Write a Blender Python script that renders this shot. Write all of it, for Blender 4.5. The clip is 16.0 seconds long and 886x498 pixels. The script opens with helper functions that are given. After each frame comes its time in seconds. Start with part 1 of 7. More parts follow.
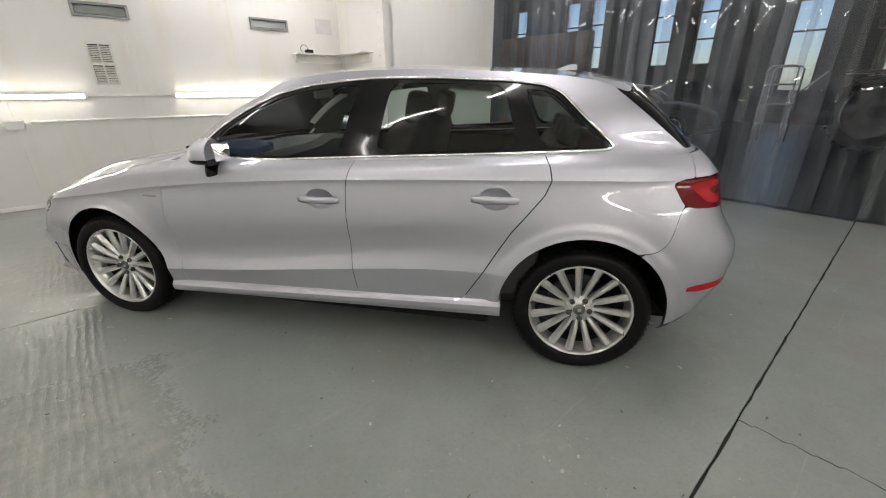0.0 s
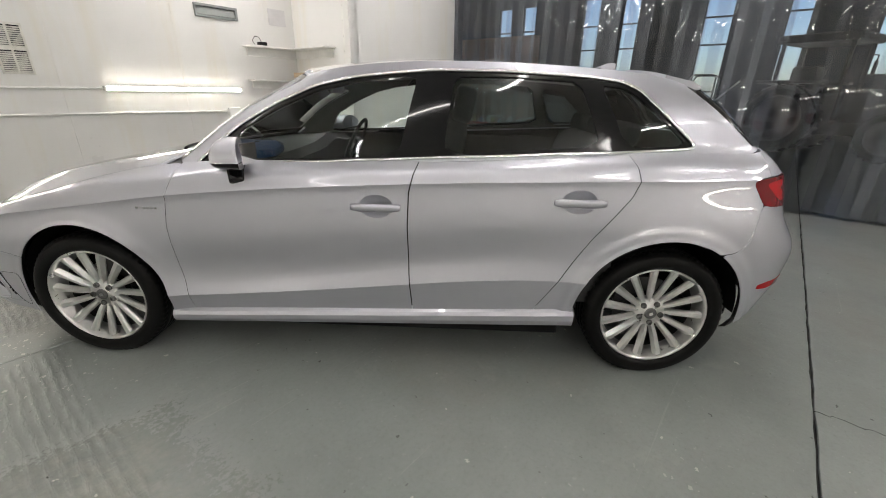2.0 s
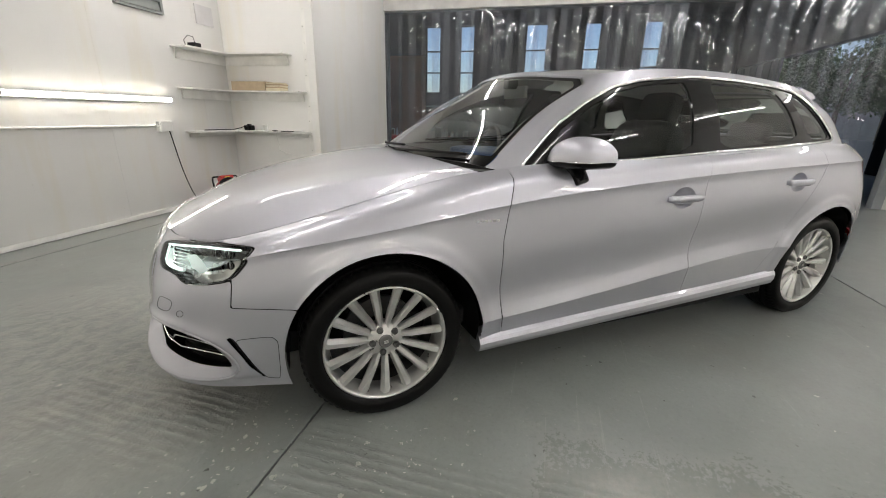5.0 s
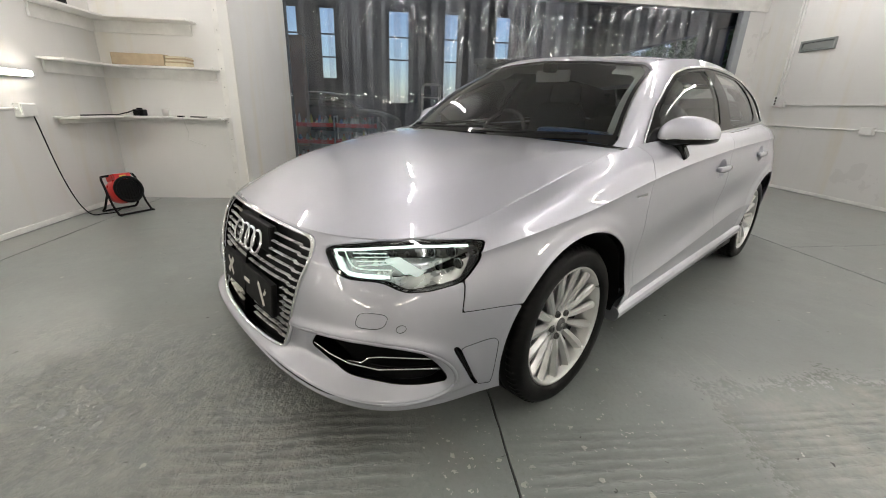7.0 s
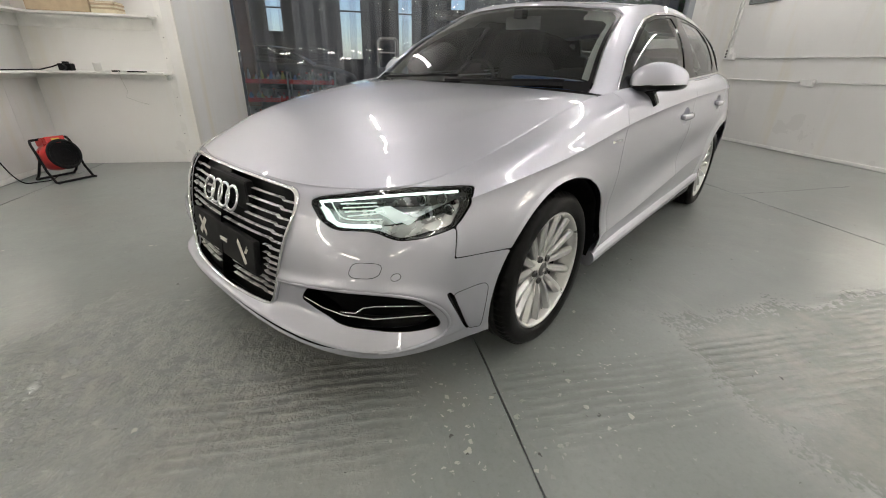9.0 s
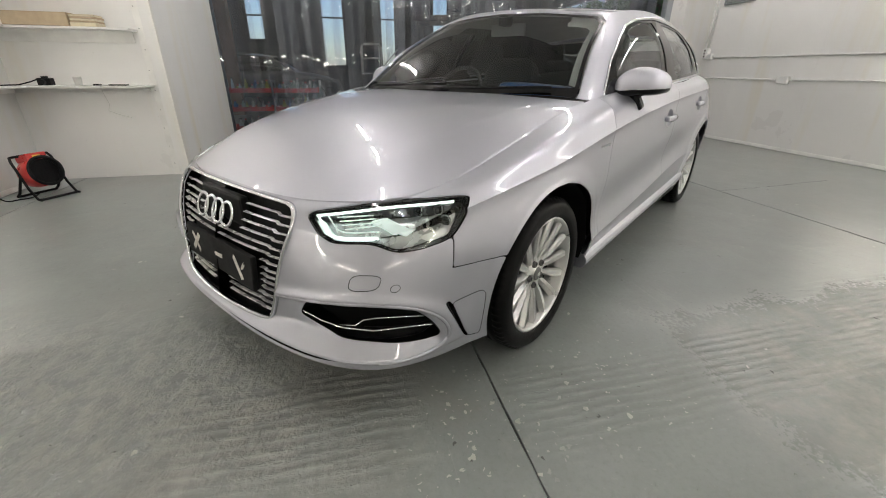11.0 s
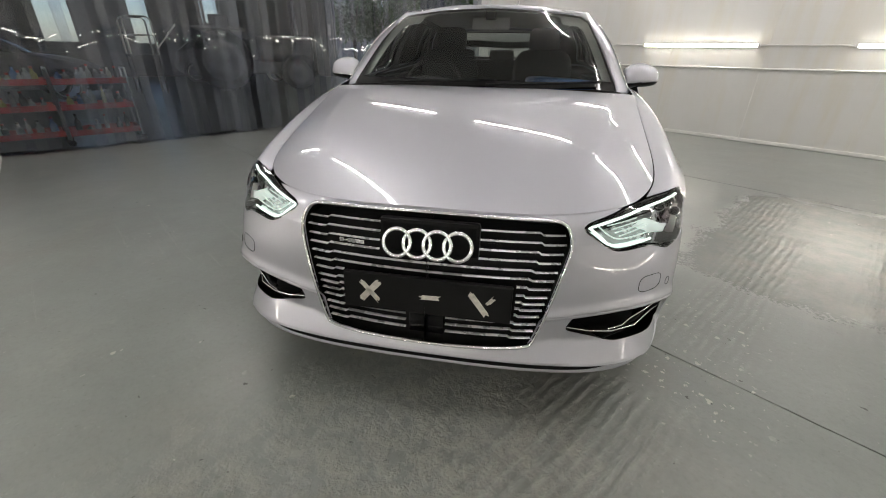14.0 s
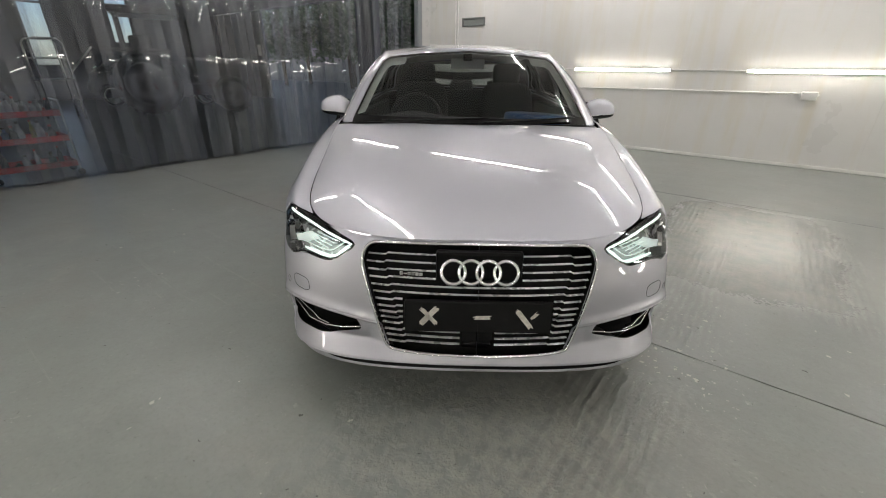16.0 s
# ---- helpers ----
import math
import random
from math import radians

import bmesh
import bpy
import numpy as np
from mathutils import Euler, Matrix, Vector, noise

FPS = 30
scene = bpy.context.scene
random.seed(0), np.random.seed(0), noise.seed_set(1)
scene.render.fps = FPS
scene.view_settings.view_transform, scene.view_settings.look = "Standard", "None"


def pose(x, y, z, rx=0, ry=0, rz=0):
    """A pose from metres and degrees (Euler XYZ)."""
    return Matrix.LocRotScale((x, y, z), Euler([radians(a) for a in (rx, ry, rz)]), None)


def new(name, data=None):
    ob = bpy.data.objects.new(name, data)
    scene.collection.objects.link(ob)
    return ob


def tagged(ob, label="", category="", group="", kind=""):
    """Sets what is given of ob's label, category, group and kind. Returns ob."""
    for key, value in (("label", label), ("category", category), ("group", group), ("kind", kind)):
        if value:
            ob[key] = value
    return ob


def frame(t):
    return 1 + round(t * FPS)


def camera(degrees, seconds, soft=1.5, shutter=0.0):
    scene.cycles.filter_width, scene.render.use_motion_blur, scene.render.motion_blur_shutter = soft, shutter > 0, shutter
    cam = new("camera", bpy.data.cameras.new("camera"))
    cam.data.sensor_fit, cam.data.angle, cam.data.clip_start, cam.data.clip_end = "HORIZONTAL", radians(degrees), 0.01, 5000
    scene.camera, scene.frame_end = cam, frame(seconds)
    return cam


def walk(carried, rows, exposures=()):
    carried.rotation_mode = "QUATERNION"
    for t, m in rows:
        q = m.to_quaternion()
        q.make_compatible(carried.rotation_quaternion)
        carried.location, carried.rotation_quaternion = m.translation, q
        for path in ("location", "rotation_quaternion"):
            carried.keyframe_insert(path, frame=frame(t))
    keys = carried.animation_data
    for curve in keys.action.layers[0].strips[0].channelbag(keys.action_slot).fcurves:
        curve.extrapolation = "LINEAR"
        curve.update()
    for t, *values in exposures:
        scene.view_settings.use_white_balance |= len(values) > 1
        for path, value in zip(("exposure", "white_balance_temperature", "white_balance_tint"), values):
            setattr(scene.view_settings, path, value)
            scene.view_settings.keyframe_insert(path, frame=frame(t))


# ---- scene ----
cam = camera(95.2, 16.0, 1.0)
# seconds, eye x y z, yaw, pitch, roll; the car's front axle is the origin and it points along -x
ROWS = [
    (0, 2.355, -2.606, 1.288, 12.18, -21.58, 0.21),
    (0.5, 2.317, -2.608, 1.282, 11.33, -21.38, -0.22),
    (1, 2.194, -2.566, 1.260, 9.46, -21.28, -0.49),
    (1.5, 1.966, -2.499, 1.256, 6.43, -21.22, -0.74),
    (2, 1.724, -2.507, 1.253, 2.57, -21.27, -0.94),
    (2.5, 1.414, -2.550, 1.252, -1.49, -21.33, -1.15),
    (3, 1.062, -2.518, 1.221, -5.38, -21.48, -1.41),
    (3.5, 0.678, -2.498, 1.216, -8.91, -21.41, -1.29),
    (4, 0.325, -2.459, 1.211, -13.53, -21.74, -1.43),
    (4.5, 0.007, -2.327, 1.176, -16.97, -19.23, 0.28),
    (5, -0.316, -2.168, 1.136, -21.76, -18.34, -1.29),
    (5.2, -0.445, -2.109, 1.116, -24.76, -17.86, -1.23),
    (7.3, -1.337, -1.469, 1.071, -43.58, -20.33, -1.87),
    (7.5, -1.372, -1.457, 1.070, -44.33, -21.14, -1.88),
    (8, -1.381, -1.460, 1.039, -45.80, -22.45, -1.77),
    (8.5, -1.354, -1.469, 1.024, -47.24, -24.01, -1.75),
    (9, -1.328, -1.474, 1.027, -47.90, -24.39, -1.55),
    (9.5, -1.310, -1.483, 1.032, -48.43, -24.15, -1.13),
    (10, -1.303, -1.489, 1.033, -48.73, -23.96, -0.82),
    (10.2, -1.305, -1.488, 1.036, -48.88, -23.91, -0.75),
    (12.3, -1.543, -1.117, 1.083, -58.98, -24.53, -0.07),
    (12.5, -1.592, -1.011, 1.090, -61.67, -24.70, -0.16),
    (13, -1.766, -0.730, 1.098, -68.36, -25.01, -0.74),
    (13.5, -1.849, -0.466, 1.094, -74.10, -25.55, -0.74),
    (14, -1.857, -0.228, 1.106, -79.55, -25.98, -0.98),
    (14.5, -1.901, -0.065, 1.145, -83.90, -25.66, -1.23),
    (15, -1.999, 0.082, 1.210, -86.75, -25.08, -1.28),
    (15.5, -2.046, 0.116, 1.239, -88.35, -24.46, -1.07),
    (16, -2.048, 0.108, 1.234, -88.88, -24.00, -0.66),
]
walk(cam, [(t, pose(x, y, z, 90 + pitch, roll, yaw)) for t, x, y, z, yaw, pitch, roll in ROWS],
     ((0, 0.06), (5.2, 0.02), (7.5, 0.12), (10.2, 0.12), (12.5, -0.03), (16, -0.12)))

# ---- world and lights ----
world = bpy.data.worlds.new("world")
scene.world = world
world.use_nodes = True
wn = world.node_tree.nodes
sky = wn.new("ShaderNodeTexSky")
sky.sky_type, sky.sun_disc = "NISHITA", False
sky.sun_elevation, sky.sun_rotation = radians(48), radians(200)
world.node_tree.links.new(sky.outputs[0], wn["Background"].inputs[0])
wn["Background"].inputs[1].default_value = 0.12
scene.view_settings.exposure = 0.0
TUBE_POWER, CEILING_POWER = 40.0, 46.0


# ---- materials ----
def material(name, color=(0.5, 0.5, 0.5), rough=0.5, metal=0.0, **more):
    m = bpy.data.materials.new(name)
    m.use_nodes = True
    b = m.node_tree.nodes["Principled BSDF"]
    b.inputs["Base Color"].default_value = (*color, 1)
    b.inputs["Roughness"].default_value, b.inputs["Metallic"].default_value = rough, metal
    for key, value in more.items():
        b.inputs[key.replace("_", " ")].default_value = value
    return m


class Nodes:
    """Short names for building a node tree."""

    def __init__(self, m):
        self.tree = m.node_tree
        self.bsdf = m.node_tree.nodes["Principled BSDF"]
        self.out = m.node_tree.nodes["Material Output"]

    def add(self, kind, **values):
        n = self.tree.nodes.new("ShaderNode" + kind)
        for key, value in values.items():
            n.inputs[key.replace("_", " ")].default_value = value
        return n

    def link(self, a, b):
        self.tree.links.new(a, b)

    def coords(self, space="Object", scale=(1, 1, 1), turn=0.0):
        c, mp = self.add("TexCoord"), self.add("Mapping")
        self.link(c.outputs[space], mp.inputs["Vector"])
        mp.inputs["Scale"].default_value = scale
        mp.inputs["Rotation"].default_value = (0, 0, turn)
        return mp.outputs[0]

    def noise(self, vec, scale, detail=4.0, rough=0.55, distort=0.0):
        n = self.add("TexNoise", Scale=scale, Detail=detail, Roughness=rough, Distortion=distort)
        self.link(vec, n.inputs["Vector"])
        return n.outputs[0]

    def ramp(self, fac, *stops):
        n = self.add("ValToRGB")
        el = n.color_ramp.elements
        while len(el) < len(stops):
            el.new(0.5)
        for e, (p, c) in zip(el, stops):
            e.position = p
            e.color = (*c, 1) if isinstance(c, tuple) else (c, c, c, 1)
        self.link(fac, n.inputs[0])
        return n.outputs[0]

    def mix(self, fac, a, b, how="MIX"):
        n = self.tree.nodes.new("ShaderNodeMix")
        n.data_type, n.blend_type = "RGBA", how
        for socket, value in ((n.inputs[0], fac), (n.inputs[6], a), (n.inputs[7], b)):
            if isinstance(value, bpy.types.NodeSocket):
                self.link(value, socket)
            elif isinstance(value, tuple):
                socket.default_value = (*value, 1)
            else:
                socket.default_value = value
        return n.outputs[2]

    def math(self, how, a, b=0.0):
        n = self.tree.nodes.new("ShaderNodeMath")
        n.operation = how
        for socket, value in zip(n.inputs, (a, b)):
            if isinstance(value, bpy.types.NodeSocket):
                self.link(value, socket)
            else:
                socket.default_value = value
        return n.outputs[0]

    def bump(self, height, strength, distance=0.01, normal=None):
        n = self.add("Bump", Strength=strength, Distance=distance)
        self.link(height, n.inputs["Height"])
        if normal:
            self.link(normal, n.inputs["Normal"])
        return n.outputs[0]

    def set(self, **values):
        for key, value in values.items():
            self.link(value, self.bsdf.inputs[key.replace("_", " ")])


def mottled(name, color, rough, metal=0.0, scale=6.0, spread=0.12, grain=120.0, bump=0.1, **more):
    """A plain surface with soft blotches, a fine grain and uneven gloss."""
    m = material(name, color, rough, metal, **more)
    n = Nodes(m)
    v = n.coords()
    big, fine = n.noise(v, scale, 5), n.noise(v, grain, 2)
    dark = tuple(c * (1 - spread) for c in color)
    light = tuple(min(1, c * (1 + spread * 0.6)) for c in color)
    n.set(Base_Color=n.ramp(big, (0.3, dark), (0.7, light)))
    n.set(Roughness=n.ramp(big, (0.25, max(0.02, rough - 0.07)), (0.75, min(1, rough + 0.08))))
    if bump:
        n.set(Normal=n.bump(fine, bump, 0.002))
    return m


def glow(name, color, strength):
    m = material(name, color, 0.4)
    b = m.node_tree.nodes["Principled BSDF"]
    b.inputs["Emission Color"].default_value = (*color, 1)
    b.inputs["Emission Strength"].default_value = strength
    return m


def sheet(name, tint, gloss_rough, haze=0.0, haze_color=(0.8, 0.8, 0.8), ior=1.5, wave=0.0):
    """A thin clear pane: light goes straight through, tinted, with a true surface gloss."""
    m = material(name, tint, gloss_rough)
    n = Nodes(m)
    clear = n.add("BsdfTransparent", Color=(*tint, 1))
    gloss = n.add("BsdfGlossy", Color=(1, 1, 1, 1), Roughness=gloss_rough)
    fr = n.add("Fresnel", IOR=ior)
    mix = n.add("MixShader")
    n.link(fr.outputs[0], mix.inputs[0])
    n.link(clear.outputs[0], mix.inputs[1])
    n.link(gloss.outputs[0], mix.inputs[2])
    last = mix.outputs[0]
    if wave:
        v = n.coords(scale=(1, 1, 0.25))
        b = n.bump(n.noise(v, 5.0, 3), wave, 0.02)
        n.link(b, gloss.inputs["Normal"])
        n.link(b, fr.inputs["Normal"])
    if haze:
        milk = n.add("BsdfDiffuse", Color=(*haze_color, 1))
        mix2 = n.add("MixShader", Fac=haze)
        own = n.add("ObjectInfo").outputs["Random"]
        streak = n.ramp(n.noise(n.coords(scale=(14.0, 14.0, 0.5)), 1.0, 4, 0.6), (0.35, 0.6), (0.70, 1.7))
        cloud = n.math("MULTIPLY", n.math("ADD", n.math("MULTIPLY", n.math("POWER", own, 2.0), 2.4), 0.45), streak)
        n.link(n.math("MULTIPLY", cloud, haze), mix2.inputs[0])
        n.link(last, mix2.inputs[1])
        n.link(milk.outputs[0], mix2.inputs[2])
        last = mix2.outputs[0]
    n.link(last, n.out.inputs["Surface"])
    return m


def wall_paint(name, color):
    """White gloss-painted sheeting with yellowed streaks running down and scuffs near the floor."""
    m = material(name, color, 0.35)
    n = Nodes(m)
    v = n.coords()
    streak = n.noise(n.coords(scale=(2.2, 2.2, 0.22)), 1.6, 6, 0.6)
    blot = n.noise(v, 1.3, 5)
    speck = n.noise(v, 38.0, 3)
    c = n.ramp(streak, (0.52, color), (0.74, (color[0] * 0.96, color[1] * 0.92, color[2] * 0.82)))
    c = n.mix(n.ramp(blot, (0.45, 0.0), (0.8, 0.5)), c, (color[0] * 0.9, color[1] * 0.9, color[2] * 0.9))
    c = n.mix(n.ramp(speck, (0.70, 0.0), (0.78, 0.35)), c, (0.45, 0.43, 0.38))
    n.set(Base_Color=c, Roughness=n.ramp(blot, (0.3, 0.26), (0.7, 0.45)))
    n.set(Normal=n.bump(n.noise(v, 7.0, 6), 0.12, 0.006))
    return m


def floor_paint():
    """Grey-green floor paint on concrete: soft stains, ribbed trowel bands, a shiny scuff with lamp reflections painted
    pale, pale chips, dark specks and scratches.
    """
    m = material("floor_paint", (0.25, 0.255, 0.24), 0.35)
    n = Nodes(m)
    v = n.coords()
    big, mid, fine = n.noise(v, 0.7, 6, 0.62), n.noise(v, 3.2, 8, 0.68), n.noise(v, 130.0, 4, 0.65)
    c = n.ramp(big, (0.30, (0.200, 0.220, 0.212)), (0.70, (0.264, 0.282, 0.272)))
    c = n.mix(n.ramp(mid, (0.34, 0.45), (0.60, 0.0)), c, (0.180, 0.191, 0.182))
    film = n.ramp(n.noise(v, 1.1, 6, 0.66, 0.5), (0.50, 0.0), (0.68, 0.50))
    c = n.mix(film, c, (0.232, 0.220, 0.200))
    worn = n.ramp(n.noise(v, 2.1, 9, 0.72, 0.4), (0.58, 0.0), (0.72, 0.40))
    c = n.mix(worn, c, (0.34, 0.342, 0.315))
    grain = n.noise(v, 55.0, 6, 0.75)
    c = n.mix(n.ramp(grain, (0.36, 0.22), (0.50, 0.0)), c, (0.13, 0.134, 0.123))
    c = n.mix(n.ramp(grain, (0.58, 0.0), (0.70, 0.14)), c, (0.38, 0.38, 0.355))
    sep = n.add("SeparateXYZ")
    n.link(v, sep.inputs[0])
    along, across = sep.outputs[0], sep.outputs[1]

    def ramped(value, low, high):
        mr = n.add("MapRange")
        n.link(value, mr.inputs["Value"])
        mr.inputs["From Min"].default_value, mr.inputs["From Max"].default_value = low, high
        return mr.outputs["Result"]

    def band(u0, u1, n0, n1, soft=0.10, ragged=0.35):
        """A rectangle of the floor with soft, ragged edges."""
        push = n.math("MULTIPLY", n.math("SUBTRACT", mid, 0.5), ragged)
        a, b = n.math("ADD", along, push), n.math("ADD", across, push)
        sides = (ramped(a, u0 - soft, u0 + soft), ramped(a, u1 + soft, u1 - soft), ramped(b, n0 - soft, n0 + soft), ramped(b, n1 + soft, n1 - soft))
        return n.math("MULTIPLY", n.math("MULTIPLY", sides[0], sides[1]), n.math("MULTIPLY", sides[2], sides[3]))

    def dots(scale, share, size, seed, stretch=(1, 1, 1), turn=0.0):
        """Ragged specks: a share of the cells of a grid of points, each with a spot of its own size."""
        mp = n.add("Mapping")
        mp.inputs["Location"].default_value = (seed, seed * 0.7, 0)
        mp.inputs["Scale"].default_value = stretch
        mp.inputs["Rotation"].default_value = (0, 0, turn)
        n.link(warped, mp.inputs["Vector"])
        vo = n.add("TexVoronoi", Scale=scale)
        n.link(mp.outputs[0], vo.inputs["Vector"])
        cell = n.add("SeparateColor")
        n.link(vo.outputs["Color"], cell.inputs[0])
        big_enough = n.math("MULTIPLY", n.math("MAXIMUM", n.math("SUBTRACT", cell.outputs[0], 1 - share), 0.0), size / share)
        return n.ramp(n.math("SUBTRACT", big_enough, vo.outputs["Distance"]), (0.0, 0.0), (0.02, 1.0))

    wob = n.add("TexNoise", Scale=55.0, Detail=5.0)
    n.link(v, wob.inputs["Vector"])
    push = n.add("VectorMath")
    push.operation = "MULTIPLY_ADD"
    n.link(wob.outputs["Color"], push.inputs[0])
    push.inputs[1].default_value = (0.036, 0.036, 0)
    n.link(v, push.inputs[2])
    warped = push.outputs[0]
    # ribs left by a notched trowel, running across the slabs every few centimetres
    sway = n.math("MULTIPLY", n.math("SUBTRACT", n.noise(v, 3.0, 3), 0.5), 0.045)
    rib = n.math("SINE", n.math("MULTIPLY", n.math("ADD", along, sway), 2 * math.pi / 0.041))
    rib = n.math("MULTIPLY", n.math("ADD", n.math("MULTIPLY", rib, 0.5), 0.5), n.ramp(n.noise(n.coords(scale=(30.0, 9.0, 1.0)), 1.0, 4, 0.65), (0.36, 0.15), (0.62, 1.0)))
    front_rib = n.math("MULTIPLY", band(-1.16, -0.72, 0.10, 0.85, 0.08, 0.45), 0.9)
    where = n.math("MAXIMUM", n.math("MAXIMUM", front_rib, n.math("MULTIPLY", band(-1.20, -0.86, -2.1, -0.30, 0.06, 0.3), 0.55)),
                   n.math("MAXIMUM", n.math("MULTIPLY", band(-1.88, -1.50, -3.0, -1.0, 0.08), 0.7), n.math("MULTIPLY", band(-0.98, -0.62, -3.0, -1.9, 0.08), 0.6)))
    scuff_shine = band(-1.75, -0.70, -3.12, -1.15, 0.12, 0.6)
    rubble = n.math("MULTIPLY", band(-1.15, -0.25, 0.3, 1.7, 0.3, 1.2), n.ramp(n.noise(v, 14.0, 6, 0.7), (0.42, 0.0), (0.62, 1.0)))
    # relief shading in the colour: rib troughs darkened, crests paled like highlights
    c = n.mix(n.math("MULTIPLY", n.ramp(rib, (0.10, 0.35), (0.45, 0.0)), where), c, (0.13, 0.132, 0.122))
    c = n.mix(n.math("MULTIPLY", n.ramp(rib, (0.60, 0.0), (0.90, 0.35)), where), c, (0.40, 0.40, 0.37))
    # pale blotches over the worn patch: reflected lamp light put into its colour
    c = n.mix(n.math("MULTIPLY", scuff_shine, n.ramp(n.noise(v, 6.0, 8, 0.75), (0.40, 0.0), (0.65, 0.45))), c, (0.40, 0.385, 0.34))
    c = n.mix(n.math("MULTIPLY", rubble, 0.45), c, (0.42, 0.40, 0.36))
    # pale chips in loose clusters, and single ones
    cluster = n.math("MAXIMUM", n.ramp(n.noise(v, 1.3, 5, 0.6), (0.56, 0.0), (0.68, 0.7)), n.math("MAXIMUM", band(-1.25, -0.75, -0.95, -0.45, 0.1), band(-1.3, -0.8, -0.30, 0.15, 0.1)))
    pale = n.math("MAXIMUM", n.math("MULTIPLY", dots(32.0, 0.24, 0.34, 0.0), cluster), n.math("MAXIMUM", dots(26.0, 0.035, 0.24, 3.1), n.math("MULTIPLY", dots(70.0, 0.22, 0.32, 5.2), n.math("ADD", cluster, 0.12))))
    c = n.mix(n.math("MULTIPLY", pale, 0.75), c, (0.52, 0.505, 0.46))
    # dark nicks and specks
    dark = n.math("MAXIMUM", dots(11.0, 0.16, 0.14, 7.7, (1.0, 2.0, 1.0), 0.6), dots(34.0, 0.08, 0.18, 9.3, (1.4, 1.0, 1.0), 0.2))
    c = n.mix(n.math("MULTIPLY", dark, 0.85), c, (0.05, 0.05, 0.046))
    # a few long pale scratches
    scratch = n.ramp(n.noise(n.coords(scale=(0.35, 22.0, 1.0), turn=1.15), 1.0, 5, 0.6), (0.655, 0.0), (0.668, 0.25), (0.68, 0.0))
    c = n.mix(scratch, c, (0.42, 0.42, 0.39))
    height = n.math("ADD", n.math("MULTIPLY", n.math("MULTIPLY", rib, where), 0.24), n.math("MULTIPLY", mid, 0.14))
    height = n.math("ADD", height, n.math("MULTIPLY", rubble, 0.25))
    height = n.math("SUBTRACT", height, n.math("MULTIPLY", n.math("MAXIMUM", dark, pale), 0.10))
    n.set(Base_Color=c)
    n.set(Roughness=n.math("SUBTRACT", n.ramp(grain, (0.30, 0.27), (0.70, 0.33)), n.math("MULTIPLY", scuff_shine, 0.08)))
    n.set(Normal=n.bump(fine, 0.07, 0.003, n.bump(grain, 0.06, 0.004, n.bump(height, 0.9, 0.026))))
    return m


def car_paint():
    """Silver metallic paint: a soft, even flake layer under a hard clear coat."""
    m = material("silver_paint", (0.49, 0.50, 0.555), 0.48, 0.93, Coat_Weight=1.0, Coat_Roughness=0.006, Coat_IOR=1.6)
    n = Nodes(m)
    v = n.coords()
    flake = n.add("TexVoronoi", Scale=900.0)
    n.link(v, flake.inputs["Vector"])
    n.set(Base_Color=n.mix(n.ramp(flake.outputs[0], (0.0, 0.0), (0.8, 0.5)), (0.545, 0.550, 0.608), (0.45, 0.454, 0.508)))
    n.set(Roughness=n.ramp(n.noise(v, 3.0, 3), (0.3, 0.48), (0.7, 0.52)))
    return m


PAINT = car_paint()
WALL = wall_paint("white_wall_paint", (0.635, 0.63, 0.615))
# same wall paint, lightened to put stronger light on the shelf wall and partition
WALL_LIT = wall_paint("lit_white_wall_paint", (0.78, 0.775, 0.76))
CEIL = mottled("ceiling_paint", (0.78, 0.775, 0.75), 0.5)
FLOOR = floor_paint()
CONCRETE = mottled("dark_joint_filler", (0.03, 0.03, 0.028), 0.9)
WHITE = mottled("white_gloss_wood", (0.78, 0.775, 0.75), 0.4)
PLASTIC_W = mottled("white_plastic", (0.70, 0.70, 0.68), 0.45, spread=0.06)
GREY_VENT = mottled("grey_vent_metal", (0.20, 0.215, 0.21), 0.45, 0.2)
BLACK = mottled("black_plastic", (0.004, 0.004, 0.0045), 0.5, spread=0.2, Specular_IOR_Level=0.16)
GLOSS_BLACK = material("gloss_black_trim", (0.004, 0.004, 0.005), 0.06, Specular_IOR_Level=0.3)
RUBBER = mottled("tyre_rubber", (0.0045, 0.0045, 0.0045), 0.45, scale=14, spread=0.25, bump=0.2, Specular_IOR_Level=0.14)
ALLOY = mottled("silver_alloy", (0.64, 0.64, 0.63), 0.31, 0.88, scale=20, spread=0.06, bump=0.03)
CHROME = material("chrome", (0.82, 0.83, 0.84), 0.10, 1.0)
DARK_METAL = mottled("dark_metal", (0.10, 0.10, 0.10), 0.4, 0.8, scale=25)
TUBE = glow("tube_light", (1.0, 0.94, 0.82), TUBE_POWER)
CEIL_TUBE = glow("ceiling_tube_light", (1.0, 0.955, 0.93), CEILING_POWER)
PVC = sheet("clear_pvc", (0.87, 0.89, 0.93), 0.006, 0.066, (0.44, 0.48, 0.56), 1.66, 0.040)
GLASS = sheet("tinted_glass", (0.83, 0.88, 0.86), 0.005, ior=1.40)
GLASS_DARK = sheet("dark_tinted_glass", (0.64, 0.71, 0.68), 0.005, ior=1.5)
RED_PAINT = mottled("red_enamel", (0.52, 0.028, 0.025), 0.3, scale=12)


# ---- building helpers ----
def obj(name, data, material=None, parent=None, label="", m=None):
    ob = new(name, data)
    if material and data:
        data.materials.append(material)
    if parent:
        ob.parent = parent
    if m is not None:
        ob.matrix_world = m
    return tagged(ob, label)


def mesh_of(name, verts, faces, smooth=False):
    me = bpy.data.meshes.new(name)
    me.from_pydata([tuple(v) for v in verts], [], faces)
    if smooth:
        me.shade_smooth()
    me.update()
    return me


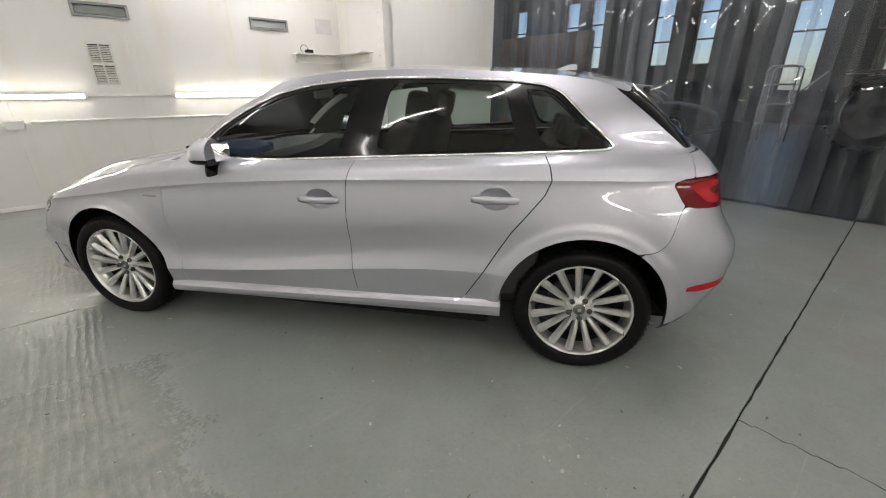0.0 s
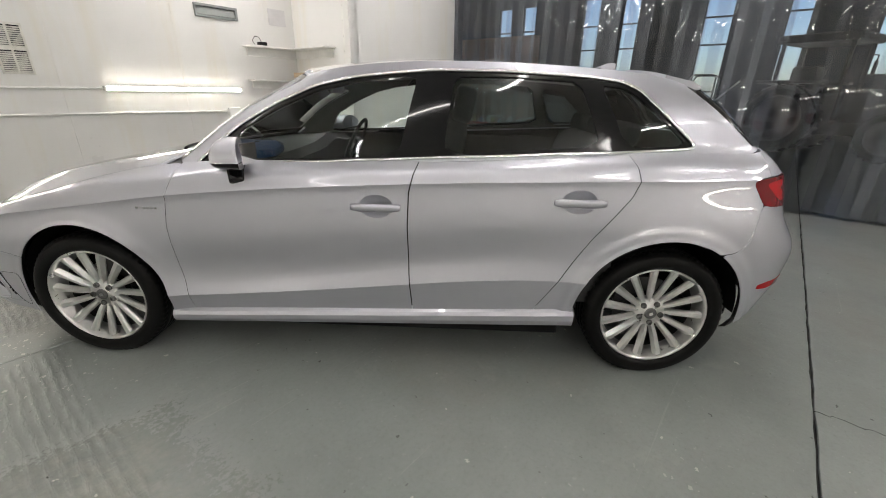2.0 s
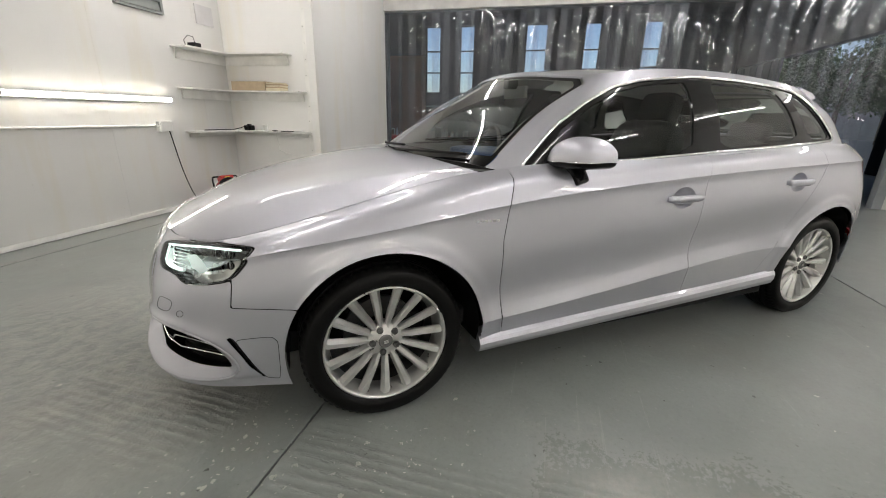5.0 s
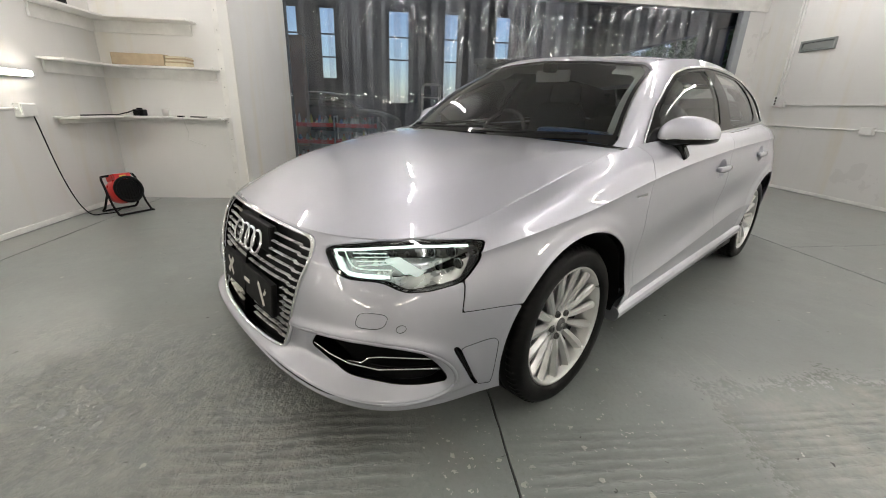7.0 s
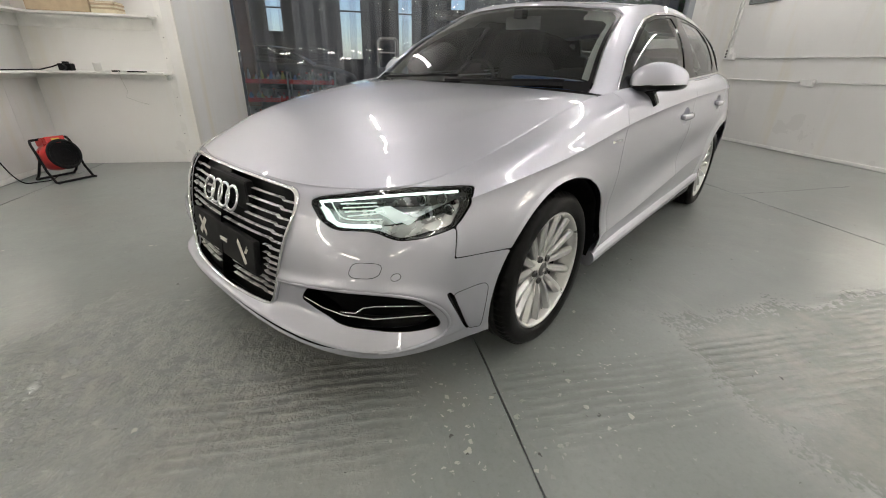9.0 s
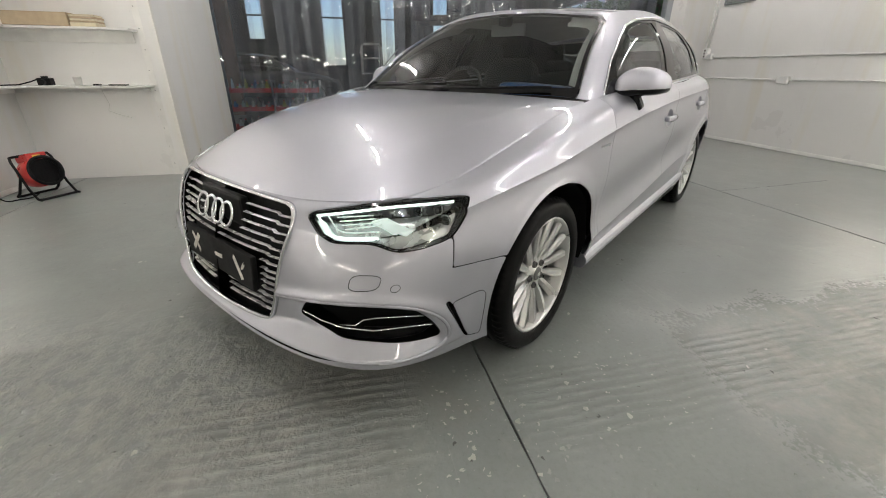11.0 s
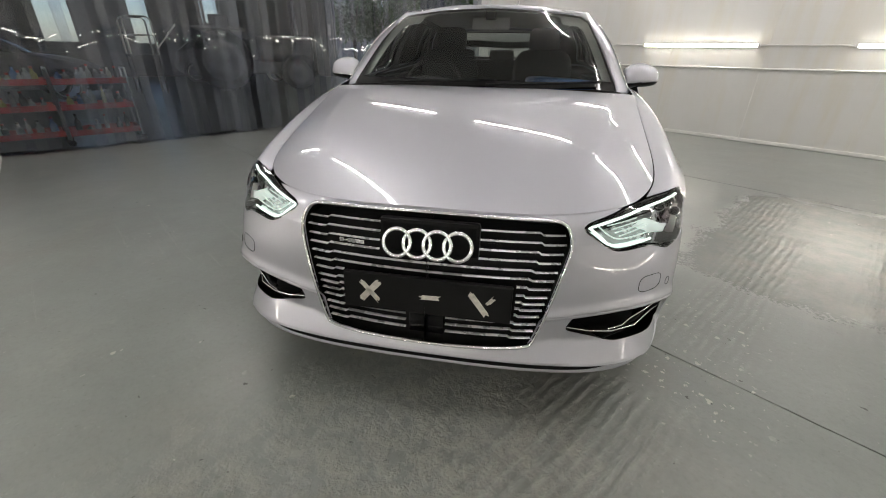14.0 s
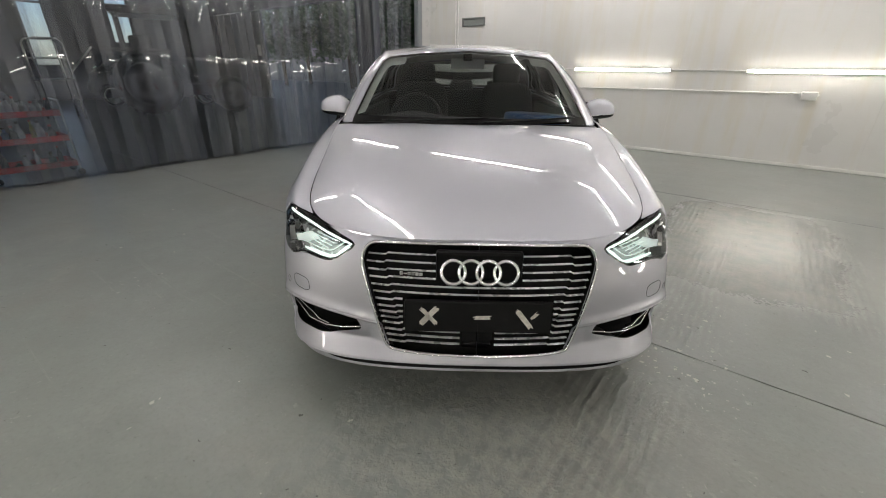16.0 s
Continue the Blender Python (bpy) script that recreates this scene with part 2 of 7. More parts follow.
def finish(bm, name, smooth=False):
    me = bpy.data.meshes.new(name)
    bm.normal_update()
    bm.to_mesh(me)
    bm.free()
    if smooth:
        me.shade_smooth()
    return me


def part(name, bm, material, parent, label="", smooth=False):
    return obj(name, finish(bm, name, smooth), material, parent, label)


def box(bm, x0, x1, y0, y1, z0, z1, bevel=0.0, m=None):
    """A box from corner to corner, with its edges rounded."""
    r = bmesh.ops.create_cube(bm, size=1)
    vs = r["verts"]
    for v in vs:
        v.co = Vector((x0 + (v.co.x + 0.5) * (x1 - x0), y0 + (v.co.y + 0.5) * (y1 - y0), z0 + (v.co.z + 0.5) * (z1 - z0)))
    if m is not None:
        bmesh.ops.transform(bm, matrix=m, verts=vs)
    if bevel:
        es = list({e for v in vs for e in v.link_edges})
        bmesh.ops.bevel(bm, geom=es, offset=bevel, segments=2, profile=0.6, affect="EDGES")
    return bm


def boxed(*args, **more):
    return box(bmesh.new(), *args, **more)


def rod(bm, a, b, r, n=10, r2=None):
    """A closed round bar from a to b."""
    a, b = Vector(a), Vector(b)
    d = b - a
    m = Matrix.Translation((a + b) / 2) @ d.to_track_quat("Z", "Y").to_matrix().to_4x4()
    bmesh.ops.create_cone(bm, cap_ends=True, segments=n, radius1=r, radius2=r if r2 is None else r2, depth=d.length, matrix=m)
    return bm


def tube_along(bm, pts, r, n=8):
    """A round pipe through points."""
    pts = [Vector(p) for p in pts]
    rings = []
    up = Vector((0, 0, 1))
    for i, p in enumerate(pts):
        d = (pts[min(i + 1, len(pts) - 1)] - pts[max(i - 1, 0)]).normalized()
        side = d.cross(up if abs(d.dot(up)) < 0.95 else Vector((1, 0, 0))).normalized()
        top = side.cross(d)
        rings.append([bm.verts.new(p + r * (math.cos(a) * side + math.sin(a) * top)) for a in (2 * math.pi * k / n for k in range(n))])
    for a, b in zip(rings, rings[1:]):
        for k in range(n):
            bm.faces.new((a[k], a[(k + 1) % n], b[(k + 1) % n], b[k]))
    bm.faces.new(rings[0][::-1]), bm.faces.new(rings[-1])
    bmesh.ops.recalc_face_normals(bm, faces=bm.faces)
    return bm


def lathe(bm, profile, n=48, closed=True, axis_m=Matrix()):
    """Turns (radius, height) pairs about z."""
    rings = [[bm.verts.new(axis_m @ Vector((r * math.cos(a), r * math.sin(a), h))) for a in (2 * math.pi * k / n for k in range(n))] for r, h in profile]
    pairs = list(zip(rings, rings[1:])) + ([(rings[-1], rings[0])] if closed else [])
    for a, b in pairs:
        for k in range(n):
            bm.faces.new((a[k], a[(k + 1) % n], b[(k + 1) % n], b[k]))
    bmesh.ops.recalc_face_normals(bm, faces=bm.faces)
    return bm

# ---- the room: local axes u (along the two long walls), n (across), z ----
TH = radians(53.68)
ROOM = Matrix(((math.cos(TH), -math.sin(TH), 0, 0), (math.sin(TH), math.cos(TH), 0, 0), (0, 0, 1, 0), (0, 0, 0, 1)))
N_LEFT, N_RIGHT, U_BACK, U_FRONT, HIGH = 3.141, -5.955, -5.2, 5.114, 2.95
U_SHELF, N_PART = 2.89, 1.83


def room_obj(name, bm, material, label="", category="", kind="", group="", parent=None, smooth=False):
    ob = obj(name, finish(bm, name, smooth), material, parent, "", ROOM if parent is None else None)
    return tagged(ob, label, category, group, kind)


# floor: three painted slabs with open joints over dark filler
floor = room_obj("floor", boxed(-5.6, 80, -60, 30, -0.30, -0.012), CONCRETE, "grey painted concrete garage floor with open joints", "floor", "structure")


def slab(n0, n1, u0, u1, seed):
    bm = bmesh.new()
    rng = random.Random(seed)
    steps = 260
    rows = []
    for i in range(steps + 1):
        u = u0 + (u1 - u0) * i / steps
        fine = 0.6 if abs(n0 + 0.234) < 0.01 else 1.0, 0.6 if abs(n1 + 0.234) < 0.01 else 1.0
        a, b = n0 + fine[0] * (0.0022 + rng.uniform(0, 0.0062)), n1 - fine[1] * (0.0022 + rng.uniform(0, 0.0062))
        rows.append([bm.verts.new((u, n, z)) for n, z in ((a, -0.02), (a, -0.0012), (a + 0.0012, 0), (b - 0.0012, 0), (b, -0.0012), (b, -0.02))])
    for p, q in zip(rows, rows[1:]):
        for k in range(5):
            bm.faces.new((p[k], q[k], q[k + 1], p[k + 1]))
    bmesh.ops.recalc_face_normals(bm, faces=bm.faces)
    if sum(f.normal.z for f in bm.faces) < 0:
        bmesh.ops.reverse_faces(bm, faces=bm.faces)
    return bm


JOINTS = [-60, -6.31, -3.272, -0.234, 2.80, 30]
for i, (a, b) in enumerate(zip(JOINTS, JOINTS[1:])):
    room_obj("slab", slab(a, b, -5.6, 14.0, i), FLOOR, parent=floor)
room_obj("slab", slab(-60, 30, 14.0, 80.0, 9), FLOOR, parent=floor)


def panelled_wall(name, label, n, side, u0, u1, z1, seams):
    """A long wall of white sheets butted with narrow seams. side: +1 where the room lies towards +n."""
    wall = room_obj(name, boxed(u0 - 0.1, u1, min(n - side * 0.15, n - side * 0.012), max(n - side * 0.15, n - side * 0.012), -0.01, z1), WALL, label, "wall", "structure")
    edges = [u0] + [s for s in seams if u0 < s < u1] + [u1]
    for a, b in zip(edges, edges[1:]):
        lo, hi = sorted((n - side * 0.012, n))
        room_obj("panel", boxed(a + 0.0003, b - 0.0003, lo, hi, 0.0, z1 - 0.002, bevel=0.0012), WALL, parent=wall)
    lo, hi = sorted((n + side * 0.001, n + side * 0.012))
    room_obj("baseboard", boxed(u0, u1, lo, hi, 0.006, 0.05, bevel=0.003), WHITE, "white painted skirting strip", "baseboard", "structure")
    return wall


panelled_wall("wall_north", "white painted panel wall with pipes and vents", N_LEFT, -1, U_BACK, U_SHELF, HIGH, [-4.75, -3.55, -2.35, -1.15, 0.05, 1.25, 2.45])
panelled_wall("wall_south", "white painted panel wall with strip lights", N_RIGHT, 1, U_BACK, U_FRONT + 0.1, HIGH, [-4.65, -3.45, -2.25, -1.05, 0.15, 1.35, 2.55, 3.75])
room_obj("wall_west", boxed(U_BACK - 0.15, U_BACK, N_RIGHT - 0.15, N_LEFT + 0.15, -0.01, HIGH), WALL, "plain white painted end wall", "wall", "structure")
room_obj("wall_shelves", boxed(U_SHELF, U_SHELF + 0.12, N_PART, N_LEFT + 0.15, -0.01, HIGH), WALL_LIT, "short white wall behind the corner shelves", "wall", "structure")
room_obj("wall_partition", boxed(U_SHELF - 0.03, U_FRONT, N_PART - 0.0, N_PART + 0.10, -0.01, HIGH, bevel=0.004), WALL_LIT, "white painted partition beside the strip curtain", "wall", "structure")
room_obj("ceiling", boxed(U_BACK - 0.15, U_FRONT + 0.15, N_RIGHT - 0.15, N_LEFT + 0.15, HIGH, HIGH + 0.12), CEIL, "white garage ceiling", "ceiling", "structure")
room_obj("curtain_header", boxed(U_FRONT - 0.06, U_FRONT + 0.10, N_RIGHT, N_PART, 2.72, HIGH), CEIL, "pale header beam over the strip curtain", "beam", "structure")


# strip lights
def strip_light(a0, a1, b, z, side, material, along="u"):
    """A lit batten from a0 to a1. side: towards the room; 0 hangs under the ceiling. along: the room axis that it follows."""
    swap = Matrix(((0, 1, 0, 0), (1, 0, 0, 0), (0, 0, 1, 0), (0, 0, 0, 1)))

    def piece(name, bm, mat, parent=None, label=""):
        if along == "n":
            bmesh.ops.transform(bm, matrix=swap, verts=bm.verts)
            bmesh.ops.reverse_faces(bm, faces=bm.faces)
        return room_obj(name, bm, mat, label, parent=parent)

    if side:
        lo, hi = sorted((b, b + side * 0.040))
        light = piece("strip_light", boxed(a0 - 0.03, a1 + 0.03, lo, hi, z - 0.026, z + 0.026, bevel=0.004), PLASTIC_W)
        c = (b + side * 0.043, z)
    else:
        light = piece("ceiling_light", boxed(a0 - 0.03, a1 + 0.03, b - 0.02, b + 0.02, z - 0.02, z + 0.02, bevel=0.004), PLASTIC_W)
        c = (b, z - 0.035)
    tagged(light, "lit white strip light on the wall" if side else "lit fluorescent strip light on the ceiling", "light", "strip lights")
    piece("tube", rod(bmesh.new(), (a0, c[0], c[1]), (a1, c[0], c[1]), 0.021, 12), material, light, "glowing white tube")
    for a in (a0 - 0.03, a1):
        piece("end_cap", boxed(a, a + 0.03, c[0] - 0.02, c[0] + 0.02, c[1] - 0.02, c[1] + 0.02, bevel=0.004), PLASTIC_W, light)
    return light


for a in (-4.1, -2.0, 0.43):
    strip_light(a, a + 1.5, N_LEFT, 1.225, -1, TUBE)
for a in (-4.4, -2.25, 0.26):
    strip_light(a, a + 1.5, N_RIGHT, 1.255, 1, TUBE)
for a in (-5.0, -2.6, -0.2):
    strip_light(a, a + 1.5, U_BACK, 1.24, 1, TUBE, "n")
for n in (0.45, -2.25, -4.95):
    for a in (-4.4, -2.0, 0.40, 2.80):
        if not (n > 0 and a < -4):
            strip_light(a, a + 1.66, n, HIGH - 0.02, 0, CEIL_TUBE)

strip_light(0.85, 2.45, 2.45, HIGH - 0.02, 0, CEIL_TUBE)

# a ragged crack running off the joint
rng = random.Random(5)
bm = bmesh.new()
pts = [(1.07 + 0.10 * t / 90, -3.275 - 1.5 * t / 90) for t in range(91)]
off, prev = 0.0, None
for i, (u, n) in enumerate(pts):
    off = off * 0.85 + rng.uniform(-0.016, 0.016)
    w = 0.0026 * rng.uniform(0.5, 1.3)
    pair = [bm.verts.new((u + off * 0.5 - w, n + off, 0.0012)), bm.verts.new((u + off * 0.5 + w, n + off, 0.0012))]
    if prev:
        bm.faces.new((prev[0], prev[1], pair[1], pair[0]))
    prev = pair
bmesh.ops.recalc_face_normals(bm, faces=bm.faces)
room_obj("crack", bm, CONCRETE, parent=floor)

# ---- the car's skin: feature lines from the middle of the nose round one flank to the middle of the tail ----
# each line: x (backwards from the front axle), half width, height
LINE_FOOT = [(-0.885, 0, 0.235), (-0.850, 0.42, 0.225), (-0.72, 0.665, 0.205), (-0.45, 0.795, 0.20), (0, 0.855, 0.21), (0.5, 0.862, 0.262), (1.5, 0.866, 0.308),
             (2.1, 0.866, 0.328), (2.63, 0.86, 0.31), (2.97, 0.835, 0.28), (3.19, 0.69, 0.345), (3.29, 0.40, 0.36), (3.31, 0, 0.36)]
LINE_LOW = [(-0.876, 0, 0.31), (-0.838, 0.42, 0.31), (-0.725, 0.672, 0.315), (-0.46, 0.805, 0.33), (0, 0.872, 0.34), (0.5, 0.885, 0.353), (1.5, 0.890, 0.447),
            (2.1, 0.888, 0.487), (2.63, 0.885, 0.46), (3.0, 0.838, 0.44), (3.25, 0.69, 0.45), (3.34, 0.40, 0.45), (3.36, 0, 0.45)]
LINE_DOOR = [(-0.860, 0, 0.42), (-0.824, 0.42, 0.42), (-0.725, 0.682, 0.42), (-0.47, 0.81, 0.44), (0, 0.878, 0.45), (0.5, 0.872, 0.415), (1.5, 0.873, 0.525),
             (2.1, 0.878, 0.575), (2.63, 0.89, 0.58), (3.0, 0.845, 0.58), (3.26, 0.70, 0.61), (3.34, 0.40, 0.62), (3.36, 0, 0.62)]
LINE_MID = [(-0.843, 0, 0.53), (-0.804, 0.42, 0.53), (-0.70, 0.675, 0.53), (-0.45, 0.815, 0.55), (0, 0.885, 0.58), (0.5, 0.890, 0.64), (1.5, 0.895, 0.71),
            (2.1, 0.894, 0.75), (2.63, 0.89, 0.76), (2.98, 0.84, 0.76), (3.18, 0.69, 0.77), (3.25, 0.40, 0.78), (3.27, 0, 0.78)]
LINE_CREASE = [(-0.815, 0, 0.62), (-0.775, 0.42, 0.62), (-0.64, 0.68, 0.635), (-0.41, 0.80, 0.69), (0, 0.865, 0.755), (0.5, 0.884, 0.827), (1.5, 0.887, 0.900),
               (2.1, 0.884, 0.922), (2.63, 0.865, 0.935), (2.95, 0.80, 0.936), (3.13, 0.685, 0.94), (3.20, 0.40, 0.945), (3.22, 0, 0.945)]
LINE_BELT = [(-0.765, 0, 0.695), (-0.725, 0.38, 0.692), (-0.56, 0.62, 0.705), (-0.38, 0.7, 0.745), (0, 0.735, 0.845), (0.5, 0.775, 0.945), (1.5, 0.832, 0.981),
             (2.1, 0.82, 1.006), (2.63, 0.775, 1.031), (2.92, 0.705, 1.026), (3.06, 0.615, 1.035), (3.12, 0.32, 1.035), (3.14, 0, 1.035)]
# the glasshouse: its foot from the middle of the cowl along the belt to the tailgate, and its top round the roof
LINE_SILL = [(0.28, 0, 0.957), (0.33, 0.38, 0.955), (0.42, 0.64, 0.95), (0.55, 0.775, 0.931), (0.95, 0.815, 0.951), (1.5, 0.832, 0.981), (2.1, 0.82, 1.006),
             (2.5, 0.79, 1.026), (2.76, 0.74, 1.031), (2.93, 0.69, 1.026), (3.05, 0.60, 1.035), (3.11, 0.30, 1.035), (3.13, 0, 1.035)]
LINE_ROOF = [(0.93, 0, 1.362), (0.95, 0.30, 1.350), (1.01, 0.50, 1.322), (1.12, 0.575, 1.335), (1.32, 0.60, 1.360), (1.62, 0.607, 1.375), (2.02, 0.60, 1.37),
             (2.30, 0.59, 1.355), (2.50, 0.575, 1.338), (2.65, 0.553, 1.318), (2.735, 0.505, 1.316), (2.775, 0.24, 1.326), (2.78, 0, 1.33)]
CELL = 0.0115


def natural_spline(ts, vs, t):
    """A cubic spline through vs at ts."""
    ts, vs = np.asarray(ts, float), np.asarray(vs, float)
    n, h = len(ts), np.diff(ts)
    a, r = np.eye(n), np.zeros((n, vs.shape[1]))
    for i in range(1, n - 1):
        a[i, i - 1], a[i, i], a[i, i + 1] = h[i - 1], 2 * (h[i - 1] + h[i]), h[i]
        r[i] = 6 * ((vs[i + 1] - vs[i]) / h[i] - (vs[i] - vs[i - 1]) / h[i - 1])
    m = np.linalg.solve(a, r)
    i = np.clip(np.searchsorted(ts, t, side="right") - 1, 0, n - 2)
    d, e = (t - ts[i])[:, None], (ts[i + 1] - t)[:, None]
    hh = h[i][:, None]
    return (m[i] * e**3 + m[i + 1] * d**3) / (6 * hh) + (vs[i] / hh - m[i] * hh / 6) * e + (vs[i + 1] / hh - m[i + 1] * hh / 6) * d


def feature(line, stations):
    """Points of a feature line at fractional stations; it is mirrored at both ends, so that it crosses the middle squarely."""
    p = np.array(line, float)
    flip = np.array([1, -1, 1])
    full = np.vstack([p[3:0:-1] * flip, p, p[-2:-5:-1] * flip])
    chord = np.r_[0, np.cumsum(np.sqrt(np.linalg.norm(np.diff(full, axis=0), axis=1)))]
    t = np.interp(stations, np.arange(-3, len(p) + 3), chord)
    return natural_spline(chord, full, t)


def stations_for(line, cell=CELL):
    p = np.array(line, float)
    out = []
    for i in range(len(p) - 1):
        k = max(3, int(np.linalg.norm(p[i + 1] - p[i]) / (cell * 0.6 if p[i, 0] < -0.45 else cell)))
        out += list(i + np.arange(k) / k)
    return np.array(out + [len(p) - 1.0])


def hermite_rows(pts, counts):
    """Smooth columns through a stack of rings (Catmull-Rom by chord); pts: rings x columns x 3."""
    d = np.linalg.norm(np.diff(pts, axis=0), axis=2)[..., None] + 1e-6
    s = np.diff(pts, axis=0) / d
    tan = np.concatenate([s[:1], (s[:-1] * d[1:] + s[1:] * d[:-1]) / (d[:-1] + d[1:]), s[-1:]])
    rows = []
    for i, k in enumerate(counts):
        for j in range(k):
            t = j / k
            h00, h10, h01, h11 = 2 * t**3 - 3 * t**2 + 1, t**3 - 2 * t**2 + t, -2 * t**3 + 3 * t**2, t**3 - t**2
            rows.append(h00 * pts[i] + h10 * d[i] * tan[i] + h01 * pts[i + 1] + h11 * d[i] * tan[i + 1])
    return rows + [pts[-1]]


ARCH_F, ARCH_R = (0.015, 0.305, 0.372), (2.625, 0.312, 0.376)


def outline_distance(px, pz, poly):
    """Signed distance to a closed outline, positive inside."""
    p = np.array(poly, float)
    q = np.roll(p, -1, axis=0)
    best, inside = np.full(px.shape, 1e9), np.zeros(px.shape, bool)
    for (ax, az), (bx, bz) in zip(p, q):
        ex, ez = bx - ax, bz - az
        t = np.clip(((px - ax) * ex + (pz - az) * ez) / (ex * ex + ez * ez + 1e-12), 0, 1)
        best = np.minimum(best, np.hypot(px - ax - t * ex, pz - az - t * ez))
        inside ^= ((az > pz) != (bz > pz)) & (px < (bx - ax) * (pz - az) / (bz - az + 1e-15) + ax)
    return np.where(inside, best, -best)


def smooth_outline(poly, cuts=2, share=0.22):
    """Rounds an outline's corners by cutting them."""
    p = [np.array(v, float) for v in poly]
    for _ in range(cuts):
        p = [v for a, b in zip(p, p[1:] + p[:1]) for v in (a + share * (b - a), b - share * (b - a))]
    return p


def smooth_open(line, cuts=2):
    """Rounds the corners of an open line."""
    p = [np.array(v, float) for v in line]
    for _ in range(cuts):
        p = [p[0]] + [v for a, b in zip(p, p[1:]) for v in (a + 0.25 * (b - a), b - 0.25 * (b - a))] + [p[-1]]
    return [tuple(v) for v in p]


def open_distance(px, pz, line):
    """Distance to an open line."""
    best = np.full(px.shape, 1e9)
    for (ax, az), (bx, bz) in zip(line, line[1:]):
        ex, ez = bx - ax, bz - az
        t = np.clip(((px - ax) * ex + (pz - az) * ez) / (ex * ex + ez * ez + 1e-12), 0, 1)
        best = np.minimum(best, np.hypot(px - ax - t * ex, pz - az - t * ez))
    return best


def flare(g):
    """A flat lip with a crisp outer edge round both wheel openings."""
    for cx, cz, r in (ARCH_F, ARCH_R):
        d = np.hypot(g[..., 0] - cx, g[..., 2] - cz) - r
        high, soft = (0.0065, 0.011) if cx < 1 else (0.0085, 0.007)
        lip = high / (1 + np.exp(np.clip((d - 0.054) / soft, -30, 30))) + 0.005 * np.exp(-((d / 0.010) ** 2))
        g[..., 1] += lip * (g[..., 1] > 0.5)
    return g


RIDGE = [(0.335, 0.404), (0.398, 0.410), (0.50, 0.426), (0.610, 0.441), (0.700, 0.444), (0.757, 0.424), (0.782, 0.380), (0.793, 0.310), (0.786, 0.255), (0.765, 0.222)]
RIM = [(0.352, 0.402)] + RIDGE[1:-1] + [(0.768, 0.236), (0.735, 0.232), (0.690, 0.236)]


def press(g):
    """The nose's pressed features: a ridge round the lower intakes, a scoop inside it, a shelf below and a jutting lip."""
    n = grid_normals(g)
    x, w, z = g[..., 0], g[..., 1], g[..., 2]
    foot = g[:1, :, 2]
    t = z - foot
    fore = 1 / (1 + np.exp(np.clip((x + 0.40) / 0.02, -40, 40)))
    side = np.clip((w - 0.28) / 0.12, 0, 1)
    fade = np.clip((0.80 - w) / 0.10, 0, 1)
    line = smooth_open(RIDGE)
    inside = outline_distance(w, z, line + [(0.782, 0.1), (0.2, 0.1), (0.2, 0.404)]) > 0
    s = open_distance(w, z, line)
    rise = 0.010 * np.exp(-((s / 0.020) ** 2))
    q = np.clip((z - foot - 0.042) / (0.318 - foot - 0.042), 0, 1)
    shelf = 0.017 * fade * (1 - q) - 0.030 * q
    chamfer = np.clip(0.010 - 0.040 * s / np.interp(w, [0.7, 0.78], [0.022, 0.030]), -0.030, 0.010)
    h = np.where(inside, np.maximum(chamfer, shelf), rise)
    middle = 0.014 * np.clip(1 - (t - 0.042) / 0.03, 0, 1)
    h = h * side + middle * (1 - side)
    chin = np.interp(t, [0, 0.008, 0.013, 0.030, 0.036, 0.042], [0.004, 0.009, 0.001, 0.016, 0.020, 0.018])
    h = np.where(t < 0.042, chin * fade, h)
    for _ in range(1):
        p = np.pad(h, 1, mode="edge")
        h = (p[1:-1, 1:-1] * 2 + p[:-2, 1:-1] + p[2:, 1:-1] + p[1:-1, :-2] + p[1:-1, 2:]) / 6
    return g + n * (h * fore)[..., None]


N_LOW, N_MID, N_TOP = [20], [20, 16, 16], [8, 8]
ROW_LOW, ROW_CREASE = sum(N_LOW), sum(N_LOW) + sum(N_MID)


def hull_grid():
    st = stations_for(LINE_LOW)
    a, b, c, d, e, f = (feature(line, st) for line in (LINE_FOOT, LINE_LOW, LINE_DOOR, LINE_MID, LINE_CREASE, LINE_BELT))
    low = hermite_rows(np.array([a, b]), N_LOW)
    mid = hermite_rows(np.array([b, c, d, e]), N_MID)
    swell = np.interp(st, [0, 2, 4, 5, 8, 9, 12], [0.10, 0.12, 0.15, 0.12, 0.11, 0.05, 0.05])[:, None]
    bulge = (e + f) / 2 + np.array([0, 1.0, 0.75]) * (swell * np.linalg.norm(f - e, axis=1)[:, None]) * np.clip(e[:, 1:2] / 0.6, 0, 1)
    top = hermite_rows(np.array([e, bulge, f]), N_TOP)
    g = flare(np.array(low[:-1] + mid[:-1] + top))
    # the flank falls back sharply below the shoulder line
    drop = g[ROW_CREASE, :, 2][None] - g[:ROW_CREASE + 1, :, 2]
    on = np.interp(st, [2.2, 3.2, 9.2, 9.8], [0, 1, 1, 0])[None]
    g[:ROW_CREASE + 1, :, 1] += 0.0065 * on * np.exp(-np.clip(drop, 0, 1) / 0.016)
    back = g[ROW_CREASE:, :, 2] - g[ROW_CREASE, :, 2][None]
    g[ROW_CREASE + 1:, :, 1] += (0.0065 * on * np.exp(-np.clip(back, 0, 1) / 0.05))[1:]
    return press(g), st


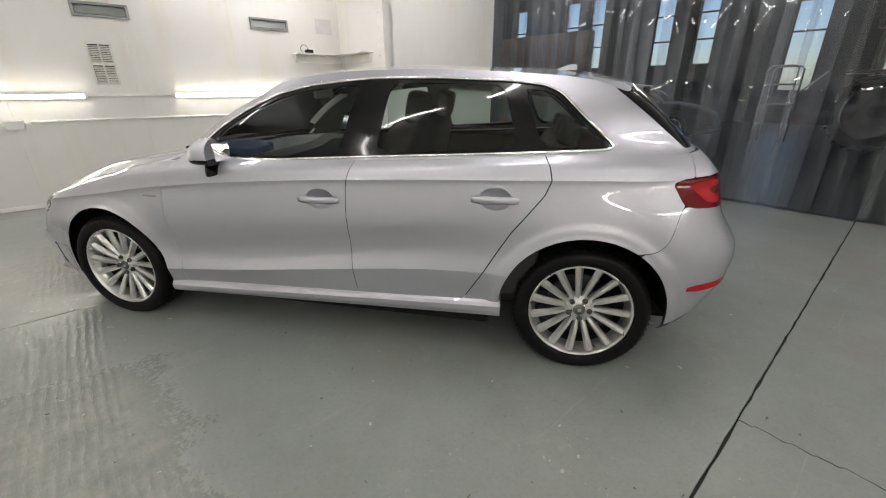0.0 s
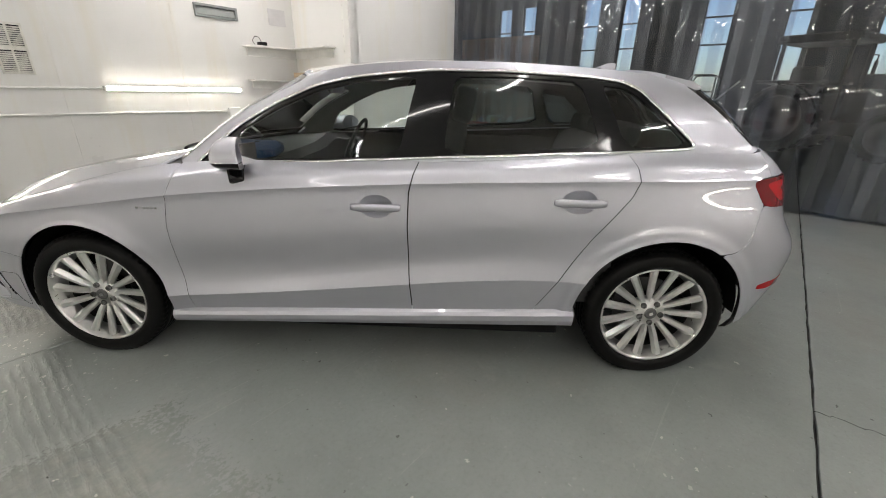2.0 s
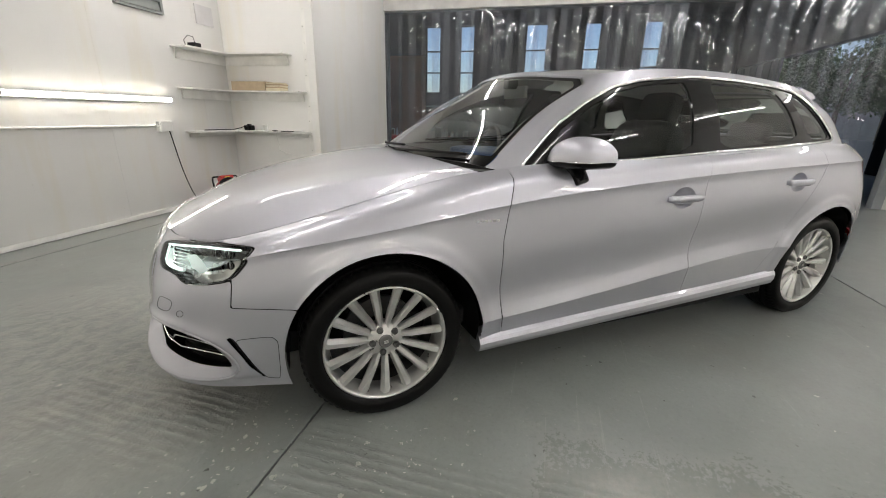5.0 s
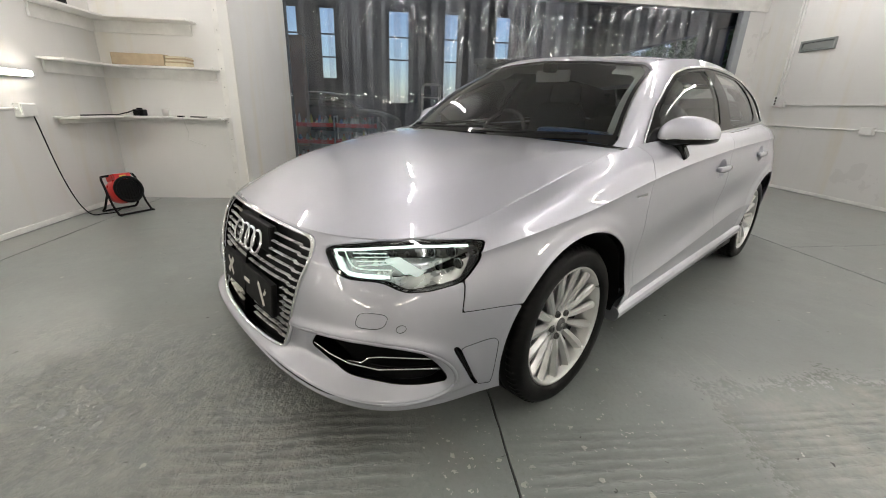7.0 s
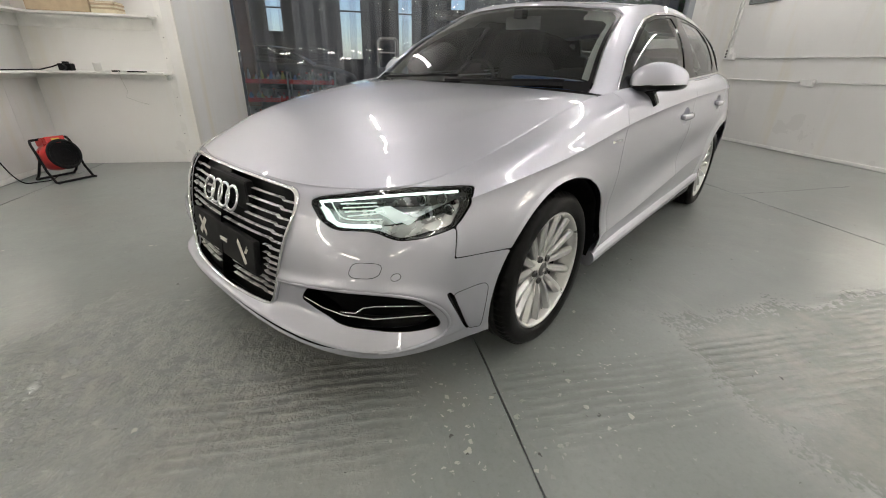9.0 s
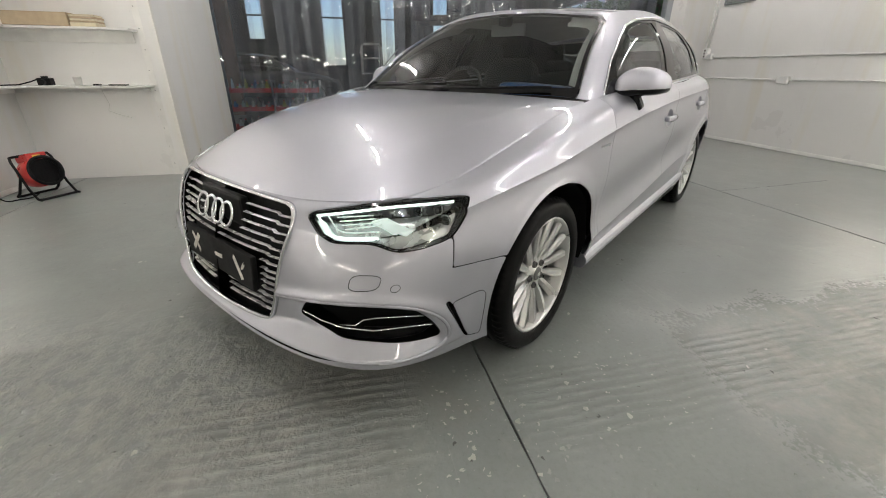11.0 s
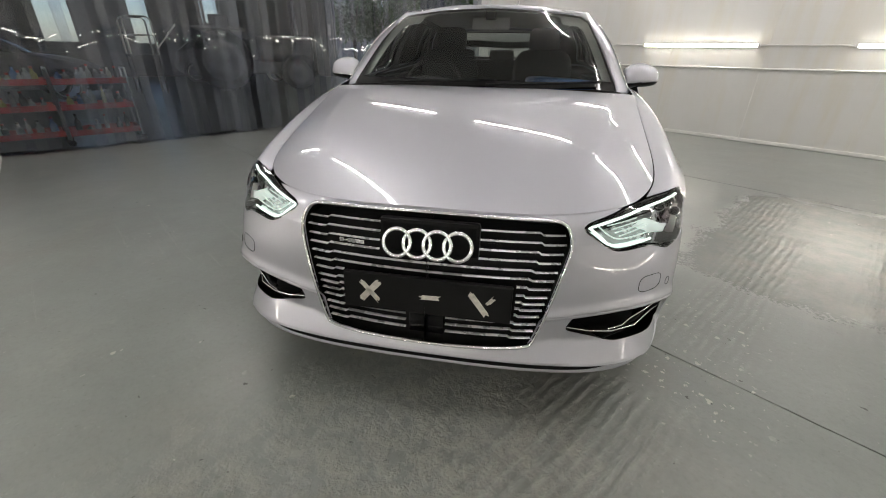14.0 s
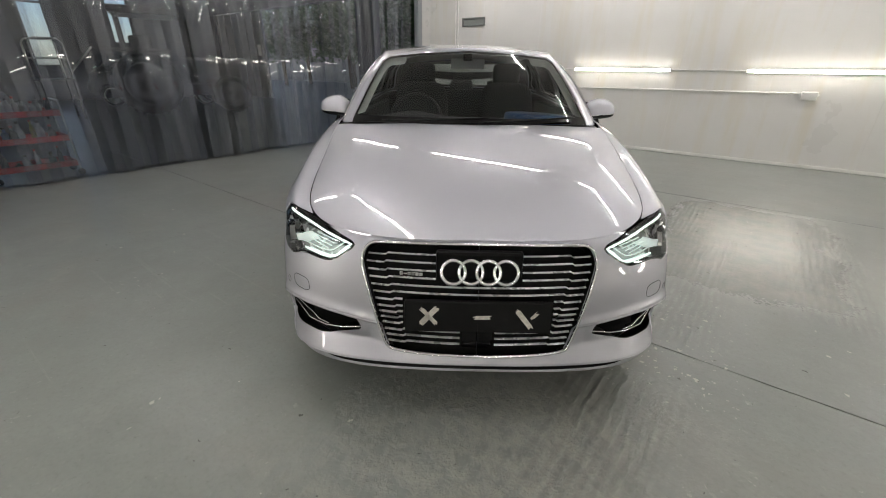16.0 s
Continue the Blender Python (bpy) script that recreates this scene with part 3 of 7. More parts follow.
def house_grid():
    st = stations_for(LINE_SILL)
    lo, hi = feature(LINE_SILL, st), feature(LINE_ROOF, st)
    mid = (lo + hi) / 2
    out = np.c_[np.where((st < 2.6) | (st > 10.2), -0.35, 0) * np.where(st > 6, -1, 1), np.clip(mid[:, 1] / 0.7, 0, 1), 0.55 * np.ones(len(st))]
    mid = mid + 0.028 * out
    return np.array(hermite_rows(np.array([lo, mid, hi]), [16, 16])), st


def grid_normals(g):
    du, dv = np.gradient(g, axis=1), np.gradient(g, axis=0)
    du[:, 0] = np.array([0, 1.0, 0]) if abs(g[:, 0, 1]).max() < 1e-6 and abs(g[:, 1, 1]).min() > 1e-9 else du[:, 0]
    n = np.cross(du, dv)
    if np.mean(np.sum(n * (g - np.array([1.2, 0.0, 0.5])), axis=2)) < 0:
        n = -n
    if abs(g[0, :, 1]).max() < 1e-6:
        n[0, :, 1] = 0
    return n / (np.linalg.norm(n, axis=2, keepdims=True) + 1e-9)


def coons(front, rear, middle, edge):
    """A patch between four curves: front and rear from the middle out (b), middle and edge from front to rear (a)."""
    a, b = np.linspace(0, 1, len(middle))[:, None, None], np.linspace(0, 1, len(front))[None, :, None]
    f, r, m, e = front[None], rear[None], middle[:, None], edge[:, None]
    return (1 - a) * f + a * r + (1 - b) * m + b * e - ((1 - a) * (1 - b) * f[:, :1] + (1 - a) * b * f[:, -1:] + a * (1 - b) * r[:, :1] + a * b * r[:, -1:])


def hood_grid():
    """The bonnet: from the nose to the cowl, with a raised middle between two soft creases."""
    nb, na = 90, 80
    front = feature(LINE_BELT, np.linspace(0, 2.0, nb))
    edge = feature(LINE_BELT, np.linspace(2.0, 4.82, na))
    u = np.linspace(0, 1, na)
    mid = natural_spline([0, 0.3, 0.65, 1.0], [(-0.765, 0, 0.695), (-0.50, 0, 0.803), (-0.12, 0, 0.893), (0.315, 0, 0.955)], u)
    end = edge[-1]
    rear = np.c_[mid[-1, 0] + (end[0] - mid[-1, 0]) * np.linspace(0, 1, nb) ** 2.2, np.linspace(0, end[1], nb), mid[-1, 2] + (end[2] - mid[-1, 2]) * np.linspace(0, 1, nb) ** 2]
    g = coons(front, rear, mid, edge)
    w = g[..., 1]
    a = u[:, None]
    crease = np.interp(g[..., 0], [-0.73, -0.65, -0.50, -0.41, -0.23, 0.18, 0.28], [0.376, 0.402, 0.476, 0.498, 0.551, 0.628, 0.66])
    edge_w = g[:, -1:, 1]
    t = (w - crease) / (edge_w - crease)
    shoulder = 1 - (t + np.sqrt(t * t + 0.03**2)) / 2
    q = np.clip(w / edge_w, 0, 1)
    g[..., 2] += np.sin(np.pi * a) * (0.024 * (shoulder - (1 - q**3)) + 0.030 * 4 * q**2 * (1 - q**2) * 0.9)
    # level across the middle, so that both halves meet without a kink
    for k in (0, 2):
        tilt0 = (g[:, 1, k] - g[:, 0, k]) / (g[:, 1, 1] - g[:, 0, 1])
        g[..., k] -= tilt0[:, None] * w * (1 - q) ** 2
    return np.swapaxes(g, 0, 1)


def roof_grid():
    nb, na = 40, 110
    front = feature(LINE_ROOF, np.linspace(0, 2.0, nb))
    rear = feature(LINE_ROOF, np.linspace(12, 10.0, nb))
    edge = feature(LINE_ROOF, np.linspace(2.0, 10.0, na))
    mid = natural_spline([0, 0.2, 0.45, 0.7, 0.9, 1.0], [(0.93, 0, 1.362), (1.25, 0, 1.398), (1.70, 0, 1.417), (2.15, 0, 1.409), (2.58, 0, 1.375), (2.775, 0, 1.33)], np.linspace(0, 1, na))
    g = coons(front, rear, mid, edge)
    return np.swapaxes(g, 0, 1)

# ---- trimming the skin into panels ----
def trim(g, d, offset=0.0, flange=0.0, walls_only=False, nrm=None):
    """The part of a grid where d is positive, cut cleanly along d = 0; the rim is turned in by flange."""
    nrm = grid_normals(g) if nrm is None else nrm
    verts, norms, faces, at = [], [], [], {}

    def vert(key, p, n, o):
        if key not in at:
            at[key] = len(verts)
            verts.append(p + n * o)
            norms.append(n)
        return at[key]

    probe = np.cross(g[1:, :-1] - g[:-1, :-1], g[:-1, 1:] - g[:-1, :-1])
    turned = np.mean(np.sum(probe * nrm[:-1, :-1], axis=2)) > 0
    depth = np.broadcast_to(np.asarray(offset, float), d.shape)
    h, w = d.shape
    keep = d >= 0
    some = keep[:-1, :-1] | keep[1:, :-1] | keep[:-1, 1:] | keep[1:, 1:]
    for i, j in zip(*np.nonzero(some)):
        ring = ((i, j), (i, j + 1), (i + 1, j + 1), (i + 1, j))
        poly = []
        for a, b in zip(ring, ring[1:] + ring[:1]):
            if keep[a]:
                poly.append(vert(a, g[a], nrm[a], depth[a]))
            if keep[a] != keep[b]:
                t = d[a] / (d[a] - d[b])
                t = min(max(t, 0.02), 0.98)
                lo, hi = (a, b) if a < b else (b, a)
                poly.append(vert((lo, hi), g[a] + t * (g[b] - g[a]), nrm[a] + t * (nrm[b] - nrm[a]), depth[a] + t * (depth[b] - depth[a])))
        if len(poly) > 2:
            faces.append(poly[::-1] if turned else poly)
    if flange:
        count = {}
        for f in faces:
            for a, b in zip(f, f[1:] + f[:1]):
                count[(a, b)] = True
        inner, walls = {}, []
        for a, b in [e for e in count if (e[1], e[0]) not in count]:
            for v in (a, b):
                if v not in inner:
                    inner[v] = len(verts)
                    verts.append(verts[v] - norms[v] * flange)
                    norms.append(norms[v])
            walls.append([b, a, inner[a], inner[b]])
        faces = walls if walls_only else faces + walls
    return verts, norms, faces


def hull_trim(d, offset=0.0, flange=0.0, rear=False):
    """A trimmed piece of the flank in three bands, so that the two pressed lines stay sharp."""
    cuts = (0, ROW_LOW, ROW_CREASE, len(HULL) - 1)
    nrms = [grid_normals(HULL[a:b + 1]) for a, b in zip(cuts, cuts[1:])]
    if rear:
        nrms[-1] = blended(HULL[cuts[2]:], nrms[-1], HULL[-1], SEAM_HULL)
    return [trim(HULL[a:b + 1], d[a:b + 1], offset, flange, nrm=n) for a, b, n in zip(cuts, cuts[1:], nrms)]


def blended(g, nrm, seam, goal, reach=0.045):
    """Normals drawn towards those of a shared seam, so that two panels shade as one surface."""
    far = np.linalg.norm(g - seam[None], axis=2)
    k = (np.exp(-((far / reach) ** 2)) * np.clip((g[..., 0] - 2.45) / 0.2, 0, 1))[..., None]
    out = nrm * (1 - k) + goal[None] * k
    return out / (np.linalg.norm(out, axis=2, keepdims=True) + 1e-9)


def seam_normals(line, own, other_line, other):
    """The mean of two panels' normals along the seam between them, at the points of the first."""
    near = np.array([int(np.argmin(np.linalg.norm(other_line - p, axis=1))) for p in line])
    out = own + other[near]
    return out / (np.linalg.norm(out, axis=1, keepdims=True) + 1e-9)


def skin_mesh(name, pieces, side=0, own=False):
    """One mesh from trimmed pieces. side -1 or 1: that flank alone; 0: both, mirrored."""
    verts, norms, faces = [], [], []
    for vs, ns, fs in pieces:
        for s in ((-1, 1) if side == 0 else (side,)):
            o = len(verts)
            verts += [(v[0], v[1] * s, v[2]) for v in vs]
            norms += [(n[0], n[1] * s, n[2]) for n in ns]
            faces += [[o + k for k in (f if s > 0 else f[::-1])] for f in fs]
    me = bpy.data.meshes.new(name)
    me.from_pydata(verts, [], faces)
    me.shade_smooth()
    if own:
        return me
    n = np.array(norms)
    n /= np.linalg.norm(n, axis=1, keepdims=True) + 1e-9
    me.normals_split_custom_set_from_vertices([tuple(v) for v in n])
    return me


car = tagged(new("car"), "silver metallic five-door hatchback parked on the garage floor", "car")
HULL, HULL_ST = hull_grid()
HOUSE, HOUSE_ST = house_grid()
HOOD, ROOF = hood_grid(), roof_grid()
GAP = 0.0028
hx, hw, hz = HULL[..., 0], HULL[..., 1], HULL[..., 2]
gx, gw, gz = HOUSE[..., 0], HOUSE[..., 1], HOUSE[..., 2]
BELT_N, SILL_N = grid_normals(HULL[ROW_CREASE:])[-1], grid_normals(HOUSE)[0]
SEAM_HULL = seam_normals(HULL[-1], BELT_N, HOUSE[0], SILL_N)
SEAM_HOUSE = seam_normals(HOUSE[0], SILL_N, HULL[-1], BELT_N)
hst = np.broadcast_to(HULL_ST[None], hx.shape)
gst = np.broadcast_to(HOUSE_ST[None], gx.shape)

# outlines seen from the side (x, height) and from the front (half width, height)
FENDER = [(-0.56, 0.90), (-0.56, 0.70), (-0.495, 0.60), (-0.507, 0.516), (-0.30, 0.502), (-0.2, 0.2), (0.487, 0.20), (0.489, 0.262), (0.463, 0.496), (0.456, 0.686), (0.477, 0.825), (0.510, 0.915), (0.53, 1.1), (-0.3, 1.1)]
DOOR_F = [(0.489, 0.262), (0.463, 0.496), (0.456, 0.686), (0.477, 0.825), (0.510, 0.915), (0.53, 1.2), (1.60, 1.2), (1.561, 0.999), (1.535, 0.94), (1.516, 0.865), (1.509, 0.719), (1.511, 0.50), (1.526, 0.28)]
DOOR_R = [(1.526, 0.28), (1.511, 0.50), (1.509, 0.719), (1.516, 0.865), (1.535, 0.94), (1.561, 0.999), (1.60, 1.2), (2.40, 1.2), (2.403, 1.04), (2.434, 0.985), (2.446, 0.930), (2.422, 0.867), (2.291, 0.694), (2.165, 0.477), (2.08, 0.338), (2.07, 0.29)]
BUMPER_R = smooth_open([(2.80, 0.630), (2.895, 0.636), (2.938, 0.665), (2.960, 0.730), (2.975, 0.810), (2.995, 0.836), (3.05, 0.822), (3.6, 0.785)], 1) + [(3.6, 0.1), (2.80, 0.1)]
LAMP = smooth_outline([(0.427, 0.667), (0.603, 0.700), (0.777, 0.718), (0.796, 0.680), (0.788, 0.606), (0.750, 0.589), (0.708, 0.585), (0.648, 0.608), (0.545, 0.600), (0.500, 0.617)], 2, 0.16)
GRILLE_HALF = [(0.345, 0.686), (0.392, 0.674), (0.412, 0.628), (0.395, 0.560), (0.335, 0.330), (0.308, 0.297)]
GRILLE = smooth_outline(GRILLE_HALF + [(-w, z) for w, z in GRILLE_HALF[::-1]], 2, 0.22)
SLOT = smooth_outline([(0.424, 0.349), (0.446, 0.390), (0.495, 0.406), (0.630, 0.424), (0.742, 0.421), (0.757, 0.365), (0.773, 0.292), (0.765, 0.276), (0.661, 0.303), (0.570, 0.308), (0.470, 0.338)], 2, 0.18)
CHEEK = smooth_outline([(-0.519, 0.397), (-0.374, 0.406), (-0.379, 0.229), (-0.425, 0.235), (-0.446, 0.262)], 2, 0.12)
CHEEK_SLIT = smooth_outline([(-0.538, 0.406), (-0.514, 0.408), (-0.450, 0.275), (-0.426, 0.2395), (-0.438, 0.238), (-0.465, 0.272)], 1, 0.15)
TAIL = smooth_outline([(2.920, 0.942), (3.4, 0.952), (3.4, 0.79), (3.02, 0.822), (2.985, 0.84)], 2, 0.15)
WASHER = smooth_outline([(0.616, 0.478), (0.621, 0.523), (0.692, 0.525), (0.688, 0.483)], 2, 0.2)
FOG = smooth_outline([(3.07, 0.472), (3.32, 0.482), (3.32, 0.450), (3.07, 0.440)], 1, 0.2)

front = hst < 5.0
arch = np.maximum(*(r - np.hypot(hx - cx, hz - cz) for cx, cz, r in (ARCH_F, ARCH_R)))
arch = np.where((hw > 0.6), arch, -1)
d_fender = outline_distance(hx, hz, FENDER)
d_lamp = np.where(front, outline_distance(hw, hz, LAMP), -1)
d_grille = np.where(hst < 2, outline_distance(hw, hz, GRILLE), -1)
d_slot = np.where(front, outline_distance(hw, hz, SLOT), -1)
d_cut = np.where(front, outline_distance(hx, hz, CHEEK_SLIT), -1)
d_tail = np.where(hst > 8, outline_distance(hx, hz, TAIL), -1)
d_door_f, d_door_r = outline_distance(hx, hz, DOOR_F), outline_distance(hx, hz, DOOR_R)
d_rbump = np.where(hst > 8, outline_distance(hx, hz, BUMPER_R), -1)
d_fog = np.where(hst > 8, outline_distance(hx, hz, FOG), -1)


d_lid = np.where(hst < 5.05, np.linalg.norm(HULL - HULL[-1:], axis=2) - GAP, 1)


def ring_out(*ds):
    """What is left outside all those outlines, less the gap."""
    return np.minimum.reduce([-d - GAP for d in ds])


d_slit = np.where(hst < 2.25, 0.0125 * np.clip((2.2 - hst) / 0.9, 0, 1) - abs(hz - (hz[:1] + 0.0225)), -1)
d_bump = np.minimum.reduce([d_lid, -d_slit, 0.35 - (hst - 3.3) * 1.0 + 0 * hx, -0.27 - hx + 0.03, ring_out(d_fender, arch, d_lamp, d_slot), -d_grille + 0.004, -d_cut])
body = {
    "front_bumper": (0, d_bump, "silver front bumper"),
    "fender": (2, np.minimum.reduce([d_lid, d_fender - GAP, ring_out(arch, d_lamp)]), "silver front wing"),
    "rear_bumper": (0, np.minimum.reduce([d_rbump - GAP, ring_out(arch, d_fog)]), "silver rear bumper"),
    "quarter_panel": (2, np.minimum.reduce([ring_out(d_door_f, d_door_r, d_fender, d_rbump, arch, d_tail), hx - 2.0, 3.02 - hx]), "silver rear quarter panel"),
    "tailgate": (0, np.minimum.reduce([ring_out(d_rbump, d_tail), hx - 3.025]), "silver tailgate"),
}
for name, (sides, d, label) in body.items():
    piece = hull_trim(d, 0.0, 0.005, name == "quarter_panel") if name in ("fender", "quarter_panel") else [trim(HULL, d, 0.0, 0.005)]
    for s in ((0,) if sides == 0 else (-1, 1)):
        obj(name, skin_mesh(name, piece, s), PAINT, car, label)
doors = {}
GRIPS = {"front_door": (1.380, 0.803), "rear_door": (2.214, 0.843)}
cups = {k: np.where((hst > 4) & (hst < 9), 0.050 * (1 - np.hypot((hx - x) / 0.072, (hz - z) / 0.050)), -1) for k, (x, z) in GRIPS.items()}
for name, d in (("front_door", d_door_f), ("rear_door", d_door_r)):
    cup = cups[name]
    piece = hull_trim(np.minimum.reduce([d - GAP, ring_out(arch), -cup]), 0.0, 0.005)
    for s in (-1, 1):
        doors[name, s] = obj(name, skin_mesh(name, piece, s), PAINT, car, "silver " + name.replace("_", " "))

obj("lip_slit", skin_mesh("lip_slit", [trim(HULL, d_slit + 0.002, -0.010)]), BLACK, car, "black slit along the bumper lip")
# dark inner structure behind the gaps
inner = np.minimum.reduce([-np.maximum.reduce(list(cups.values())), -arch - 0.02, -d_lamp - 0.01, -d_slot - 0.004, -d_grille - 0.004])
obj("inner_shell", skin_mesh("inner_shell", [trim(HULL, inner, -0.028)]), BLACK, car, "black inner body behind the panel gaps")

# bonnet and roof
hood_d = np.minimum(np.linalg.norm(HOOD - HOOD[-1:], axis=2) - GAP, np.linalg.norm(HOOD - HOOD[:, :1], axis=2) - GAP)
obj("bonnet", skin_mesh("bonnet", [trim(HOOD, hood_d, 0.0, 0.012)]), PAINT, car, "silver bonnet with two soft creases")
obj("roof", skin_mesh("roof", [trim(ROOF, np.ones(ROOF.shape[:2]), 0.0, 0.01)]), PAINT, car, "silver roof")

# glasshouse
def resample(poly, n):
    """n points evenly along a closed outline."""
    p = np.array(list(poly) + [poly[0]], float)
    t = np.r_[0, np.cumsum(np.linalg.norm(np.diff(p, axis=0), axis=1))]
    at = np.linspace(0, t[-1], n, endpoint=False)
    return list(zip(np.interp(at, t, p[:, 0]), np.interp(at, t, p[:, 1])))


def house_point(x, z, s, out=0.0):
    """The place on the glasshouse's flank seen from the side at x and height z."""
    cols = np.nonzero((HOUSE_ST > 2.2) & (HOUSE_ST < 10.5))[0]
    zz = np.clip(z, HOUSE[0, cols, 2], HOUSE[-1, cols, 2])
    xs = [np.interp(a, HOUSE[:, j, 2], HOUSE[:, j, 0]) for a, j in zip(zz, cols)]
    ws = [np.interp(a, HOUSE[:, j, 2], HOUSE[:, j, 1]) for a, j in zip(zz, cols)]
    return Vector((x, s * (float(np.interp(x, xs, ws)) + out), z))


def sweep(pts, half, thick, s=0, closed=True):
    """A flat rounded strip along points; its face looks outwards (sideways for s, else forwards)."""
    bm = bmesh.new()
    rows, n = [], len(pts)
    out = Vector((0, s, 0)) if s else Vector((-1, 0, 0))
    for i, p in enumerate(pts):
        d = (pts[(i + 1) % n] - pts[i - 1]).normalized()
        side = d.cross(out).normalized()
        rows.append([bm.verts.new(p + side * a * half + out * b * thick) for a, b in ((-1, -1), (-1, 0.3), (-0.6, 1), (0.6, 1), (1, 0.3), (1, -1))])
    for p, q in zip(rows, rows[1:] + (rows[:1] if closed else [])):
        for k in range(6):
            bm.faces.new((p[k], p[(k + 1) % 6], q[(k + 1) % 6], q[k]))
    bmesh.ops.recalc_face_normals(bm, faces=bm.faces)
    return bm


DLO = smooth_outline([(0.575, 0.944), (0.754, 1.10), (0.92, 1.195), (1.091, 1.27), (1.26, 1.307), (1.435, 1.325), (1.605, 1.339), (1.919, 1.338), (2.255, 1.322), (2.396, 1.304), (2.468, 1.272), (2.575, 1.168), (2.70, 1.058), (2.66, 1.046), (2.409, 1.034), (1.56, 0.996), (0.60, 0.938)], 1, 0.12)
WIN_F = smooth_outline([(0.715, 0.965), (0.775, 1.09), (0.93, 1.18), (1.10, 1.253), (1.27, 1.29), (1.435, 1.307), (1.535, 1.313), (1.468, 1.004)], 1, 0.1)
WIN_R = smooth_outline([(1.69, 1.318), (1.919, 1.318), (2.215, 1.305), (2.295, 1.055), (1.65, 1.012)], 1, 0.1)
WIN_Q = smooth_outline([(2.300, 1.292), (2.40, 1.283), (2.45, 1.255), (2.56, 1.155), (2.665, 1.063), (2.40, 1.050)], 1, 0.14)
d_dlo = np.where((gst > 2.4) & (gst < 9.6), outline_distance(gx, gz, DLO), -1)
wins = [np.where((gst > 2.4) & (gst < 9.6), outline_distance(gx, gz, p), -1) for p in (WIN_F, WIN_R, WIN_Q)]
SCREEN = [(-0.7, 0.92), (0.702, 0.92), (0.697, 0.965), (0.580, 1.285), (0.53, 1.315), (0.28, 1.336), (0, 1.348), (-0.7, 1.348)]
d_screen = np.where(gst < 5, outline_distance(gw, gz, SCREEN), -1)
d_back = np.where(gst > 8.6, outline_distance(gw, gz, [(-0.7, 1.07), (0.54, 1.07), (0.56, 1.09), (0.47, 1.30), (-0.7, 1.30)]), -1)
d_fin = np.where(gst > 8.4, np.minimum.reduce([0.6 * (gx - np.interp(gz, [1.049, 1.299], [3.000, 2.690])), gz - 1.050, 1.312 - gz]), -1)
frame_d = ring_out(d_screen, d_dlo, np.maximum(d_back, d_fin))
obj("pillar_frame", skin_mesh("pillar_frame", [trim(HOUSE, frame_d, 0.0, 0.012, nrm=blended(HOUSE, grid_normals(HOUSE), HOUSE[0], SEAM_HOUSE))]), PAINT, car, "silver roof pillars round the windows")
frit = 0.016
foot_band = 0.984 - gz
glass_front = trim(HOUSE, np.minimum(d_screen - frit, -foot_band), -0.003)
obj("windscreen", skin_mesh("windscreen", [glass_front]), GLASS, car, "clear curved windscreen")
obj("windscreen_border", skin_mesh("windscreen_border", [trim(HOUSE, np.minimum(d_screen - GAP, np.maximum(frit - d_screen, foot_band)), -0.004)]), GLOSS_BLACK, car, "black edge band of the windscreen")
obj("rear_window_border", skin_mesh("rear_window_border", [trim(HOUSE, np.minimum(d_fin - GAP, -d_back), -0.003, 0.010)]), GLOSS_BLACK, car, "gloss black band beside the rear window")
obj("rear_window", skin_mesh("rear_window", [trim(HOUSE, d_back - GAP, -0.004)]), GLASS, car, "clear rear window")
trim_d = np.minimum(d_dlo - GAP, np.minimum.reduce([-w for w in wins]))
for s in (-1, 1):
    obj("window_surround", skin_mesh("window_surround", [trim(HOUSE, trim_d, -0.003, 0.012)], s), GLOSS_BLACK, car, "gloss black window posts and seals")
    obj("window_strip", finish(sweep([house_point(x, z, s, 0.003) for x, z in resample(DLO, 220)], 0.0065, 0.004, s), "window_strip", True), CHROME, car, "bright metal strip round the side windows")
    for w, name, owner, mat in ((wins[0], "side_window", "front_door", GLASS), (wins[1], "side_window", "rear_door", GLASS_DARK)):
        obj(name, skin_mesh(name, [trim(HOUSE, w, -0.007)], s), mat, doors[owner, s], "tinted side window")
    obj("quarter_window", skin_mesh("quarter_window", [trim(HOUSE, wins[2], -0.007)], s), GLASS_DARK, car, "dark rear quarter window")

# ---- car details ----
RED_LENS = material("red_lamp_lens", (0.135, 0.003, 0.005), 0.10, Specular_IOR_Level=0.35)
RED_BRIGHT = material("bright_red_lens", (0.40, 0.006, 0.010), 0.12, Specular_IOR_Level=0.35)
LENS = sheet("clear_lamp_lens", (0.92, 0.94, 0.94), 0.01)
REFLECTOR = mottled("lamp_reflector", (0.80, 0.81, 0.81), 0.25, 0.6, scale=30, bump=0)
DRL = glow("daytime_light", (0.88, 1.0, 0.95), 1.5)
DRL_DIM = glow("light_guide", (0.88, 1.0, 0.95), 0.34)
MIRROR = material("mirror_glass", (0.9, 0.9, 0.9), 0.02, 1.0)
CLOTH = mottled("dark_seat_cloth", (0.036, 0.037, 0.039), 0.85, scale=30, spread=0.3, grain=400, bump=0.4)
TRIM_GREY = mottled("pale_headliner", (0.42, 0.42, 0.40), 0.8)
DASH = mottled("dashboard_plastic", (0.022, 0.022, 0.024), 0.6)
BLUE_BAG = mottled("blue_plastic_sheet", (0.02, 0.07, 0.20), 0.3, scale=12)
TAPE = mottled("torn_white_tape", (0.66, 0.64, 0.58), 0.6, scale=60, spread=0.25)
SATIN = mottled("satin_chrome", (0.68, 0.68, 0.68), 0.32, 0.75, scale=20, spread=0.04, bump=0)
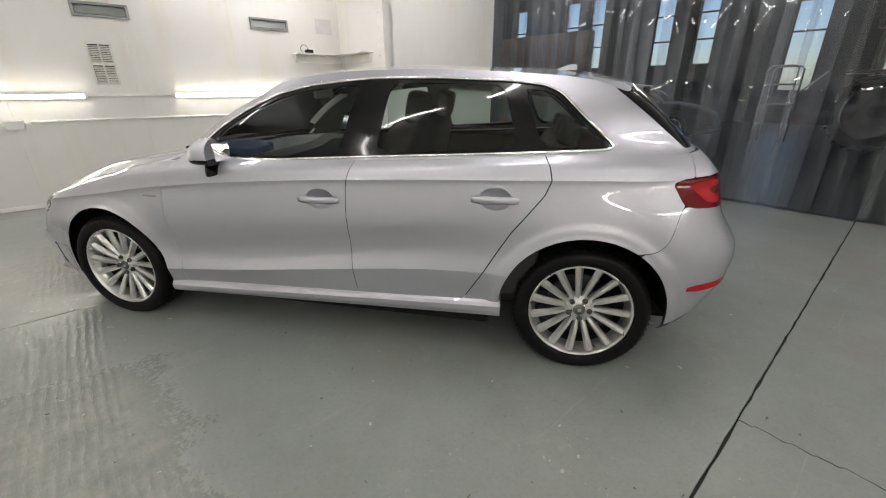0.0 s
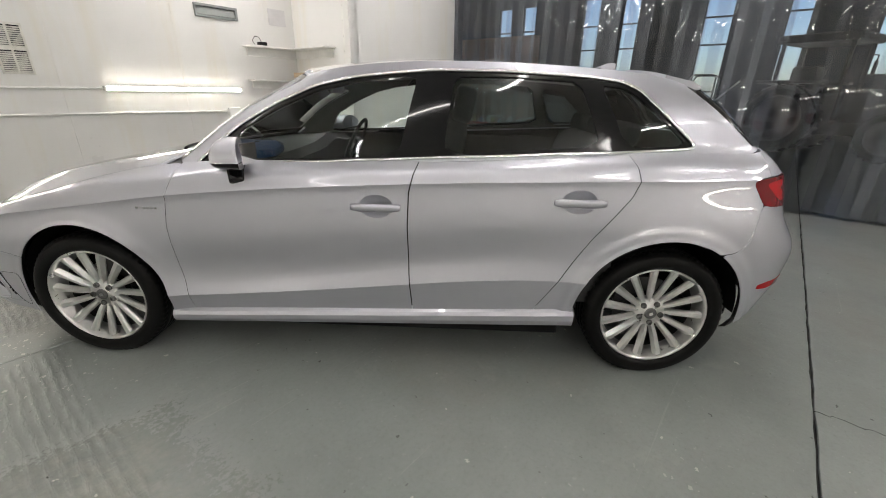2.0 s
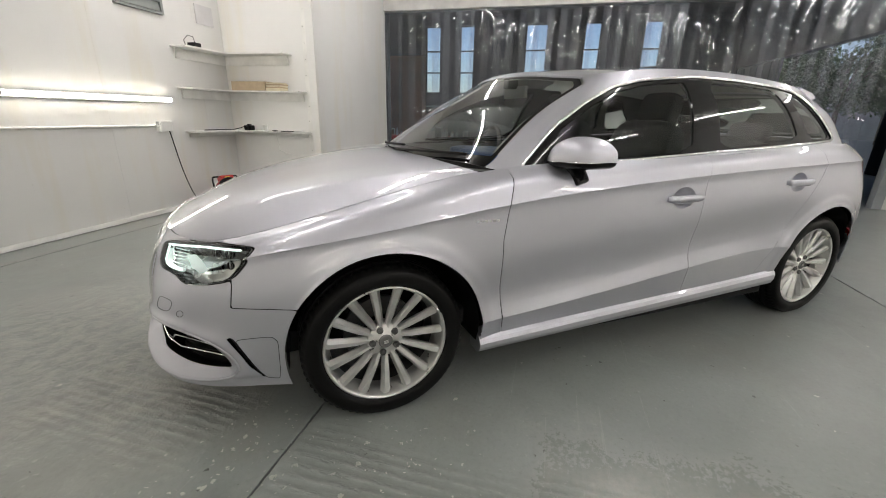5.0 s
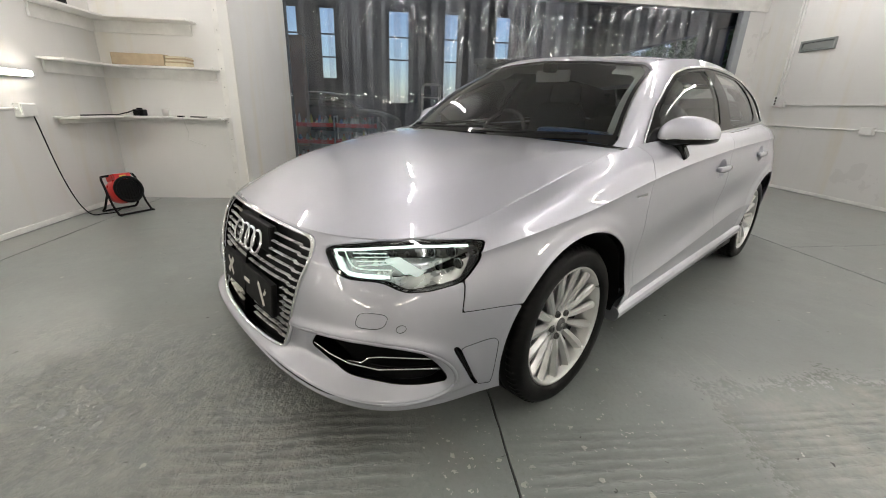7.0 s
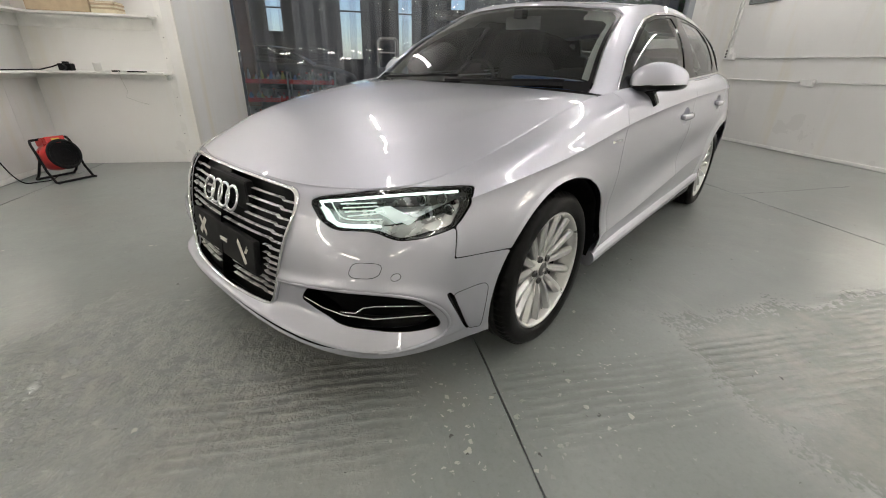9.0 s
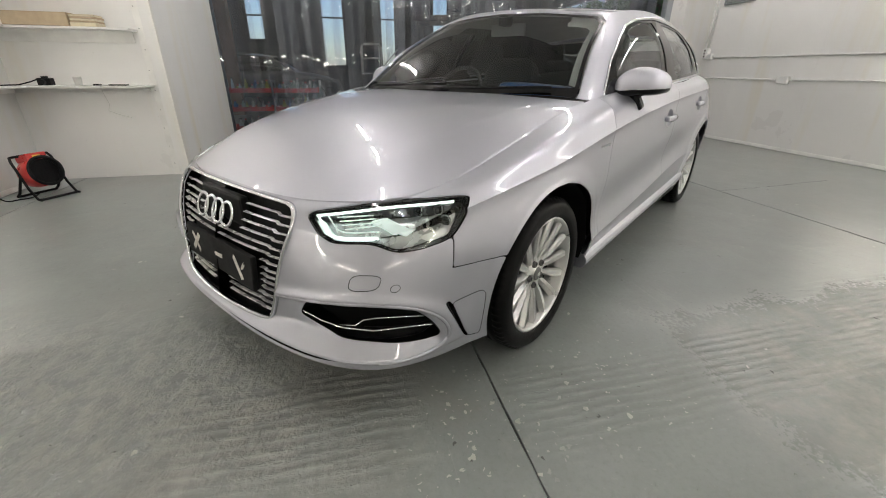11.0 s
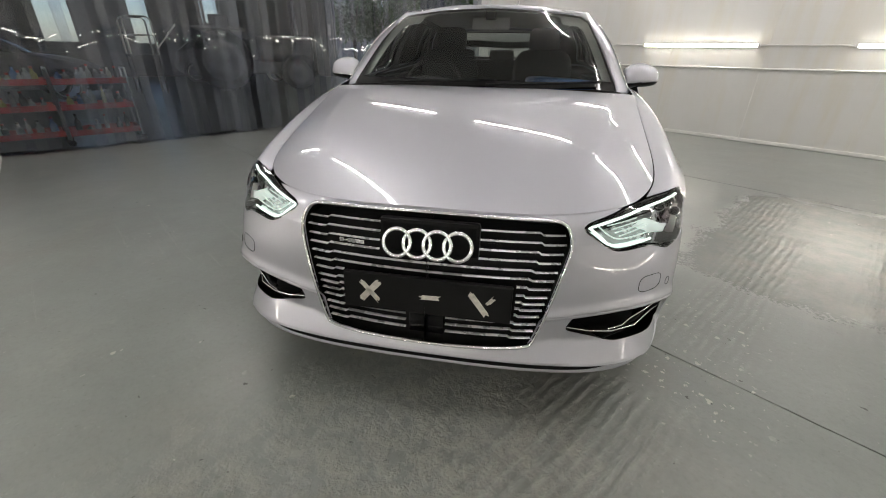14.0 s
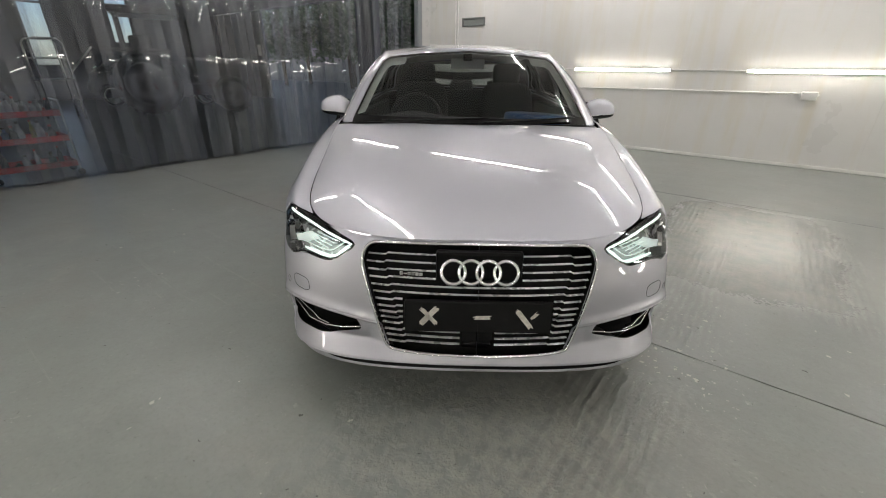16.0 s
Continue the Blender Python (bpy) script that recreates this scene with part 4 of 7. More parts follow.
SLAT_SILVER = mottled("slat_silver", (0.74, 0.74, 0.74), 0.28, 0.5, scale=20, spread=0.04, bump=0)
PLATE_BLACK = mottled("matt_black_plate", (0.007, 0.007, 0.0075), 0.6, scale=18, spread=0.35, Specular_IOR_Level=0.2)


def moved(bm, m):
    bmesh.ops.transform(bm, matrix=m, verts=bm.verts)
    return bm


def front_point(w, z, out=0.0):
    """The place on the nose at a half width and height, moved out forwards."""
    cols = np.nonzero(HULL_ST <= 4.2)[0]
    xs = [np.interp(z, hz[:, j], hx[:, j]) for j in cols]
    ws = [np.interp(z, hz[:, j], hw[:, j]) for j in cols]
    return Vector((float(np.interp(abs(w), ws, xs)) - out, w, z))


fit_on = (hw < 0.44) & (hz > 0.33) & (hz < 0.69) & (hst < 2)
nose_terms = lambda w, z: np.stack([w * 0 + 1, w**2, w**4, z, z**2, z**3, w**2 * z], -1)
NOSE = np.linalg.lstsq(nose_terms(hw[fit_on], hz[fit_on]), hx[fit_on], rcond=None)[0]


def nose_point(w, z, out=0.0):
    """The same on the smoothed nose, without its pressed lines."""
    return Vector((float(nose_terms(np.array(w, float), np.array(z, float)) @ NOSE) - out, w, z))


def flank_width(x, z):
    """The half width of the flank at a place seen from the side."""
    cols = np.nonzero((HULL_ST > 1.9) & (HULL_ST < 9.5))[0]
    xs = [np.interp(z, hz[:, j], hx[:, j]) for j in cols]
    ws = [np.interp(z, hz[:, j], hw[:, j]) for j in cols]
    return float(np.interp(x, xs, ws))


# side skirts
def skirt(s):
    bm = bmesh.new()
    rows = []
    for i in range(41):
        t = i / 40
        x = 0.382 + t * 1.876
        zt, zb = 0.262 + 0.070 * t, 0.199 + 0.052 * t
        w = 0.882
        prof = ((0.79, zt + 0.012), (w - 0.018, zt + 0.010), (w - 0.004, zt - 0.002), (w + 0.004, zt - 0.018), (w + 0.002, (zt + zb) / 2 - 0.006), (w - 0.008, zb + 0.008), (w - 0.022, zb), (0.79, zb))
        rows.append([bm.verts.new((x, s * a, b)) for a, b in prof])
    for p, q in zip(rows, rows[1:]):
        for k in range(8):
            bm.faces.new((p[k], p[(k + 1) % 8], q[(k + 1) % 8], q[k]))
    bm.faces.new(rows[0]), bm.faces.new(rows[-1])
    bmesh.ops.recalc_face_normals(bm, faces=bm.faces)
    return bm


for s in (-1, 1):
    part("side_skirt", skirt(s), PAINT, car, "silver side skirt")

# grille: dark back, bright frame, slats, emblem, plate carrier
grille = obj("grille", skin_mesh("grille", [trim(HULL, d_grille + 0.004, -0.045), trim(HULL, d_grille + 0.003, 0, 0.046, True)]), BLACK, car, "black grille with bright horizontal slats")
obj("grille_frame", finish(sweep([nose_point(w, z, 0.005) for w, z in resample(GRILLE, 160)], 0.0042, 0.008), "grille_frame", True), CHROME, grille, "bright metal frame")


def grille_half(z):
    return float(np.interp(z, [0.297, 0.33, 0.56, 0.628, 0.66, 0.684], [0.300, 0.332, 0.392, 0.406, 0.395, 0.36])) - 0.010


def slat_bar(z, w0, w1, step):
    """A bright slat from w0 to w1 whose ends drop by a small step near the frame."""
    bm = bmesh.new()
    n = 60
    rows = []
    lim = grille_half(z)
    for i in range(n + 1):
        w = w0 + (w1 - w0) * i / n
        drop = step * min(1, max(0, (abs(w) - (lim - 0.070)) / 0.007))
        p = nose_point(w, z - drop, -0.016)
        rows.append([bm.verts.new(p + Vector(o)) for o in ((0.004, 0, 0.0012), (-0.0060, 0, 0.0015), (-0.0078, 0, 0.0004), (-0.0070, 0, -0.0010), (0.004, 0, -0.0010))])
    for p, q in zip(rows, rows[1:]):
        for k in range(5):
            bm.faces.new((p[k], p[(k + 1) % 5], q[(k + 1) % 5], q[k]))
    bm.faces.new(rows[0]), bm.faces.new(rows[-1])
    bmesh.ops.recalc_face_normals(bm, faces=bm.faces)
    return bm


for z in (0.646, 0.621, 0.596, 0.571):
    lim = grille_half(z)
    for a, b in ((-lim, -0.150), (0.150, lim)):
        part("slat", slat_bar(z, a, b, 0.006), SLAT_SILVER, grille)
for z in (0.545, 0.520):
    part("slat", slat_bar(z, -grille_half(z), grille_half(z), 0.006), SLAT_SILVER, grille)
for z in (0.494, 0.468, 0.446, 0.425, 0.403):
    lim = grille_half(z)
    for a, b in ((-lim, -0.266), (0.266, lim)):
        part("slat", slat_bar(z, a, b, 0.006), SLAT_SILVER, grille)
for z in (0.377, 0.354, 0.330):
    lim = grille_half(z)
    for a, b in ((-lim, -0.062), (0.062, lim)):
        part("slat", slat_bar(z, a, b, 0.006), SLAT_SILVER, grille)
c0 = front_point(0, 0.345, -0.022)
part("radar_cover", boxed(c0.x + 0.004, c0.x + 0.04, -0.055, 0.055, 0.306, 0.392, bevel=0.006), GLOSS_BLACK, grille, "black square sensor cover")
# product badge as plain pale bars
for k, (h0, h1) in enumerate(((0, 0.011), (0.003, 0.006), (0, 0.011), (0, 0.011), (0, 0.010), (0, 0.010))):
    c = front_point(0.268 - k * 0.0135, 0.592, 0.006)
    part("badge_bar", boxed(c.x, c.x + 0.006, c.y - 0.0055, c.y + 0.0055, c.z - 0.006 + h0, c.z - 0.006 + h1, bevel=0.001), SLAT_SILVER, grille, "small pale badge")


def ring_mesh(r, t, n=56, k=10):
    bm = bmesh.new()
    rings = []
    for i in range(n):
        a = 2 * math.pi * i / n
        ring = []
        for j in range(k):
            b = 2 * math.pi * j / k
            rr = r + t * math.cos(b)
            ring.append(bm.verts.new((-0.75 * t * math.sin(b), rr * math.cos(a), rr * math.sin(a))))
        rings.append(ring)
    for p, q in zip(rings, rings[1:] + rings[:1]):
        for j in range(k):
            bm.faces.new((p[j], p[(j + 1) % k], q[(j + 1) % k], q[j]))
    bmesh.ops.recalc_face_normals(bm, faces=bm.faces)
    return bm


c = front_point(0, 0.612)
emblem = part("emblem", boxed(c.x + 0.016, c.x + 0.045, -0.150, 0.150, 0.560, 0.668, bevel=0.012), BLACK, grille, "four plain overlapping chrome rings on a black field")
ring_me = finish(ring_mesh(0.0402, 0.0062), "ring", True)
ring_me.materials.append(CHROME)
for k in range(4):
    r = new("ring", ring_me)
    r.parent = emblem
    r.location = (-0.829 - 0.0012 * (k % 2), -0.0895 + 0.0597 * k, 0.606)
    r.rotation_euler = (0, radians(20), 0)

PLATE_X, PLATE_Z = -0.846, 0.443
plate = part("plate_carrier", boxed(-0.010, 0.010, -0.257, 0.257, -0.059, 0.059, bevel=0.005, m=Matrix.Translation((PLATE_X, 0, PLATE_Z)) @ pose(0, 0, 0, 0, 5, 0)), PLATE_BLACK, car, "empty black number plate carrier with torn tape")


def tape(y, z, length, width, angle, seed):
    """A torn strip of tape with ragged ends."""
    rng = random.Random(seed)
    bm = bmesh.new()
    n = 7
    m = Matrix.Translation((PLATE_X - 0.0105 + math.tan(radians(5)) * (z - PLATE_Z), y, z)) @ pose(0, 0, 0, 0, 5, 0) @ Matrix.Rotation(radians(angle), 4, "X")
    left = [(-length / 2 + rng.uniform(-0.006, 0.006), -width / 2 + width * i / n) for i in range(n + 1)]
    right = [(length / 2 + rng.uniform(-0.006, 0.006), width / 2 - width * i / n) for i in range(n + 1)]
    low = [bm.verts.new(m @ Vector((0.0006, a, b))) for a, b in left + right]
    top = [bm.verts.new(m @ Vector((-0.0008, a, b))) for a, b in left + right]
    bm.faces.new(low), bm.faces.new(top)
    k = len(low)
    for i in range(k):
        bm.faces.new((low[i], low[(i + 1) % k], top[(i + 1) % k], top[i]))
    bmesh.ops.recalc_face_normals(bm, faces=bm.faces)
    return bm


for i, (y, z, a, b, turn) in enumerate(((0.172, 0.447, 0.085, 0.020, 132), (0.172, 0.446, 0.080, 0.015, 48), (-0.014, 0.444, 0.055, 0.014, 178), (-0.160, 0.440, 0.082, 0.018, 52), (-0.196, 0.455, 0.026, 0.012, 130))):
    part("tape", tape(y, z, a, b, turn, i), TAPE, plate, "torn white tape")

# headlamps
TOP_BAR = [(0.455, 0.656), (0.612, 0.684), (0.700, 0.695), (0.757, 0.699)]
HOOK = [(0.455, 0.656), (0.491, 0.632), (0.516, 0.609), (0.560, 0.605), (0.648, 0.614)]
INNER_HOOK = [(0.480, 0.658), (0.505, 0.640), (0.530, 0.624), (0.560, 0.620), (0.640, 0.630)]
WING = [(0.607, 0.670), (0.639, 0.681), (0.730, 0.642), (0.715, 0.624), (0.663, 0.647)]
OUTER = [(0.739, 0.619), (0.772, 0.632), (0.778, 0.680), (0.786, 0.675), (0.784, 0.616), (0.760, 0.603)]
RIBS = (((0.512, 0.655), (0.603, 0.667)), ((0.524, 0.646), (0.615, 0.660)), ((0.535, 0.637), (0.627, 0.652)), ((0.549, 0.628), (0.637, 0.646)))
HOOK_BAND = smooth_open(HOOK) + smooth_open(INNER_HOOK)[::-1]
hd = {k: np.where(front, outline_distance(hw, hz, p), -1) for k, p in (("wing", WING), ("outer", OUTER), ("hook", HOOK_BAND))}


def nose_line(pts, s, out, r, n=24):
    """A round strip along the nose through (half width, height) pairs."""
    line = smooth_open(pts, 2)
    return tube_along(bmesh.new(), [front_point(s * w, z, out) for w, z in line], r, 8)


for s in (-1, 1):
    lamp = obj("headlamp", skin_mesh("headlamp", [trim(HULL, d_lamp - 0.004, -0.060), trim(HULL, d_lamp - 0.001, -0.002, 0.061, True)], s), REFLECTOR, car, "lit headlamp with clear lens and white light guide")
    obj("lamp_edge", skin_mesh("lamp_edge", [trim(HULL, np.minimum(d_lamp - 0.0005, 0.0050 - d_lamp), -0.004, 0.02)], s), GLOSS_BLACK, lamp, "black lamp edge")
    part("light_guide", nose_line(TOP_BAR, s, -0.020, 0.0042), DRL, lamp, "glowing white daytime light strip", True)
    part("light_guide", nose_line(HOOK, s, -0.022, 0.0036), DRL, lamp, "glowing white daytime light strip", True)
    part("lamp_rib", nose_line(INNER_HOOK, s, -0.030, 0.0022), DRL_DIM, lamp, "pale glowing rib", True)
    obj("light_guide", skin_mesh("light_guide", [trim(HULL, hd["hook"], -0.026, 0.010)], s), DRL_DIM, lamp, "pale glowing hook of the light guide")
    obj("lamp_wing", skin_mesh("lamp_wing", [trim(HULL, hd["wing"], -0.024, 0.02)], s), DRL_DIM, lamp, "pale glowing wing inside the lamp")
    obj("lamp_trim", skin_mesh("lamp_trim", [trim(HULL, hd["outer"], -0.018, 0.016)], s), ALLOY, lamp, "silver strip inside the lamp")
    for k, (a, b) in enumerate(RIBS):
        part("lamp_rib", nose_line([a, b], s, -0.030, 0.0020), DRL_DIM, lamp, "pale glowing rib", True)
    bay = outline_distance(hw, hz, [(0.50, 0.658), (0.600, 0.676), (0.655, 0.645), (0.640, 0.626), (0.540, 0.619)])
    obj("rib_tray", skin_mesh("rib_tray", [trim(HULL, np.where(front, bay, -1), -0.045, 0.012)], s), REFLECTOR, lamp)
    for w, z, r in ((0.690, 0.676, 0.015), (0.728, 0.680, 0.017), (0.755, 0.650, 0.015)):
        p = front_point(s * w, z, -0.045)
        bm = bmesh.new()
        bmesh.ops.create_uvsphere(bm, u_segments=20, v_segments=12, radius=r, matrix=Matrix.Translation(p + Vector((0.006, 0, 0))))
        proj = part("projector", bm, GLOSS_BLACK, lamp, "dark projector lens", True)
        part("projector_ring", moved(ring_mesh(r + 0.001, 0.0018, 28, 6), Matrix.Translation(p + Vector((0.004, 0, 0)))), CHROME, proj, "thin bright ring", True)
    obj("lens", skin_mesh("lens", [trim(HULL, d_lamp - 0.0006, 0.0)], s), LENS, lamp, "clear lamp lens")

    circle = [front_point(s * (0.721 + 0.0085 * math.cos(a)), 0.486 + 0.0105 * math.sin(a), 0.0002) for a in np.linspace(0, 6.4, 40)]
    part("parking_sensor", tube_along(bmesh.new(), circle, 0.0009, 6), BLACK, car, "round parking sensor", True)

    part("washer_cover", tube_along(bmesh.new(), [front_point(s * w, z, 0.0002) for w, z in resample(WASHER, 48) + resample(WASHER, 48)[:1]], 0.0010, 6), BLACK, car, "hairline joint of the washer cover", True)
    seam = [Vector((x, s * (flank_width(x, z) + 0.0002), z)) for x, z in resample(CHEEK, 90) + resample(CHEEK, 90)[:1]]
    part("cheek_joint", tube_along(bmesh.new(), seam, 0.0011, 6), BLACK, car, "hairline joint of the bumper cheek", True)

    # bead added on the pressed ridge to draw its crease highlight
    part("bumper_ridge", nose_line(RIM, s, -0.0030, 0.0062), PAINT, car, "silver bead added for a highlight along the intake ridge", True)

    # lower intakes
    intake = obj("intake", skin_mesh("intake", [trim(HULL, d_slot, -0.07), trim(HULL, d_slot + 0.001, 0, 0.071, True)], s), BLACK, car, "black lower air intake with chrome blade")
    lo = [front_point(s * w, z, -0.006) for w, z in ((0.385, 0.358), (0.43, 0.354), (0.50, 0.340), (0.57, 0.331), (0.65, 0.328), (0.72, 0.326), (0.762, 0.326))]
    hi = [front_point(s * w, z, -0.010) for w, z in ((0.560, 0.338), (0.605, 0.343), (0.628, 0.366), (0.655, 0.374), (0.70, 0.372), (0.755, 0.366))]
    part("blade", tube_along(bmesh.new(), lo, 0.0032), CHROME, intake, "chrome blade", True)
    part("blade", tube_along(bmesh.new(), hi, 0.0028), CHROME, intake, "chrome blade", True)
    for z in (0.315, 0.41):
        pts = [front_point(s * w, z, -0.05) for w in np.linspace(0.60, 0.76, 8)]
        part("vane", tube_along(bmesh.new(), pts, 0.006, 6), BLACK, intake)
    obj("cheek_slit", skin_mesh("cheek_slit", [trim(HULL, d_cut + 0.001, -0.016), trim(HULL, d_cut, 0, 0.017, True)], s), GLOSS_BLACK, car, "black slit beside the bumper cheek")

    # tail lamps
    tail = obj("tail_lamp", skin_mesh("tail_lamp", [trim(HULL, np.where(hw > 0.38, d_tail - GAP, -1), 0.001, 0.012)], s), RED_LENS, car, "dark red tail lamp")
    bar = outline_distance(hx, hz, smooth_outline([(2.985, 0.926), (3.4, 0.936), (3.4, 0.815), (3.10, 0.838), (3.06, 0.862)], 2, 0.15))
    bar = np.minimum(bar, -outline_distance(hx, hz, smooth_outline([(3.075, 0.905), (3.4, 0.912), (3.4, 0.862), (3.12, 0.868)], 2, 0.15)))
    obj("light_bar", skin_mesh("light_bar", [trim(HULL, np.where((hst > 8) & (hw > 0.40), bar, -1), 0.002, 0.002)], s), RED_BRIGHT, tail, "brighter red light bar")
    obj("reflector", skin_mesh("reflector", [trim(HULL, d_fog - 0.001, 0.001, 0.008)], s), RED_BRIGHT, car, "slim red reflector")

    # door handles over shallow cups
    for owner, x, z in (("front_door", 1.380, 0.803), ("rear_door", 2.214, 0.843)):
        w = flank_width(x, z)
        cup = cups[owner]
        obj("handle_cup", skin_mesh("handle_cup", [trim(HULL, cup + 0.001, -0.030 * np.sqrt(np.clip(cup / 0.050, 0, 1)))], s, True), PAINT, doors[owner, s], "shallow grip cup")
        bm = bmesh.new()
        rows = []
        for i in range(15):
            t = i / 14 * 2 - 1
            half = 0.0175 * (1 - 0.35 * abs(t) ** 6)
            out = 0.020 + 0.013 * (1 - t * t) if abs(t) < 0.9 else 0.020 + 0.013 * 0.19
            base = 0.012 if abs(t) < 0.72 else -0.002
            prof = ((base, half * 0.8), (out * 0.8, half), (out, half * 0.4), (out, -half * 0.5), (out * 0.75, -half), (base, -half * 0.8))
            rows.append([bm.verts.new((x + t * 0.103, s * (flank_width(x + t * 0.1, z) + a), z + b)) for a, b in prof])
        for p, q in zip(rows, rows[1:]):
            for k in range(6):
                bm.faces.new((p[k], p[(k + 1) % 6], q[(k + 1) % 6], q[k]))
        bm.faces.new(rows[0]), bm.faces.new(rows[-1])
        bmesh.ops.recalc_face_normals(bm, faces=bm.faces)
        handle = part("door_handle", bm, PAINT, doors[owner, s], "silver pull handle", True)

    # wing badge as plain bars
    for k in range(6):
        x = 0.338 + 0.0165 * k
        w = flank_width(x, 0.768)
        part("badge_bar", boxed(x, x + 0.012, s * w - 0.003, s * w + 0.003, 0.7635 + 0.003 * (k == 1), 0.773 - 0.003 * (k == 1), bevel=0.001), CHROME, car, "small bright badge")


# a second added bead draws the highlight along the lip's edge
lip = []
for w in np.linspace(-0.73, 0.73, 90):
    z = float(np.interp(abs(w), hw[0, HULL_ST < 3], hz[0, HULL_ST < 3])) + 0.036
    lip.append(front_point(float(w), z, -0.0020))
part("bumper_lip", tube_along(bmesh.new(), lip, 0.0036, 8), PAINT, car, "silver bead added for a highlight along the bumper lip", True)


# door mirrors
def mirror_shell(s):
    """A domed shell that is cut off flat towards the glass, with a waist line and a flatter belly."""
    bm = bmesh.new()
    bmesh.ops.create_uvsphere(bm, u_segments=48, v_segments=36, radius=1)
    p = lambda a, e: math.copysign(abs(a) ** e, a)
    for v in bm.verts:
        x, y, z = v.co
        y = p(y, 0.62)
        if z > 0:
            z = p(z, 0.72) * (1 - 0.30 * abs(y + 0.15) ** 1.6)
            x = p(x, 0.75)
            high = 0.080
        else:
            z, x = p(z, 0.50), p(x, 0.62)
            high = 0.046
        x = min(x, 0.34)
        pinch = 1 - 0.18 * max(0.0, z)
        v.co = Vector((0.800 + x * 0.096 * pinch + 0.038 * y, s * (0.872 + y * 0.106), 0.990 + z * high + 0.006 * y))
    bmesh.ops.recalc_face_normals(bm, faces=bm.faces)
    return bm


for s in (-1, 1):
    bm = mirror_shell(s)
    low = bm.copy()
    tilted = dict(plane_no=Vector((0, -s * 0.056, 1)).normalized())
    bmesh.ops.bisect_plane(bm, geom=bm.verts[:] + bm.edges[:] + bm.faces[:], plane_co=(0, s * 0.872, 0.9745), clear_inner=True, **tilted)
    bmesh.ops.bisect_plane(low, geom=low.verts[:] + low.edges[:] + low.faces[:], plane_co=(0, s * 0.872, 0.9725), clear_outer=True, **tilted)
    rim = [v for v in bm.verts if v.is_boundary]
    mid_rim = sum((v.co for v in rim), Vector()) / len(rim)
    rim = sorted((v.co.copy() for v in rim), key=lambda c: math.atan2(c.y - mid_rim.y, c.x - mid_rim.x))
    mirror = part("door_mirror", bm, PAINT, car, "silver door mirror with black underside", True)
    part("mirror_base", low, GLOSS_BLACK, mirror, "black underside", True)
    part("indicator", tube_along(bmesh.new(), [c + Vector((0, 0, -0.001)) for c in rim if c.x < 0.80], 0.0022, 6), CHROME, mirror, "slim bright line round the shell", True)
    lean = Matrix.Translation((0.790, s * 0.846, 0.930)) @ Matrix.Rotation(s * radians(26), 4, "X") @ Matrix.Rotation(radians(-14), 4, "Y")
    foot = boxed(-0.034, 0.032, -0.026, 0.026, -0.056, 0.040, bevel=0.014)
    for v in foot.verts:
        v.co.x *= 1.0 + 2.5 * max(0.0, v.co.z)
    part("mirror_foot", moved(foot, lean), GLOSS_BLACK, mirror, "black mirror foot")
    part("mirror_glass", boxed(0.829, 0.833, s * 0.872 - 0.080, s * 0.872 + 0.080, 0.958, 1.044, bevel=0.0015, m=Matrix.Translation((0.830, s * 0.872, 0)) @ Matrix.Rotation(s * radians(20), 4, "Z") @ Matrix.Translation((-0.830, -s * 0.872, 0))), MIRROR, mirror, "mirror glass")

# scuttle, wipers, spoiler, fin
sc = feature(LINE_SILL, np.linspace(0, 2.9, len(HOOD)))
he = HOOD[:, -1]
cow = np.array([he * (1 - t) + sc * t - np.array([0, 0, 0.018]) * (1 if t < 0.9 else 0.3) for t in np.linspace(-0.06, 1.10, 8)])
obj("scuttle", skin_mesh("scuttle", [trim(cow, np.ones(cow.shape[:2]))]), BLACK, car, "black scuttle panel under the windscreen")
for y0, y1, dx in ((0.50, -0.10, 0.0), (-0.05, -0.60, 0.0)):
    pts = []
    for i in range(12):
        t = i / 11
        y = y0 + (y1 - y0) * t
        st = float(np.interp(abs(y), [0, 0.38, 0.64], [0, 1, 2]))
        b = feature(LINE_SILL, np.array([st]))[0]
        pts.append((b[0] - 0.015 + 0.03 * t, y, b[2] + 0.008 + 0.022 * t))
    wiper = part("wiper", tube_along(bmesh.new(), pts, 0.0065, 6), BLACK, car, "black wiper", True)


def spoiler():
    bm = bmesh.new()
    rows = []
    for i in range(31):
        w = -0.565 + 1.13 * i / 30
        e = abs(w) / 0.565
        zt = 1.372 - 0.040 * e**2
        back = 2.815 - 0.055 * e**2.5
        rows.append([bm.verts.new(v) for v in ((2.60, w, zt + 0.004), (2.72, w, zt - 0.020), (back, w, zt - 0.040), (back, w, zt - 0.052), (2.72, w * 0.98, zt - 0.062), (2.60, w * 0.98, zt - 0.05))])
    for p, q in zip(rows, rows[1:]):
        for k in range(6):
            bm.faces.new((p[k], p[(k + 1) % 6], q[(k + 1) % 6], q[k]))
    bm.faces.new(rows[0]), bm.faces.new(rows[-1])
    bmesh.ops.recalc_face_normals(bm, faces=bm.faces)
    return bm


part("roof_spoiler", spoiler(), PAINT, car, "silver roof spoiler")
